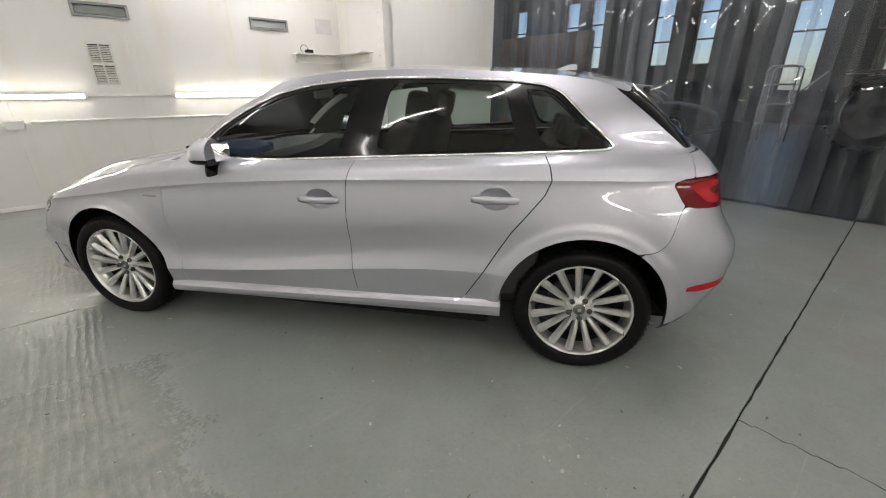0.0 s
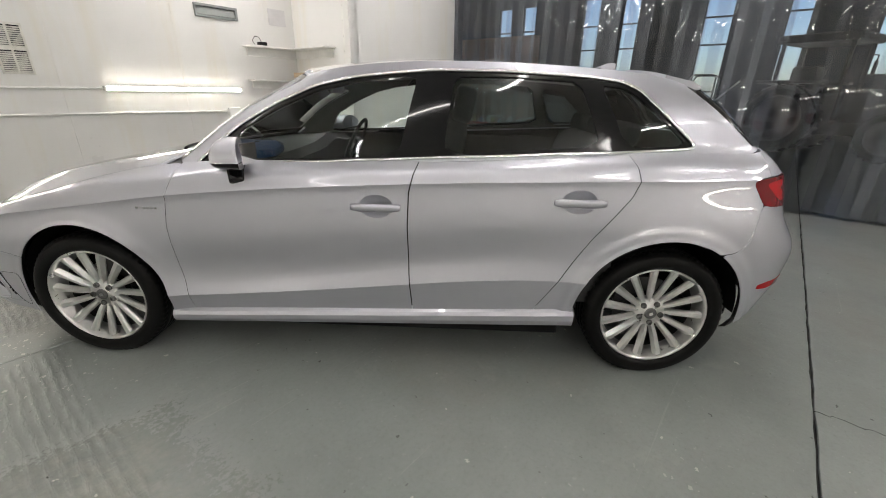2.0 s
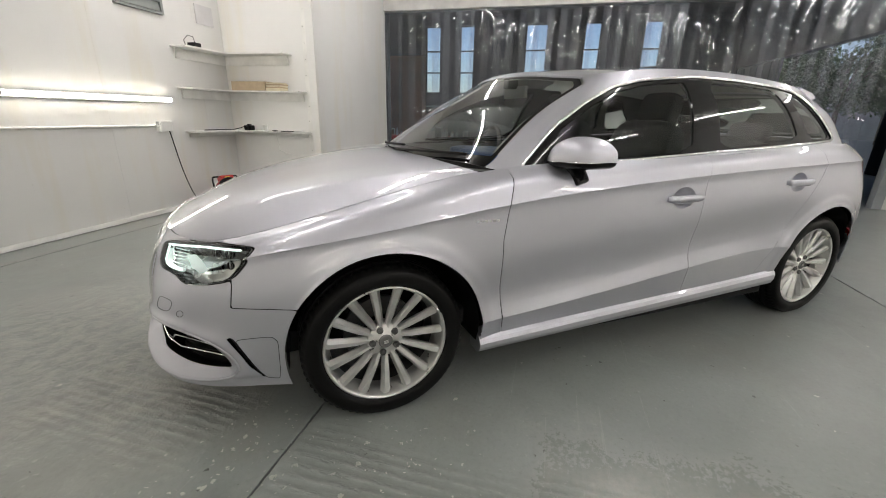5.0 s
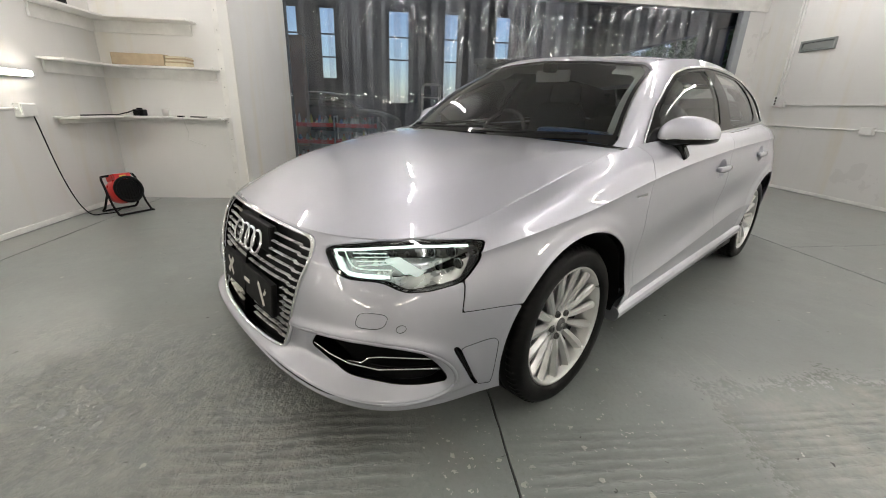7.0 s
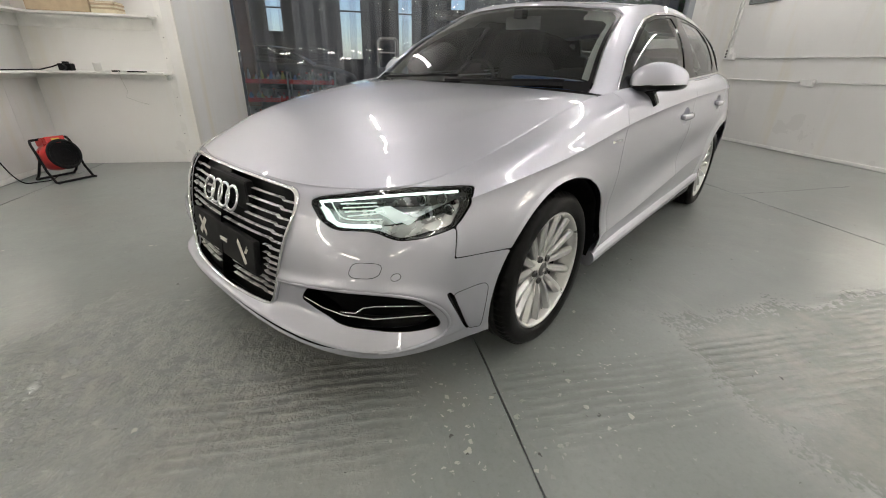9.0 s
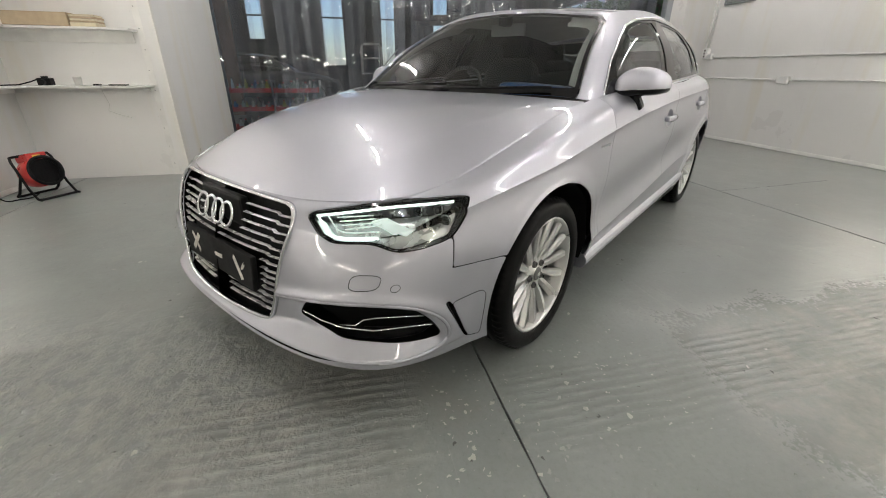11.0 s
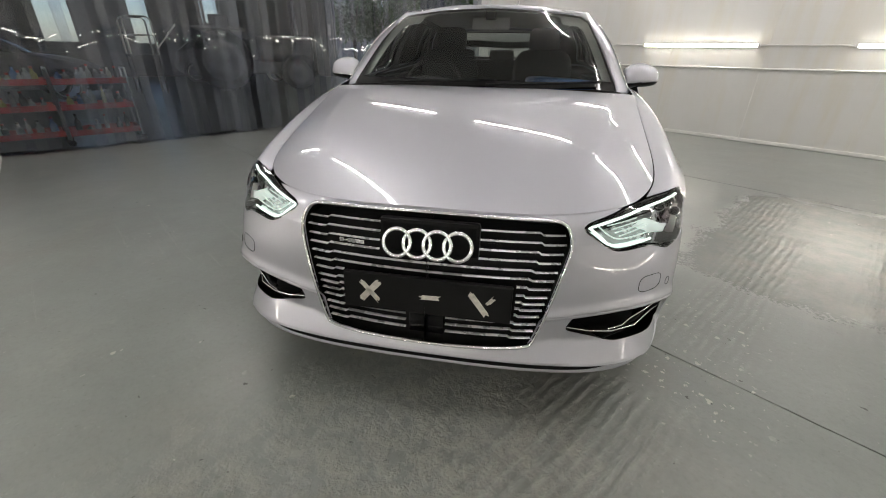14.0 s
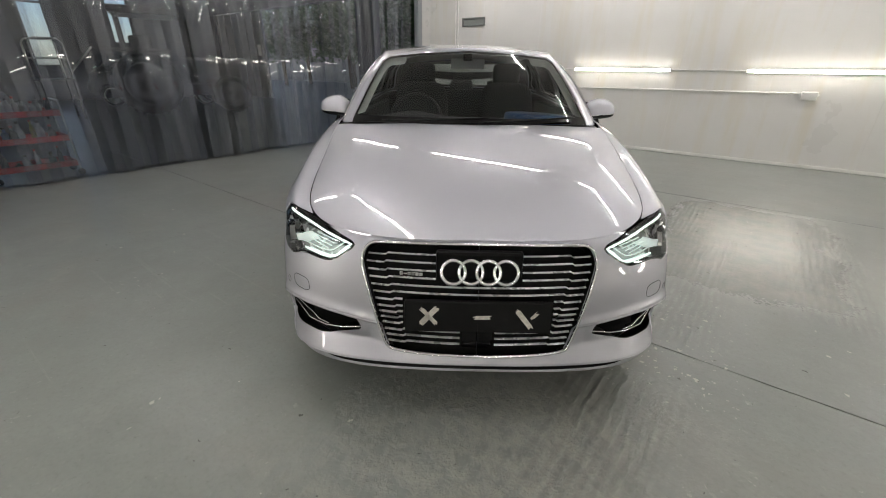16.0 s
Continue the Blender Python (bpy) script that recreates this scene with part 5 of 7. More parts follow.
for s in (-1, 1):
    bm = bmesh.new()
    vs = [bm.verts.new((x, s * w, z)) for x, w, z in ((2.70, 0.555, 1.305), (2.775, 0.535, 1.285), (2.80, 0.55, 1.20), (2.745, 0.585, 1.235), (2.70, 0.535, 1.30), (2.775, 0.515, 1.28), (2.80, 0.53, 1.195), (2.745, 0.565, 1.23))]
    for f in ((0, 1, 2, 3), (7, 6, 5, 4), (0, 4, 5, 1), (1, 5, 6, 2), (2, 6, 7, 3), (3, 7, 4, 0)):
        bm.faces.new([vs[k] for k in f])
    bmesh.ops.recalc_face_normals(bm, faces=bm.faces)
    part("spoiler_fin", bm, GLOSS_BLACK, car, "black side fin of the rear window")
bm = bmesh.new()
for i in range(9):
    t = i / 8
    z1 = 1.394 + 0.026 * math.sin(math.pi * min(1, t * 0.72 + 0.02)) * t**0.6
    box(bm, 2.46 + 0.012 * i, 2.46 + 0.012 * (i + 1), -0.016 * (1 - 0.5 * t), 0.016 * (1 - 0.5 * t), 1.385, z1, bevel=0.002)
part("antenna_fin", bm, PAINT, car, "silver roof antenna fin")

# underside and wheel housings
low_row = np.array([HULL[0] + np.array([-0.012, 0, dz]) * (1, 1, 1) for dz in (0.030, 0.0, -0.045, -0.075)])
low_row[:, :, 1] *= np.array([0.985, 0.985, 0.96, 0.90])[:, None]
valance = np.broadcast_to(np.minimum(HULL_ST - 9.15, 1.0)[None], low_row.shape[:2])
obj("rear_valance", skin_mesh("rear_valance", [trim(low_row, np.ascontiguousarray(valance), 0.0)]), BLACK, car, "black valance under the rear bumper")
under = part("underbody", boxed(-0.72, 3.15, -0.56, 0.56, 0.17, 0.27, bevel=0.01), BLACK, car, "black underbody")
for s in (-1, 1):
    lo, hi = sorted((s * 0.50, s * 0.86))
    part("floor_pan", boxed(0.42, 2.20, lo, hi, 0.205, 0.26, bevel=0.01), BLACK, car)
    for cx, cz, r in (ARCH_F, ARCH_R):
        bm = bmesh.new()
        low = -0.05 if cx < 1 else 0.01
        arcs = [math.pi * (low + (1 - 2 * low) * i / 28) for i in range(29)]
        edge_of = lambda a: min(0.872, flank_width(cx + r * math.cos(a), max(0.25, cz + r * math.sin(a))) - 0.026)
        rings = [[bm.verts.new((cx + rr * math.cos(a), s * min(w, edge_of(a)), cz + rr * math.sin(a))) for a in arcs] for w, rr in ((0.875, r - 0.003), (0.78, r - 0.006), (0.60, r - 0.010), (0.52, r - 0.02))]
        for p, q in zip(rings, rings[1:]):
            for k in range(len(arcs) - 1):
                bm.faces.new((p[k], p[k + 1], q[k + 1], q[k]))
        hub = bm.verts.new((cx, s * 0.52, cz - 0.06))
        for k in range(len(arcs) - 1):
            bm.faces.new((rings[-1][k], rings[-1][k + 1], hub))
        part("wheel_housing", bm, BLACK, car, "black wheel housing", True)

# ---- wheels ----
BOLT_METAL = mottled("grey_bolt_metal", (0.16, 0.16, 0.16), 0.35, 0.7, scale=40)
R_TYRE, R_RIM = 0.314, 0.2345


def wheel_spoke():
    """One tapered, faceted spoke along +x at the wheel's face (z outwards)."""
    bm = bmesh.new()
    rows = []
    for r, half, z, d, lean in ((0.040, 0.0100, 0.018, 0.026, 0.0), (0.075, 0.0125, 0.021, 0.026, 0.0), (0.105, 0.0150, 0.030, 0.026, -0.001), (0.150, 0.0165, 0.036, 0.024, -0.003), (0.205, 0.0190, 0.043, 0.022, -0.006), (0.2275, 0.0195, 0.044, 0.018, -0.008), (0.2320, 0.0190, 0.036, 0.012, -0.008)):
        rows.append([bm.verts.new((r, y + lean, zz)) for y, zz in ((-half, z - d), (-half, z - 0.017), (-half * 0.30, z), (half * 0.66, z - 0.002), (half, z - 0.012), (half, z - d))])
    for p, q in zip(rows, rows[1:]):
        for k in range(6):
            bm.faces.new((p[k], p[(k + 1) % 6], q[(k + 1) % 6], q[k]))
    bm.faces.new(rows[0]), bm.faces.new(rows[-1])
    bmesh.ops.recalc_face_normals(bm, faces=bm.faces)
    return bm


def tyre_mesh():
    bm = bmesh.new()
    prof = [(0.232, -0.085), (0.240, -0.100), (0.262, -0.110), (0.285, -0.109), (0.300, -0.098), (0.3055, -0.084), (0.3065, -0.060), (0.3060, -0.057), (0.3060, -0.051), (0.314, -0.048), (0.3145, -0.022), (0.3065, -0.019), (0.3065, -0.011), (0.3145, -0.008),
            (0.3145, 0.008), (0.3065, 0.011), (0.3065, 0.019), (0.3145, 0.022), (0.314, 0.048), (0.3060, 0.051), (0.3060, 0.057), (0.3065, 0.060), (0.3055, 0.084), (0.3035, 0.092), (0.300, 0.098), (0.294, 0.1045), (0.285, 0.109), (0.262, 0.110), (0.256, 0.1085), (0.250, 0.1075), (0.240, 0.100), (0.232, 0.085)]
    lathe(bm, prof, 198, closed=False)
    # shoulder blocks: two of every three steps round the tyre stand proud
    for v in bm.verts:
        if 0.059 <= abs(v.co.z) <= 0.085:
            k = round((math.atan2(v.co.y, v.co.x) + (0.016 if v.co.z > 0 else 0)) / (2 * math.pi) * 198)
            if k % 3:
                v.co.x, v.co.y = v.co.x * 1.0250, v.co.y * 1.0250
    return bm


spoke_me = finish(wheel_spoke(), "spoke")
spoke_me.materials.append(ALLOY)
tyre_me = finish(tyre_mesh(), "tyre", True)
tyre_me.materials.append(RUBBER)
# deep part of the silver rim, its shade put in as a darker metal
barrel_me = finish(lathe(bmesh.new(), [(0.2065, 0.020), (0.200, -0.02), (0.198, -0.04), (0.206, -0.08), (0.222, -0.09), (0.232, -0.085)], 96, closed=False), "barrel", True)
barrel_me.materials.append(DARK_METAL)
step_me = finish(lathe(bmesh.new(), [(0.2250, 0.0835), (0.2205, 0.070), (0.2150, 0.056), (0.2110, 0.048), (0.2095, 0.034), (0.2065, 0.020)], 96, closed=False), "rim_step", True)
step_me.materials.append(ALLOY)
bm = lathe(bmesh.new(), [(0.2365, 0.088), (0.2375, 0.096), (0.2335, 0.099), (0.2285, 0.096), (0.2245, 0.086), (0.2238, 0.083)], 96, closed=False)
rim_me = finish(bm, "rim", True)
rim_me.materials.append(ALLOY)
hub_bm = lathe(bmesh.new(), [(0.0, 0.0305), (0.026, 0.030), (0.030, 0.027), (0.031, 0.022), (0.062, 0.020), (0.070, 0.014), (0.072, -0.03), (0.0, -0.03)], 48, closed=False)
hub_me = finish(hub_bm, "hub", True)
hub_me.materials.append(ALLOY)
cap_me = finish(lathe(bmesh.new(), [(0.0, 0.036), (0.020, 0.0355), (0.0265, 0.033), (0.028, 0.028)], 40, closed=False), "cap", True)
cap_me.materials.append(BOLT_METAL)
bolt_me = finish(lathe(bmesh.new(), [(0.0, 0.025), (0.007, 0.025), (0.007, 0.031), (0.0115, 0.031), (0.0135, 0.026), (0.014, 0.012)], 12, closed=False), "bolt")
bolt_me.materials.append(BOLT_METAL)
disc_me = finish(lathe(bmesh.new(), [(0.07, -0.025), (0.145, -0.025), (0.145, -0.047), (0.07, -0.047)], 64), "brake_disc")
disc_me.materials.append(DARK_METAL)
cal_me = finish(boxed(0.085, 0.165, -0.055, 0.055, -0.07, -0.010, bevel=0.012), "caliper")
cal_me.materials.append(BLACK)
mark_me = finish(boxed(-0.0085, 0.0085, -0.0015, 0.0015, 0.0345, 0.0365, bevel=0.0005), "cap_mark")
mark_me.materials.append(ALLOY)


def wheel(x, s, turn):
    # local z points outwards
    m = Matrix.Translation((x, s * (0.757 if x < 1 else 0.750), 0.306)) @ Matrix.Rotation(radians(-90 if s > 0 else 90), 4, "X") @ Matrix.Rotation(turn, 4, "Z")
    w = obj("wheel", tyre_me, None, car, "black tyre on a fifteen-spoke silver alloy rim", m)
    w.matrix_parent_inverse = Matrix()
    for name, me, label in (("rim", rim_me, "silver alloy rim"), ("barrel", barrel_me, "shaded inner rim barrel"), ("rim_step", step_me, "silver inner rim step"), ("hub", hub_me, ""), ("cap", cap_me, "grey centre cap"), ("brake_disc", disc_me, "grey brake disc"), ("caliper", cal_me, "")):
        o = new(name, me)
        o.parent = w
        if name in ("hub", "cap"):
            o.location = (0, 0, 0.040)
        tagged(o, label)
    for k in range(15):
        o = new("spoke", spoke_me)
        o.parent = w
        o.matrix_local = Matrix.Translation((0, 0, 0.042)) @ Matrix.Rotation(2 * math.pi * k / 15, 4, "Z")
    for k in range(5):
        o = new("bolt", bolt_me)
        o.parent = w
        o.matrix_local = Matrix.Translation((0, 0, 0.040)) @ Matrix.Rotation(2 * math.pi * (k + 0.5) / 5, 4, "Z") @ Matrix.Translation((0.050, 0, 0))
    for k in range(3):
        o = new("cap_mark", mark_me)
        o.parent = w
        o.location = (0, -0.005 + 0.005 * k, 0.041)
    return w


for x, s, turn in ((0.003, -1, 0.1), (2.630, -1, 0.45), (0.003, 1, 0.8), (2.630, 1, 0.2)):
    wheel(x, s, turn)

# ---- cabin ----
cabin = part("cabin_floor", boxed(0.30, 2.95, -0.72, 0.72, 0.262, 0.34, bevel=0.01), DASH, car, "dark cabin floor")
obj("headliner", skin_mesh("headliner", [trim(ROOF, np.ones(ROOF.shape[:2]), -0.035)]), TRIM_GREY, car, "pale grey headliner")
pillar_in = np.minimum.reduce([np.where((gw > 0.42) & (gz > 1.0), 0.040, -0.004) - d_screen, -np.maximum.reduce(wins) - 0.010, -d_back - 0.01])
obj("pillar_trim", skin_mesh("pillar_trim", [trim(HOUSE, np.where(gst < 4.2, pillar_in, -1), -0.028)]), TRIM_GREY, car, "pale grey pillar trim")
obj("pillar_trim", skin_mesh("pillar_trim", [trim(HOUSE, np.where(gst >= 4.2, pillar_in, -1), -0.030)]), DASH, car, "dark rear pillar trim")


def cushion(sx, sy, sz, puff=0.82, n=12):
    """A stuffed block: a rounded box with swelling faces."""
    bm = bmesh.new()
    bmesh.ops.create_uvsphere(bm, u_segments=2 * n, v_segments=n, radius=1)
    for v in bm.verts:
        v.co = Vector([math.copysign(abs(c) ** (1 - puff * 0.7), c) * h for c, h in zip(v.co, (sx, sy, sz))])
    return bm


for y in (-0.36, 0.36):
    seat = part("front_seat", moved(cushion(0.26, 0.25, 0.085), pose(1.28, y, 0.52, 0, -8)), CLOTH, car, "dark cloth front seat", True)
    part("backrest", moved(cushion(0.085, 0.225, 0.32), pose(1.60, y, 0.82, 0, 18)), CLOTH, seat, "", True)
    part("headrest", moved(cushion(0.050, 0.115, 0.085), pose(1.735, y, 1.195, 0, 12)), CLOTH, seat, "", True)
    for dy in (-0.05, 0.05):
        part("headrest_post", rod(bmesh.new(), (1.70, y + dy, 1.08), (1.725, y + dy, 1.16), 0.006, 8), CHROME, seat)
bench = part("rear_bench", moved(cushion(0.26, 0.62, 0.09), pose(2.10, 0, 0.55, 0, -6)), CLOTH, car, "dark cloth rear bench", True)
part("backrest", moved(cushion(0.08, 0.62, 0.26), pose(2.42, 0, 0.79, 0, 20)), CLOTH, bench, "", True)
for y in (-0.38, 0.0, 0.38):
    part("headrest", moved(cushion(0.05, 0.12, 0.055), pose(2.53, y, 1.075, 0, 12)), CLOTH, bench, "", True)

rows = []
bm = bmesh.new()
for i in range(25):
    y = -0.74 + 1.48 * i / 24
    hump = 0.035 * math.exp(-(((y - 0.36) / 0.17) ** 2))
    b = 0.05 * (abs(y) / 0.74) ** 2
    rows.append([bm.verts.new(v) for v in ((0.36 + b, y, 0.93), (0.62, y, 0.935 + hump * 0.5), (0.80, y, 0.940 + hump), (0.86, y, 0.905 + hump), (0.84, y, 0.80), (0.88, y, 0.72), (0.76, y, 0.55), (0.36, y, 0.55))])
for p, q in zip(rows, rows[1:]):
    for k in range(8):
        bm.faces.new((p[k], p[(k + 1) % 8], q[(k + 1) % 8], q[k]))
bm.faces.new(rows[0]), bm.faces.new(rows[-1])
bmesh.ops.recalc_face_normals(bm, faces=bm.faces)
dash = part("dashboard", bm, DASH, car, "black dashboard")
console = part("console", boxed(0.86, 1.75, -0.10, 0.10, 0.33, 0.66, bevel=0.03), DASH, car, "dark centre console")
wheel_bm = moved(ring_mesh(0.178, 0.015, 44, 10), pose(0.99, 0.36, 0.90, 0, 24))
sw = part("steering_wheel", wheel_bm, DASH, car, "black three-spoke steering wheel", True)
hubm = pose(0.985, 0.36, 0.90, 0, 24)
part("wheel_hub", moved(cushion(0.03, 0.06, 0.055), hubm), DASH, sw, "", True)
for a in (0, 180, 270):
    part("wheel_spoke", boxed(-0.012, 0.010, 0.04, 0.172, -0.018, 0.018, bevel=0.005, m=hubm @ Matrix.Rotation(radians(a), 4, "X")), DASH, sw)
part("interior_mirror", boxed(0.985, 1.005, -0.115, 0.115, 1.235, 1.300, bevel=0.008), PLASTIC_W, car, "pale interior mirror")
part("mirror_stalk", boxed(0.93, 0.995, -0.03, 0.03, 1.285, 1.345, bevel=0.008), BLACK, car)
for s in (-1, 1):
    lo, hi = sorted((s * 0.752, s * 0.805))
    part("door_card", boxed(0.62, 2.42, lo, hi, 0.34, 0.945, bevel=0.015), DASH, car, "dark door lining")
part("tray_bag", moved(cushion(0.16, 0.17, 0.035), pose(0.63, -0.42, 0.955, 3, 2, 12)), BLUE_BAG, car, "blue plastic sheet on the dashboard", True)

# ---- fittings on the walls ----
CARD = mottled("brown_card", (0.42, 0.33, 0.22), 0.8, scale=20)
PAPER = mottled("cream_paper", (0.66, 0.58, 0.42), 0.8, scale=25)
CABLE_W = mottled("white_cable", (0.6, 0.6, 0.58), 0.5)
DIRTY_W = mottled("dirty_white_metal", (0.60, 0.585, 0.54), 0.5, scale=14, spread=0.2)
GREY_CARD = mottled("pale_grey_card", (0.55, 0.54, 0.55), 0.6)


def flap_vent(u, n, z, side):
    """A grey wall vent with a frame, a sunk back and a tilted flap."""
    v = room_obj("wall_vent", boxed(u, u + 0.53, *sorted((n, n + side * 0.004)), z, z + 0.15, bevel=0.001), BLACK, "grey metal flap vent high on the white wall", "vent", group="wall vents")
    for a, b, c, d in ((0, 0.53, 0.122, 0.15), (0, 0.53, 0, 0.024), (0, 0.03, 0.024, 0.122), (0.50, 0.53, 0.024, 0.122)):
        room_obj("frame", boxed(u + a, u + b, *sorted((n + side * 0.004, n + side * 0.034)), z + c, z + d, bevel=0.003), GREY_VENT, parent=v)
    m = Matrix.Translation((u + 0.265, n + side * 0.014, z + 0.073)) @ Matrix.Rotation(radians(14 * side), 4, "X")
    room_obj("flap", boxed(-0.232, 0.232, -0.003, 0.003, -0.046, 0.046, bevel=0.001, m=m), GREY_VENT, parent=v)
    return v


flap_vent(-0.39, N_LEFT, 2.065, -1)
flap_vent(1.52, N_LEFT, 2.080, -1)
flap_vent(3.72, N_RIGHT, 2.02, 1)


def louvre(u, n, z, side):
    v = room_obj("air_grille", boxed(u, u + 0.235, *sorted((n, n + side * 0.004)), z, z + 0.46, bevel=0.001), BLACK, "worn white louvred air grille on the wall", "grille")
    for a, b, c, d in ((0, 0.235, 0.44, 0.46), (0, 0.235, 0.0, 0.02), (0, 0.018, 0.02, 0.44), (0.217, 0.235, 0.02, 0.44), (0.018, 0.217, 0.215, 0.245), (0.109, 0.126, 0.02, 0.44)):
        room_obj("frame", boxed(u + a, u + b, *sorted((n + side * 0.004, n + side * 0.016)), z + c, z + d, bevel=0.002), DIRTY_W, parent=v)
    for k in range(22):
        zz = z + 0.028 + k * 0.0187
        if abs(zz - z - 0.23) > 0.022:
            m = Matrix.Translation((u + 0.1175, n + side * 0.009, zz)) @ Matrix.Rotation(radians(35 * side), 4, "X")
            room_obj("slat", boxed(-0.098, 0.098, -0.001, 0.001, -0.008, 0.008, m=m), DIRTY_W, parent=v)
    return v


louvre(-0.35, N_LEFT, 1.345, -1)


def pipe(name, pts, r, label, mat=WHITE):
    return room_obj(name, tube_along(bmesh.new(), pts, r, 8), mat, label, "pipe", smooth=True)


def junction_box(u, n, z, side, w=0.13, h=0.085):
    b = room_obj("junction_box", boxed(u - w / 2, u + w / 2, *sorted((n, n + side * 0.05)), z - h / 2, z + h / 2, bevel=0.008), PLASTIC_W, "pale grey electrical box on the conduit", "socket", group="electrical boxes")
    room_obj("cover", boxed(u - w / 2 + 0.008, u + w / 2 - 0.008, *sorted((n + side * 0.05, n + side * 0.058)), z - h / 2 + 0.008, z + h / 2 - 0.008, bevel=0.003), PLASTIC_W, parent=b)
    for k in (-1, 1):
        room_obj("gland", rod(bmesh.new(), (u + k * (w / 2 - 0.004), n + side * 0.025, z + 0.01), (u + k * (w / 2 + 0.018), n + side * 0.025, z + 0.01), 0.012, 10), PLASTIC_W, parent=b)
    return b


c = N_LEFT - 0.014
pipe("conduit", [(-5.1, c, 1.225), (0.40, c, 1.225)], 0.010, "thin white conduit between the strip lights", WHITE)
pipe("conduit", [(-5.1, c, 0.965), (-1.30, c, 0.965)], 0.011, "thin white conduit along the wall", WHITE)
pipe("conduit", [(-1.02, c, 0.965), (1.72, c, 0.955)], 0.011, "thin white conduit along the wall", WHITE)
junction_box(-1.16, N_LEFT, 0.935, -1, 0.16, 0.10)
junction_box(1.81, N_LEFT, 0.945, -1, 0.16, 0.11)
c = N_RIGHT + 0.014
pipe("conduit", [(-5.1, c, 1.255), (4.35, c, 1.265)], 0.010, "thin white conduit between the strip lights", WHITE)
pipe("conduit", [(-1.43, c, 0.985), (2.80, c, 0.955)], 0.011, "thin white conduit along the wall", WHITE)
pipe("conduit", [(3.02, c, 0.955), (4.45, c, 0.955)], 0.011, "thin white conduit along the wall", WHITE)
pipe("conduit", [(4.36, c, 1.40), (4.36, c, 2.94)], 0.012, "thin white upright conduit", WHITE)
pipe("conduit", [(4.42, c, 1.40), (4.42, c, 2.94)], 0.012, "thin white upright conduit", WHITE)
junction_box(-1.51, N_RIGHT, 0.955, 1, 0.17, 0.11)
junction_box(2.91, N_RIGHT, 0.945, 1, 0.16, 0.10)
switch_box = junction_box(4.38, N_RIGHT, 1.33, 1, 0.12, 0.16)
for dz in (-0.045, 0.0, 0.045):
    room_obj("socket_hole", rod(bmesh.new(), (4.38, N_RIGHT + 0.057, 1.33 + dz), (4.38, N_RIGHT + 0.064, 1.33 + dz), 0.015, 14), BLACK, parent=switch_box, label="round black opening")
junction_box(4.28, N_RIGHT, 1.28, 1, 0.10, 0.09)
room_obj("wall_card", boxed(2.50, 2.76, N_LEFT - 0.012, N_LEFT - 0.002, 2.09, 2.30, bevel=0.003), GREY_CARD, "blank pale grey card fixed to the wall", "card")
# painted corner board and rounded edge beside the shelves
room_obj("corner_board", boxed(U_SHELF - 0.018, U_SHELF, N_PART + 0.008, N_PART + 0.16, 0.0, HIGH - 0.01, bevel=0.003), WHITE, "white screwed corner board", "board")
bm = bmesh.new()
for k in range(16):
    for dn in (0.04, 0.13):
        rod(bm, (U_SHELF - 0.0215, N_PART + dn + 0.006 * (k % 3), 0.12 + k * 0.18), (U_SHELF - 0.017, N_PART + dn + 0.006 * (k % 3), 0.12 + k * 0.18), 0.004, 8)
tagged(room_obj("screw_heads", bm, DARK_METAL), "small dark screw heads in the corner board", "screw", kind="stuff")


# corner shelves
def corner_shelf(z, reach, right_end, drop):
    """An L-shaped shelf in the corner: one arm on each wall, with a batten under the back edge."""
    depth = 0.22
    a, b = U_SHELF - reach, U_SHELF
    bm = bmesh.new()
    pts = [(a, N_LEFT), (b, N_LEFT), (b, right_end), (b - depth, right_end), (b - depth, N_LEFT - depth - 0.02), (b - depth - 0.06, N_LEFT - depth), (a, N_LEFT - depth)]
    lo = [bm.verts.new((u, n - 0.002 if n == N_LEFT else n, z - 0.018)) for u, n in pts]
    hi = [bm.verts.new((u, n - 0.002 if n == N_LEFT else n, z)) for u, n in pts]
    bm.faces.new(lo), bm.faces.new(hi)
    for i in range(len(pts)):
        bm.faces.new((lo[i], lo[(i + 1) % len(pts)], hi[(i + 1) % len(pts)], hi[i]))
    bmesh.ops.recalc_face_normals(bm, faces=bm.faces)
    bmesh.ops.bevel(bm, geom=bm.edges[:], offset=0.002, segments=1, affect="EDGES")
    sh = room_obj("corner_shelf", bm, WHITE, "white painted corner shelf on battens", "shelf", group="corner shelves")
    room_obj("batten", boxed(a + 0.05, b - 0.02, N_LEFT - 0.022, N_LEFT - 0.001, z - 0.018 - drop, z - 0.019, bevel=0.002), WHITE, parent=sh)
    room_obj("batten", boxed(b - 0.022, b - 0.001, right_end + 0.05, N_LEFT - 0.024, z - 0.018 - drop, z - 0.019, bevel=0.002), WHITE, parent=sh)
    return sh


SH1, SH2, SH3 = 1.80, 1.37, 0.89
corner_shelf(SH1, 0.82, 2.16, 0.11)
corner_shelf(SH2, 0.81, 1.98, 0.10)
corner_shelf(SH3, 0.80, 1.96, 0.05)
bx = room_obj("box", boxed(2.66, 2.86, 2.42, 2.90, SH2 + 0.001, SH2 + 0.105, bevel=0.004), CARD, "closed brown card box on the shelf", "box")
stack = room_obj("paper_stack", boxed(2.67, 2.84, 2.22, 2.415, SH2 + 0.001, SH2 + 0.03, bevel=0.002), PAPER, "stack of cream papers on the shelf", "papers")
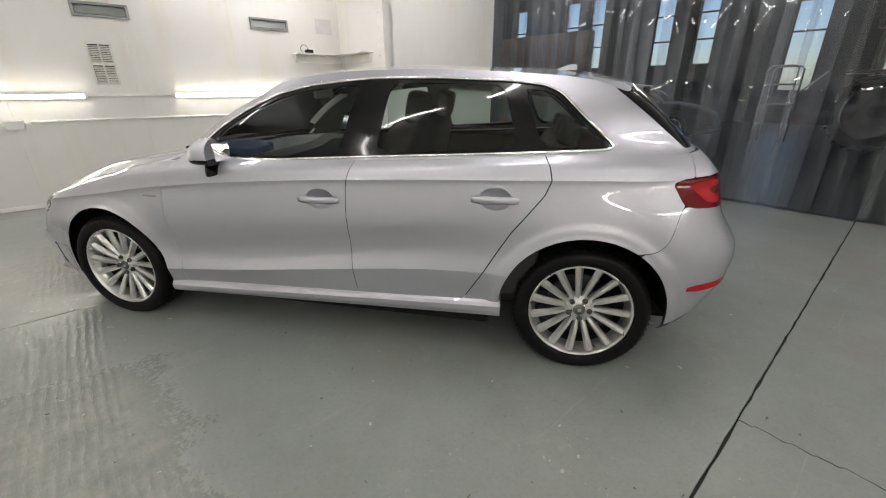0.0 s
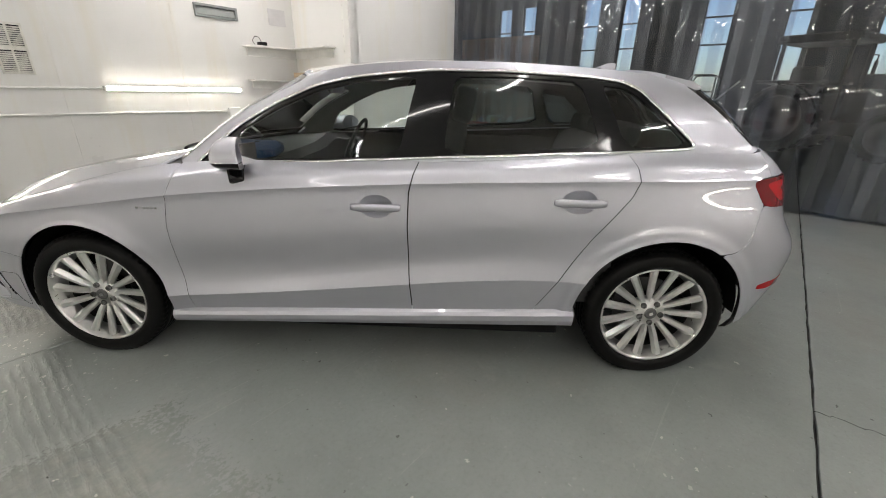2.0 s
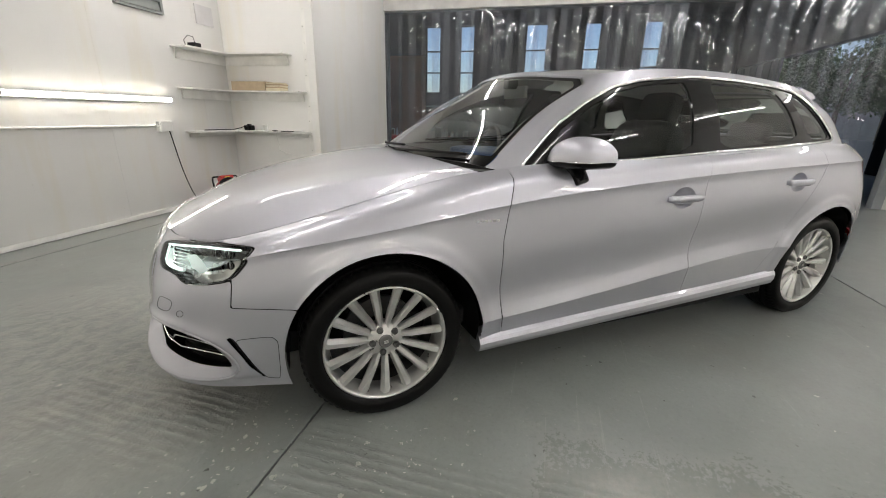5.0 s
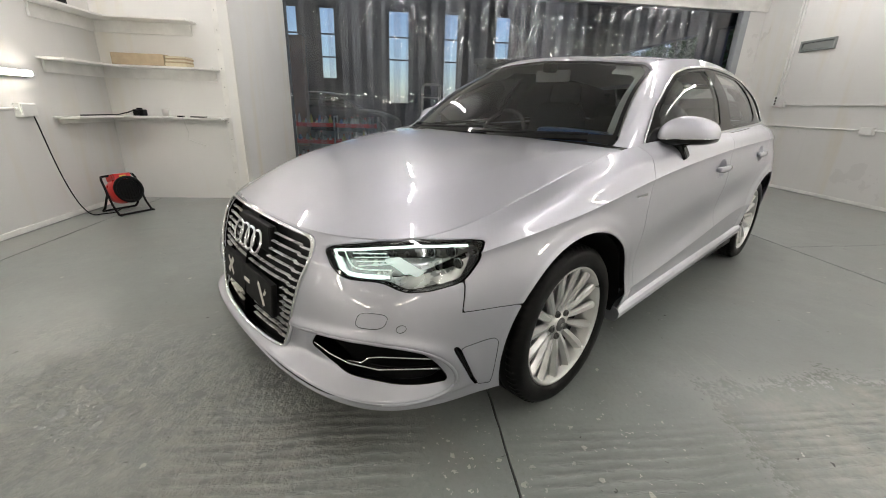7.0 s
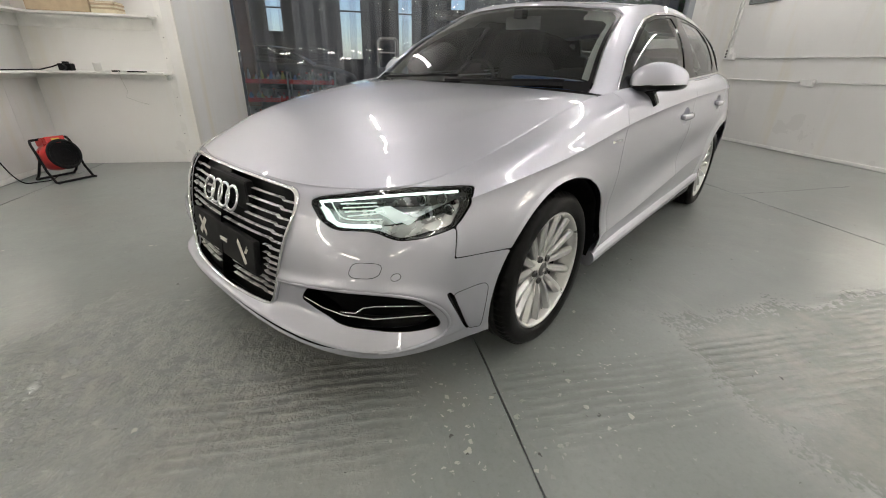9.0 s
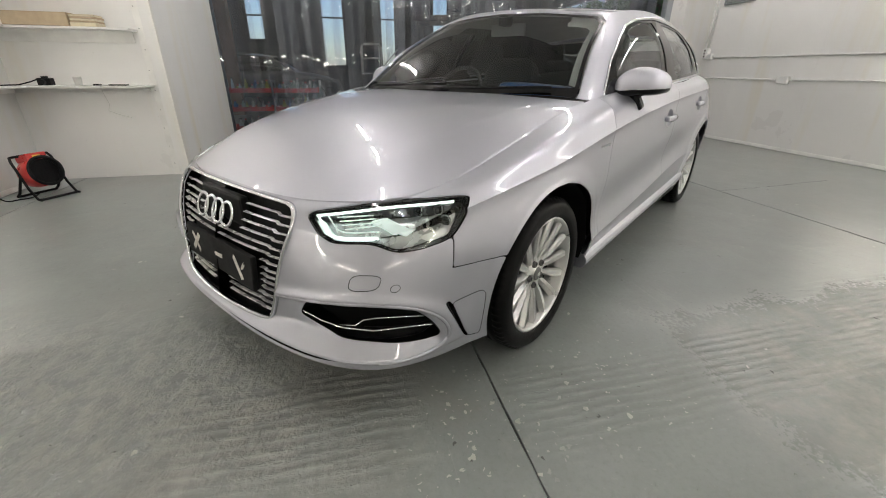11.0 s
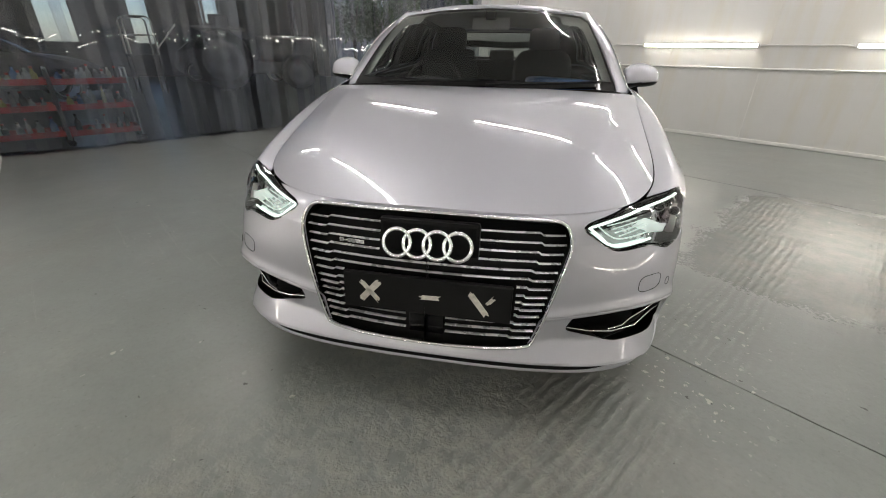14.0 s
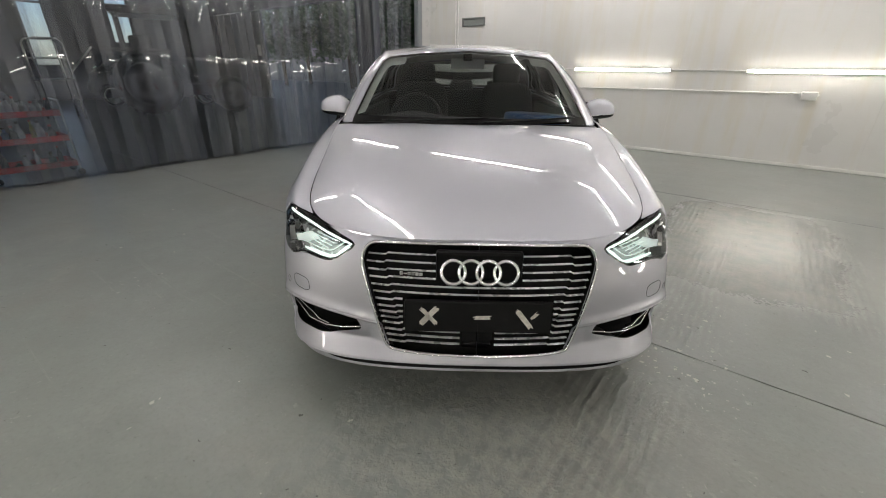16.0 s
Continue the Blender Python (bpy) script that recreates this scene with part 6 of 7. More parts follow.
for k in range(4):
    room_obj("sheaf", boxed(2.67 + 0.004 * (k % 2), 2.84 + 0.004 * (k % 3), 2.22 + 0.005 * (k % 2), 2.41, SH2 + 0.031 + k * 0.016, SH2 + 0.045 + k * 0.016, bevel=0.002), PAPER if k % 2 else CARD, parent=stack)


def lump(name, label, category, u, n, z, su, sn, sz, mat):
    return room_obj(name, moved(cushion(su, sn, sz, 1.0, 8), Matrix.Translation((u, n, z + sz))), mat, label, category, smooth=True)


cam_body = room_obj("compact_camera", boxed(2.72, 2.80, 2.74, 2.84, SH3 + 0.001, SH3 + 0.062, bevel=0.008), BLACK, "small black camera with a strap on the shelf", "camera")
room_obj("lens_barrel", rod(bmesh.new(), (2.72, 2.79, SH3 + 0.03), (2.685, 2.79, SH3 + 0.03), 0.024, 16), BLACK, parent=cam_body)
room_obj("finder", boxed(2.74, 2.78, 2.77, 2.81, SH3 + 0.062, SH3 + 0.078, bevel=0.004), BLACK, parent=cam_body)
room_obj("strap", tube_along(bmesh.new(), [(2.75, 2.85, SH3 + 0.05), (2.74, 2.90, SH3 + 0.03), (2.66, 2.95, SH3 + 0.008), (2.60, 2.99, SH3 + 0.008), (2.50, 3.00, SH3 + 0.008), (2.38, 3.01, SH3 + 0.008), (2.28, 3.04, SH3 + 0.008)], 0.006, 6), BLACK, parent=cam_body, smooth=True)
cup = room_obj("cup", lathe(bmesh.new(), [(0.026, 0.0), (0.032, 0.07), (0.034, 0.075), (0.031, 0.075), (0.024, 0.004)], 24, axis_m=Matrix.Translation((2.72, 2.52, SH3 + 0.001))), WHITE, "small white cup on the shelf", "cup", smooth=True)
room_obj("phone", boxed(2.66, 2.73, 2.12, 2.26, SH3 + 0.001, SH3 + 0.012, bevel=0.003), GLOSS_BLACK, "black phone lying on the shelf", "phone")
room_obj("charger", boxed(2.67, 2.70, 2.33, 2.39, SH3 + 0.001, SH3 + 0.014, bevel=0.003), BLACK, "small black charger on the shelf", "charger")
pipe("charger_cable", [(2.69, 2.34, SH3 + 0.008), (2.665, 2.33, SH3 + 0.006), (2.655, 2.32, SH3 - 0.06), (2.665, 2.30, SH3 - 0.16), (2.66, 2.32, SH3 - 0.22), (2.70, 2.25, SH3 - 0.26), (2.74, 2.18, SH3 - 0.29)], 0.003, "thin white cable hanging from the shelf", CABLE_W)
router = room_obj("router", boxed(2.24, 2.34, 2.96, 3.06, SH1 + 0.001, SH1 + 0.05, bevel=0.01), BLACK, "small black device on the top shelf", "device")
room_obj("cord", tube_along(bmesh.new(), [(2.26, 2.97, SH1 + 0.05), (2.22, 2.95, SH1 + 0.10), (2.18, 2.98, SH1 + 0.11), (2.16, 3.02, SH1 + 0.06), (2.20, 3.04, SH1 + 0.012)], 0.004, 6), BLACK, parent=router, smooth=True)

# red fan heater on its tube stand, and its cord
H = Matrix.Translation((2.24, 2.79, 0)) @ Matrix.Rotation(radians(238), 4, "Z") @ Matrix.Scale(0.97, 4)   # local x: the way it blows


def h_part(name, bm, mat, parent=None, label="", smooth=False):
    bmesh.ops.transform(bm, matrix=H, verts=bm.verts)
    return room_obj(name, bm, mat, parent=parent, label=label, smooth=smooth)


tilt = Matrix.Translation((0, 0, 0.215)) @ Matrix.Rotation(radians(-14), 4, "Y")
drum = lathe(bmesh.new(), [(0.0, -0.13), (0.09, -0.13), (0.118, -0.11), (0.125, -0.08), (0.125, 0.10), (0.120, 0.105), (0.116, 0.10), (0.116, -0.07), (0.0, -0.07)], 40, closed=False, axis_m=tilt @ Matrix.Rotation(radians(90), 4, "Y"))
heater = h_part("fan_heater", drum, RED_PAINT, None, "", True)
tagged(heater, "red drum fan heater with black grille on a tube stand", "heater")
h_part("front_ring", moved(ring_mesh(0.120, 0.014, 40, 8), tilt @ Matrix.Translation((0.10, 0, 0))), BLACK, heater, "black front ring", True)
for k in range(9):
    y = -0.10 + 0.025 * k
    half = math.sqrt(max(0.0, 0.118**2 - y * y))
    h_part("grille_bar", moved(rod(bmesh.new(), (0.108, y, -half), (0.108, y, half), 0.003, 6), tilt), BLACK, heater)
for r in (0.045, 0.085):
    h_part("grille_ring", moved(ring_mesh(r, 0.003, 30, 6), tilt @ Matrix.Translation((0.110, 0, 0))), BLACK, heater, "", True)
h_part("inner_drum", moved(lathe(bmesh.new(), [(0.0, 0.060), (0.112, 0.060), (0.114, 0.098)], 36, closed=False, axis_m=Matrix.Rotation(radians(90), 4, "Y")), tilt), BLACK, heater, "black inner drum")
h_part("control_box", moved(boxed(-0.10, 0.07, -0.075, 0.075, 0.105, 0.165, bevel=0.01), tilt), RED_PAINT, heater, "red control box")
h_part("warning_label", moved(boxed(0.0705, 0.072, -0.03, 0.03, 0.125, 0.145), tilt), mottled("yellow_sticker", (0.65, 0.45, 0.03), 0.5), heater, "small yellow sticker")
for s in (-1, 1):
    y = s * 0.150
    h_part("stand_tube", tube_along(bmesh.new(), [(0.17, y, 0.012), (0.13, y, 0.012), (0.05, y, 0.10), (0.0, y, 0.215), (-0.05, y, 0.33), (-0.07, y * 0.92, 0.36)], 0.0105, 8), BLACK, heater, "black tube stand", True)
    h_part("stand_tube", tube_along(bmesh.new(), [(0.0, y, 0.20), (-0.10, y, 0.05), (-0.15, y, 0.012)], 0.0105, 8), BLACK, heater, "", True)
h_part("handle_bar", tube_along(bmesh.new(), [(-0.07, -0.14, 0.36), (-0.075, 0, 0.365), (-0.07, 0.14, 0.36)], 0.0105, 8), BLACK, heater, "black carrying bar", True)
for x in (0.15, -0.15):
    h_part("foot_bar", rod(bmesh.new(), (x, -0.15, 0.0115), (x, 0.15, 0.0115), 0.0105, 8), BLACK, heater)
cord = [(1.84, N_LEFT - 0.05, 0.90), (1.86, N_LEFT - 0.06, 0.75), (1.90, N_LEFT - 0.08, 0.45), (1.98, N_LEFT - 0.10, 0.16), (2.05, N_LEFT - 0.14, 0.02), (2.10, N_LEFT - 0.20, 0.008), (2.16, N_LEFT - 0.27, 0.008), (2.22, N_LEFT - 0.30, 0.03)]
pipe("heater_cord", [tuple(v) for v in natural_spline(range(len(cord)), cord, np.linspace(0, len(cord) - 1, 40))], 0.005, "black power cord from the wall box to the heater", BLACK)

# ---- strip curtain ----
def curtain_strip(n0, width, seed):
    """One hanging clear strip, gently rolled at its edges and rippled down its length."""
    rng = random.Random(seed)
    bm = bmesh.new()
    k, m = 9, 40
    lean, roll, ph = rng.uniform(-0.008, 0.008), rng.uniform(0.006, 0.019) * rng.choice((-1, 1)), rng.uniform(0, 6)
    z0 = rng.uniform(0.012, 0.05)
    grid = []
    for j in range(m + 1):
        z = z0 + (2.76 - z0) * j / m
        row = []
        for i in range(k + 1):
            t = i / k * 2 - 1
            u = roll * (1 - t * t) + 0.006 * math.sin(2.1 * z + ph) * (1 - j / m) + 0.0022 * math.sin(5 * z + ph * 2 + t) + lean * (1 - z / 2.76) + 0.011 * math.exp(-((z - 2.42) / 0.36) ** 2) * math.sin(3.5 * t + ph + 7 * z)
            row.append(bm.verts.new((u, n0 + width * (t + 1) / 2 + 0.008 * math.sin(1.7 * z + ph), z)))
        grid.append(row)
    for p, q in zip(grid, grid[1:]):
        for i in range(k):
            bm.faces.new((p[i], q[i], q[i + 1], p[i + 1]))
    return bm


curtain = room_obj("strip_curtain", boxed(U_FRONT - 0.015, U_FRONT + 0.045, -5.42, N_PART, 2.755, 2.80, bevel=0.003), GREY_VENT, "clear plastic strip curtain hanging from a rail", "curtain")
k, n = 0, N_PART - 0.30
while n > -5.50:
    bm = curtain_strip(n, 0.30, k)
    bmesh.ops.translate(bm, vec=(U_FRONT + (0.012 if k % 2 else -0.012), 0, 0), verts=bm.verts)
    room_obj("strip", bm, PVC, parent=curtain, smooth=True)
    n -= random.Random(k).uniform(0.17, 0.235)
    k += 1
room_obj("door_post", boxed(U_FRONT - 0.04, U_FRONT + 0.08, N_RIGHT + 0.30, N_RIGHT + 0.42, 0, 2.95, bevel=0.006), mottled("grey_post_paint", (0.30, 0.32, 0.34), 0.5), "grey steel post at the curtain's end", "post", "structure")
room_obj("wall_jamb", boxed(U_FRONT - 0.02, U_FRONT + 0.08, N_RIGHT, N_RIGHT + 0.30, 0, 2.95, bevel=0.004), WALL, "white jamb between curtain and wall", "wall", "structure")

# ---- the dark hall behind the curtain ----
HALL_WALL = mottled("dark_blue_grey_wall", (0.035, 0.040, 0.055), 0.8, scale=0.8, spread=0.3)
BRICK = mottled("brown_brickwork", (0.30, 0.165, 0.115), 0.85, scale=3, spread=0.3)
STEEL = mottled("dark_steel", (0.05, 0.055, 0.065), 0.5, 0.4)
HALL_U, HALL_N0, HALL_N1, HALL_Z = 20.0, -8.5, 15.0, 6.2
WINDOWS = [(13.6, 12.8), (10.3, 9.5), (8.86, 8.1), (5.66, 4.85), (3.88, 3.12), (0.65, -0.40), (-2.05, -2.80), (-4.60, -5.40)]
Z0, Z1 = 1.15, 5.35
SILLS = [2.2, 2.2, 2.2, 2.2, 2.2, 1.15, 1.15, 2.0]
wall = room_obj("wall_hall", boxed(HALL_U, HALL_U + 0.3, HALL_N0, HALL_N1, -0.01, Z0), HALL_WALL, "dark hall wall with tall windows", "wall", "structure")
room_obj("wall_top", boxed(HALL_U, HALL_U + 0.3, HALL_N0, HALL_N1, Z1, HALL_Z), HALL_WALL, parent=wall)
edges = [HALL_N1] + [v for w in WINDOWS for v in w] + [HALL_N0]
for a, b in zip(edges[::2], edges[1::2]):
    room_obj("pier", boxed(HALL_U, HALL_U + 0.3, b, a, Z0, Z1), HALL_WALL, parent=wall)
for i, (a, b) in enumerate(WINDOWS):
    sill = SILLS[i]
    if sill > Z0:
        room_obj("pier", boxed(HALL_U, HALL_U + 0.3, b, a, Z0, sill), HALL_WALL, parent=wall)
    w = room_obj("window_%d" % (i + 1), boxed(HALL_U + 0.12, HALL_U + 0.13, b, a, sill, Z1), sheet("hall_glass", (0.9, 0.93, 0.96), 0.02) if i == 0 else bpy.data.materials["hall_glass"], "tall steel-framed hall window", "window", "structure")
    for z in (sill + 0.03, 3.2, 4.2, Z1 - 0.03):
        room_obj("glazing_bar", boxed(HALL_U + 0.08, HALL_U + 0.17, b, a, z - 0.03, z + 0.03), STEEL, parent=w)
    for n in (a - 0.03, b + 0.03):
        room_obj("window_frame", boxed(HALL_U + 0.08, HALL_U + 0.17, n - 0.03, n + 0.03, sill, Z1), STEEL, parent=w)
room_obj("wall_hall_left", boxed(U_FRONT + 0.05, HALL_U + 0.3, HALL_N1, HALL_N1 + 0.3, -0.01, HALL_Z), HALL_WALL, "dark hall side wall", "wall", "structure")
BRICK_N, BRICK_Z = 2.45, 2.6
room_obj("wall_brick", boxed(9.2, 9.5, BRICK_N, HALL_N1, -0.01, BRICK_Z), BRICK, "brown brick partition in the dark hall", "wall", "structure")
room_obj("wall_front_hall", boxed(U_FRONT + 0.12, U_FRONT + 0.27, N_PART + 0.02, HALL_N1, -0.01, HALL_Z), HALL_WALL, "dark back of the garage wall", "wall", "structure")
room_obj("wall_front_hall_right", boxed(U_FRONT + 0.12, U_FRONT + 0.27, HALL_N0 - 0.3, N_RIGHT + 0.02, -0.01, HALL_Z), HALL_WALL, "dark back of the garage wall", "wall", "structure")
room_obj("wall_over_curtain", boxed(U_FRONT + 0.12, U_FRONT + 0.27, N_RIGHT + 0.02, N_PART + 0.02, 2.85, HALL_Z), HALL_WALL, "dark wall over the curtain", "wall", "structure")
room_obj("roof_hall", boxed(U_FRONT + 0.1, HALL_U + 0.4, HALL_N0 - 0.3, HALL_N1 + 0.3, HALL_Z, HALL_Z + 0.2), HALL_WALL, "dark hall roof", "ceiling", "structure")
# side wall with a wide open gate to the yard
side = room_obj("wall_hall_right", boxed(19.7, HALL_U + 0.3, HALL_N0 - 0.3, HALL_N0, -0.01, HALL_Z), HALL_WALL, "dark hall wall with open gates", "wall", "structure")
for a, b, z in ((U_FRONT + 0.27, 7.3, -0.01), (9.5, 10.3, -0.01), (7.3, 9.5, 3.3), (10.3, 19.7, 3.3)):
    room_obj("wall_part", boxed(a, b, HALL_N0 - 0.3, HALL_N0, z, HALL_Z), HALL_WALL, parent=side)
for u in (8.0, 11.0, 14.0, 17.0):
    room_obj("roof_beam", boxed(u, u + 0.25, HALL_N0, HALL_N1, 5.6, 6.19), STEEL, "dark steel roof beam", "beam", "structure")


# yard trees outside the gate
LEAF = mottled("tree_leaves", (0.05, 0.10, 0.028), 0.6, scale=2, spread=0.5)
BARK = mottled("tree_bark", (0.09, 0.07, 0.05), 0.9, scale=8)


def tree(u, n, high, seed):
    rng = random.Random(seed)
    t = room_obj("tree", tube_along(bmesh.new(), [(u, n, -0.05), (u + 0.1, n, high * 0.3), (u, n + 0.15, high * 0.6), (u + 0.1, n, high * 0.85)], 0.13, 8), BARK, "leafy green tree in the yard outside the gate", "tree", group="yard trees")
    for k in range(6):
        a = rng.uniform(0, 6.28)
        z = high * rng.uniform(0.3, 0.6)
        room_obj("limb", tube_along(bmesh.new(), [(u, n, z), (u + math.cos(a) * 0.8, n + math.sin(a) * 0.8, z + 0.7), (u + math.cos(a) * 1.5, n + math.sin(a) * 1.5, z + 1.6)], 0.05, 6), BARK, parent=t)
    verts, faces = [], []
    for _ in range(5200):
        a, b, r = rng.uniform(0, 6.283), rng.uniform(-1, 1), rng.uniform(0.35, 1) ** 0.5
        lob = 1 + 0.3 * math.sin(3 * a + seed) * math.cos(2 * b)
        c = Vector((u + math.cos(a) * r * 2.1 * lob, n + math.sin(a) * r * 2.1 * lob, high * 0.62 + b * r * high * 0.36))
        d1 = Vector((rng.uniform(-1, 1), rng.uniform(-1, 1), rng.uniform(-1, 1))).normalized() * 0.13
        d2 = d1.cross(Vector((rng.uniform(-1, 1), rng.uniform(-1, 1), 1))).normalized() * 0.06
        o = len(verts)
        verts += [c - d1, c + d2, c + d1, c - d2]
        faces.append((o, o + 1, o + 2, o + 3))
    crown = mesh_of("crown", verts, faces)
    crown.materials.append(LEAF)
    o = new("crown", crown)
    o.parent = t
    tagged(o, "green leaves", kind="stuff")
    return t


for i, (u, n, h) in enumerate(((12.5, -15.5, 5.5), (8.6, -17.0, 6.0), (16.0, -18.0, 6.5), (20.5, -17.0, 5.5), (14.2, -20.0, 7.0), (10.4, -19.5, 6.5), (18.3, -20.5, 7.0), (16.6, -14.6, 6.0), (22.5, -19.0, 7.5), (25.5, -21.5, 8.0), (13.4, -17.6, 6.8), (27.0, -16.5, 5.5), (35.0, -17.5, 7.5), (29.0, -20.0, 8.0), (40.0, -18.5, 8.0))):
    tree(u, n, h, i)

# the building across the yard
YARD_WALL = mottled("pale_grey_render", (0.30, 0.31, 0.32), 0.8, scale=1.2, spread=0.2)
room_obj("wall_yard", boxed(-20, 60, -24.4, -24, -0.01, 4.2), YARD_WALL, "pale grey rendered building across the yard", "wall", "structure")

# dark parked cars in the hall
DARK_PAINT = material("dark_car_paint", (0.010, 0.011, 0.015), 0.4, 0.1, Coat_Weight=0.25, Coat_Roughness=0.15)
cut = [g[:, ::3] for g in (HULL, HOUSE, HOOD, ROOF)]
dark_body = skin_mesh("dark_body", [trim(HULL[::2, ::2], -arch[::2, ::2]), trim(cut[2], np.ones(cut[2].shape[:2])), trim(cut[3], np.ones(cut[3].shape[:2])), trim(HOUSE[::2, ::2], np.minimum.reduce([frame_d, -d_back])[::2, ::2])])
dark_body.materials.append(DARK_PAINT)
dark_glass = skin_mesh("dark_glass", [trim(HOUSE[::2, ::2], -frame_d[::2, ::2] - 0.004, -0.004)])
dark_glass.materials.append(GLOSS_BLACK)


def dark_car(u, n, turn):
    root = tagged(new("parked_car"), "dark parked car in the unlit hall", "car", "parked dark cars")
    root.matrix_world = ROOM @ Matrix.Translation((u, n, 0)) @ Matrix.Rotation(radians(turn), 4, "Z")
    for name, me in (("body", dark_body), ("window", dark_glass)):
        o = new(name, me)
        o.parent = root
    for x in (0.003, 2.63):
        for s in (-1, 1):
            for name, me in (("tyre", tyre_me), ("rim", rim_me)):
                o = new(name, me)
                o.parent = root
                o.matrix_local = Matrix.Translation((x, s * 0.76, 0.314)) @ Matrix.Rotation(radians(-90 if s > 0 else 90), 4, "X")
    return root


for u, n, turn in ((11.8, 0.9, 95), (15.2, -5.6, 60), (13.0, 4.4, 90)):
    dark_car(u, n, turn)


# a grey gate leaf standing half across the gateway
gate = room_obj("gate_leaf", boxed(15.7, 19.3, HALL_N0 + 0.02, HALL_N0 + 0.09, 0.02, 3.25, bevel=0.006), mottled("grey_gate_sheet", (0.16, 0.17, 0.18), 0.6, scale=3, spread=0.2), "grey sheet-metal gate leaf standing in the gateway", "gate")
for k in range(7):
    room_obj("gate_rib", boxed(15.8 + 0.55 * k, 15.86 + 0.55 * k, HALL_N0 + 0.09, HALL_N0 + 0.12, 0.04, 3.2, bevel=0.004), GREY_VENT, parent=gate)
room_obj("notice", boxed(15.95, 16.2, HALL_N0 + 0.121, HALL_N0 + 0.126, 1.65, 2.05, bevel=0.002), PLASTIC_W, parent=gate, label="small white notice")

# a dark tractor in the hall
MACHINE = mottled("dark_machine_paint", (0.018, 0.019, 0.022), 0.5, scale=6, spread=0.4)
fat_tyre = lathe(bmesh.new(), [(0.52, -0.17), (0.66, -0.20), (0.74, -0.18), (0.76, -0.10), (0.76, 0.10), (0.74, 0.18), (0.66, 0.20), (0.52, 0.17)], 40, closed=True)
for i in range(26):
    box(fat_tyre, 0.745, 0.785, -0.03, 0.03, -0.19, 0.19, m=Matrix.Rotation(2 * math.pi * i / 26, 4, "Z"))
fat_tyre = finish(fat_tyre, "tyre")
fat_tyre.materials.append(RUBBER)
dish = finish(lathe(bmesh.new(), [(0.0, 0.06), (0.16, 0.06), (0.22, -0.04), (0.48, -0.02), (0.535, 0.12), (0.535, -0.15)], 36, closed=False), "rim", True)
dish.materials.append(DARK_METAL)


def tractor(u, n, turn):
    """A boxy tractor: bonnet, glazed cab on four posts, mudguards, exhaust and large rear wheels."""
    root = tagged(new("tractor"), "dark tractor with a glazed cab in the unlit hall", "tractor")
    root.matrix_world = ROOM @ Matrix.Translation((u, n, 0)) @ Matrix.Rotation(radians(turn), 4, "Z")
    part("bonnet", boxed(-1.9, -0.3, -0.36, 0.36, 0.75, 1.45, bevel=0.08), MACHINE, root)
    part("chassis", boxed(-1.8, 1.0, -0.28, 0.28, 0.45, 0.80, bevel=0.03), MACHINE, root)
    part("cab_base", boxed(-0.3, 1.05, -0.62, 0.62, 0.78, 1.35, bevel=0.05), MACHINE, root)
    part("cab_roof", boxed(-0.42, 1.12, -0.72, 0.72, 2.42, 2.60, bevel=0.05), MACHINE, root)
    for x in (-0.26, 1.0):
        for y in (-0.6, 0.6):
            part("cab_post", boxed(x - 0.035, x + 0.035, y - 0.035, y + 0.035, 1.33, 2.43, bevel=0.01), MACHINE, root)
    part("cab_seat", boxed(0.35, 0.85, -0.25, 0.25, 1.34, 1.95, bevel=0.06), MACHINE, root)
    part("exhaust", rod(bmesh.new(), (-0.55, 0.42, 1.4), (-0.55, 0.42, 2.35), 0.045, 12), MACHINE, root)
    for y in (-0.85, 0.85):
        part("mirror_arm", tube_along(bmesh.new(), [(-0.26, y * 0.7, 2.2), (-0.34, y, 2.2), (-0.34, y, 2.0)], 0.015, 6), MACHINE, root)
        part("wing_mirror", boxed(-0.36, -0.32, y - 0.09, y + 0.09, 1.78, 2.08, bevel=0.015), MACHINE, root)
        part("mudguard", boxed(-0.05, 1.25, min(y * 0.74, y * 1.1), max(y * 0.74, y * 1.1), 1.56, 1.63, bevel=0.02), MACHINE, root)
        for x, z, k in ((0.62, 0.785, 1.0), (-1.35, 0.505, 0.64)):
            for name, me in (("tyre", fat_tyre), ("rim", dish)):
                o = new(name, me)
                o.parent = root
                o.matrix_local = Matrix.Translation((x, y, z)) @ Matrix.Rotation(radians(-90 if y > 0 else 90), 4, "X") @ Matrix.Scale(k, 4)
    return root


tractor(12.6, -3.6, 70)


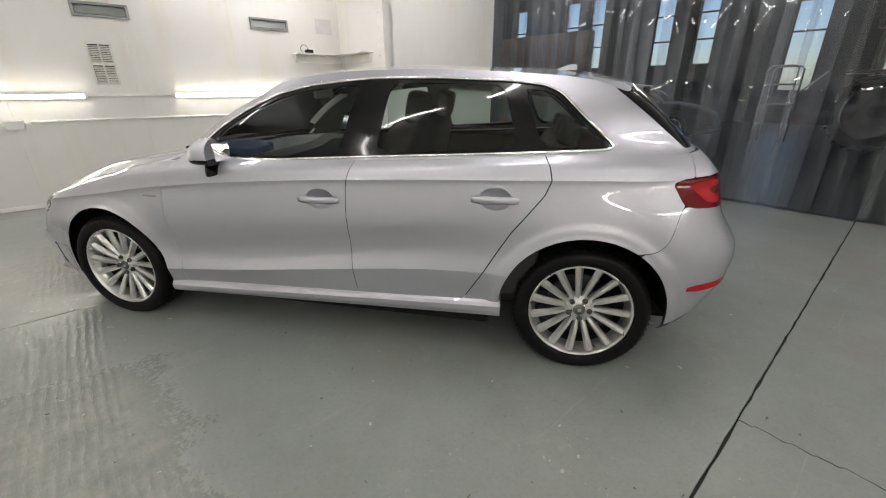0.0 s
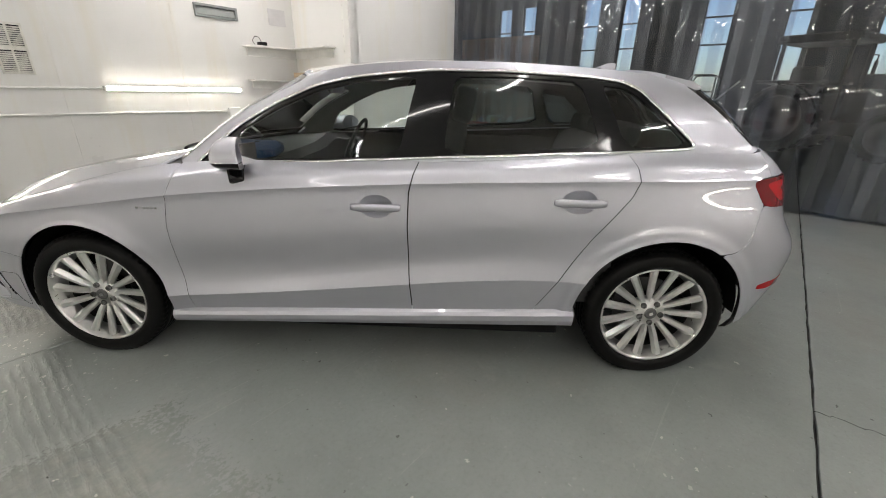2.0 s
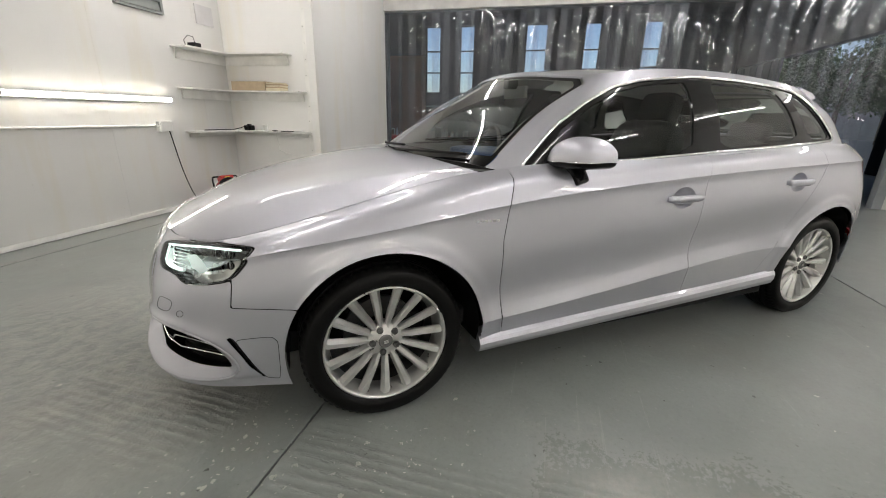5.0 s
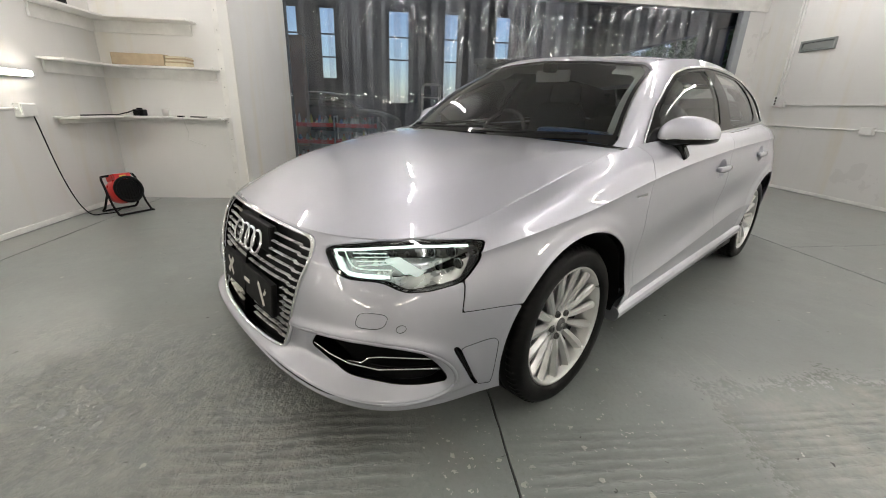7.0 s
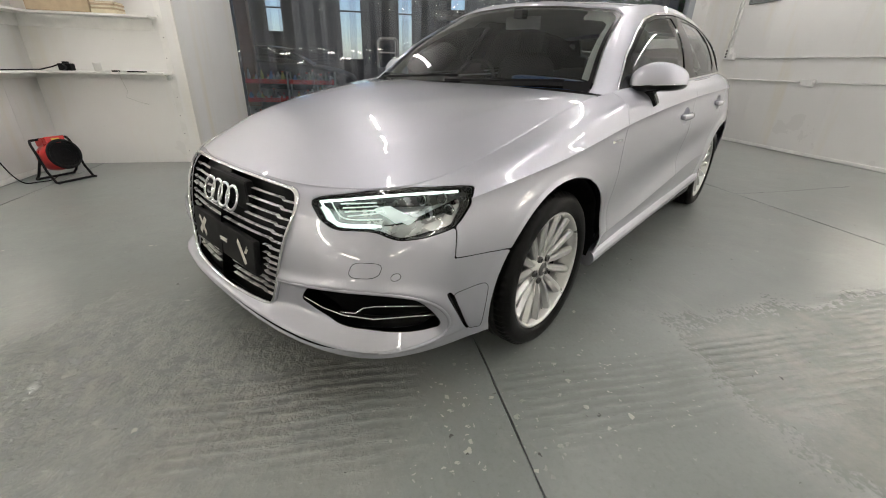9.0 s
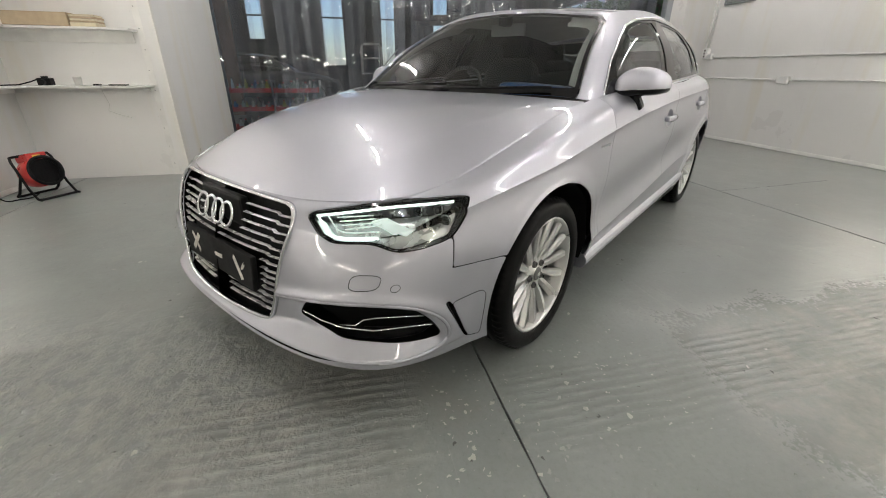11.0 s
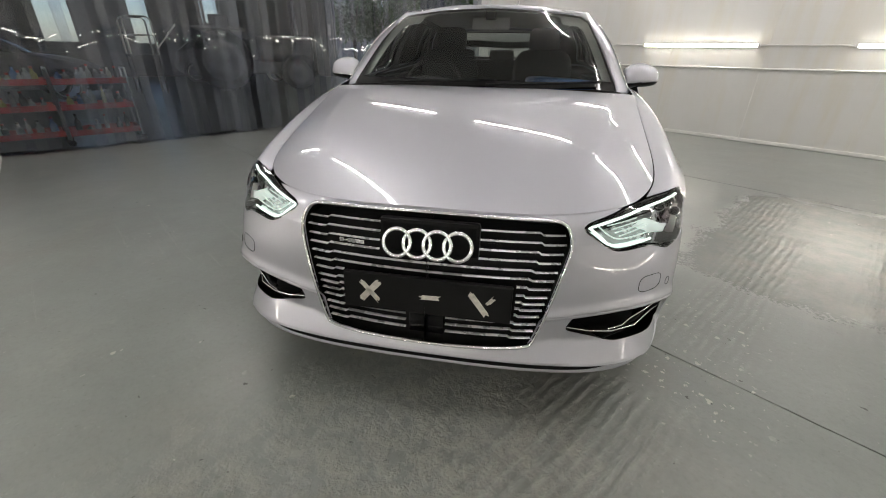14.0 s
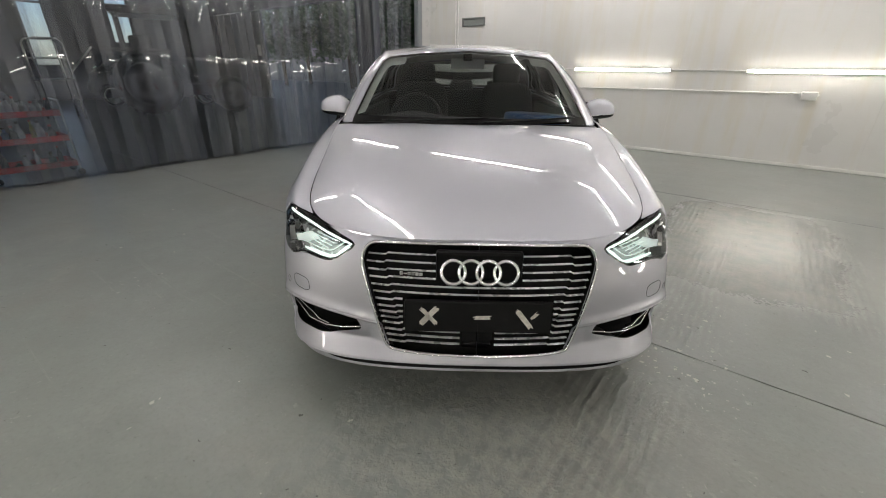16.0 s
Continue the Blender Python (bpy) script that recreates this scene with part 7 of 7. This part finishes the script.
# a pale tube-railed work platform in the hall
def work_platform(u, n):
    t = room_obj("work_platform", boxed(u, u + 0.7, n - 0.65, n, 0.86, 0.92, bevel=0.01), STEEL, "steel work platform with pale tube rails in the hall", "platform")
    for du in (0.03, 0.67):
        for dn in (-0.62, -0.03):
            room_obj("post", rod(bmesh.new(), (u + du, n + dn, 0.0), (u + du, n + dn, 0.87), 0.022, 8), STEEL, parent=t)
    for du in (0.03, 0.67):
        hoop = [(u + du, n - 0.03, 0.90), (u + du, n - 0.03, 1.66), (u + du, n - 0.07, 1.74), (u + du, n - 0.14, 1.77), (u + du, n - 0.55, 1.77), (u + du, n - 0.62, 1.70), (u + du, n - 0.62, 0.90)]
        room_obj("rail", tube_along(bmesh.new(), hoop, 0.02, 8), ALLOY, "pale tube rail", parent=t, smooth=True)
        room_obj("rail", rod(bmesh.new(), (u + du, n - 0.03, 1.36), (u + du, n - 0.62, 1.36), 0.016, 8), ALLOY, parent=t)
    room_obj("rail", rod(bmesh.new(), (u + 0.03, n - 0.62, 1.05), (u + 0.03, n - 1.15, 1.62), 0.018, 8), ALLOY, parent=t)
    return t


work_platform(12.2, -0.62)


# red workshop trolleys with bottles
def trolley(u, n, seed):
    rng = random.Random(seed)
    t = room_obj("trolley", boxed(u, u + 0.40, n, n + 0.70, 0.115, 0.125), RED_PAINT, "red three-tray workshop trolley loaded with bottles", "trolley", group="workshop trolleys")
    for z in (0.125, 0.42, 0.70):
        for a, b, c, d in ((0, 0.40, 0, 0.012), (0, 0.40, 0.688, 0.70), (0, 0.012, 0.012, 0.688), (0.388, 0.40, 0.012, 0.688)):
            room_obj("tray_rim", boxed(u + a, u + b, n + c, n + d, z - 0.01, z + 0.055, bevel=0.003), RED_PAINT, parent=t)
        if z > 0.2:
            room_obj("tray", boxed(u, u + 0.40, n, n + 0.70, z - 0.01, z), RED_PAINT, parent=t)
    for a in (0.012, 0.388):
        for c in (-0.012, 0.712):
            room_obj("post", rod(bmesh.new(), (u + a, n + c, 0.07), (u + a, n + c, 0.86), 0.011, 8), ALLOY, parent=t)
            room_obj("castor", rod(bmesh.new(), (u + a - 0.012, n + c, 0.036), (u + a + 0.012, n + c, 0.036), 0.036, 14), BLACK, parent=t)
    for c in (-0.012, 0.712):
        room_obj("push_bar", rod(bmesh.new(), (u + 0.012, n + c, 0.86), (u + 0.388, n + c, 0.86), 0.011, 8), ALLOY, parent=t)
    cols = [(0.6, 0.6, 0.62), (0.10, 0.2, 0.45), (0.55, 0.5, 0.15), (0.05, 0.05, 0.05), (0.5, 0.52, 0.5)]
    for z, count in ((0.125, 6), (0.42, 7), (0.70, 10)):
        for k in range(count):
            r, h = rng.uniform(0.022, 0.038), rng.uniform(0.08, 0.2)
            m = Matrix.Translation((u + rng.uniform(0.07, 0.33), n + 0.06 + (0.58 * (k + rng.uniform(0.2, 0.8)) / count), z + 0.001))
            key = "bottle_plastic_%d" % rng.randrange(5)
            mat = bpy.data.materials[key] if key in bpy.data.materials else mottled(key, cols[int(key[-1])], 0.4)
            b = room_obj("bottle", lathe(bmesh.new(), [(0, 0), (r, 0), (r, h * 0.65), (r * 0.4, h * 0.8), (r * 0.4, h), (0, h)], 14, closed=False, axis_m=m), mat, "plastic bottle on the trolley", "bottle", group="trolley bottles", smooth=False)
            room_obj("cap", rod(bmesh.new(), m @ Vector((0, 0, h)), m @ Vector((0, 0, h + 0.02)), r * 0.45, 10), BLACK if k % 2 else RED_PAINT, parent=b)
    return t


trolley(5.36, 0.50, 1)
trolley(5.42, 1.24, 2)
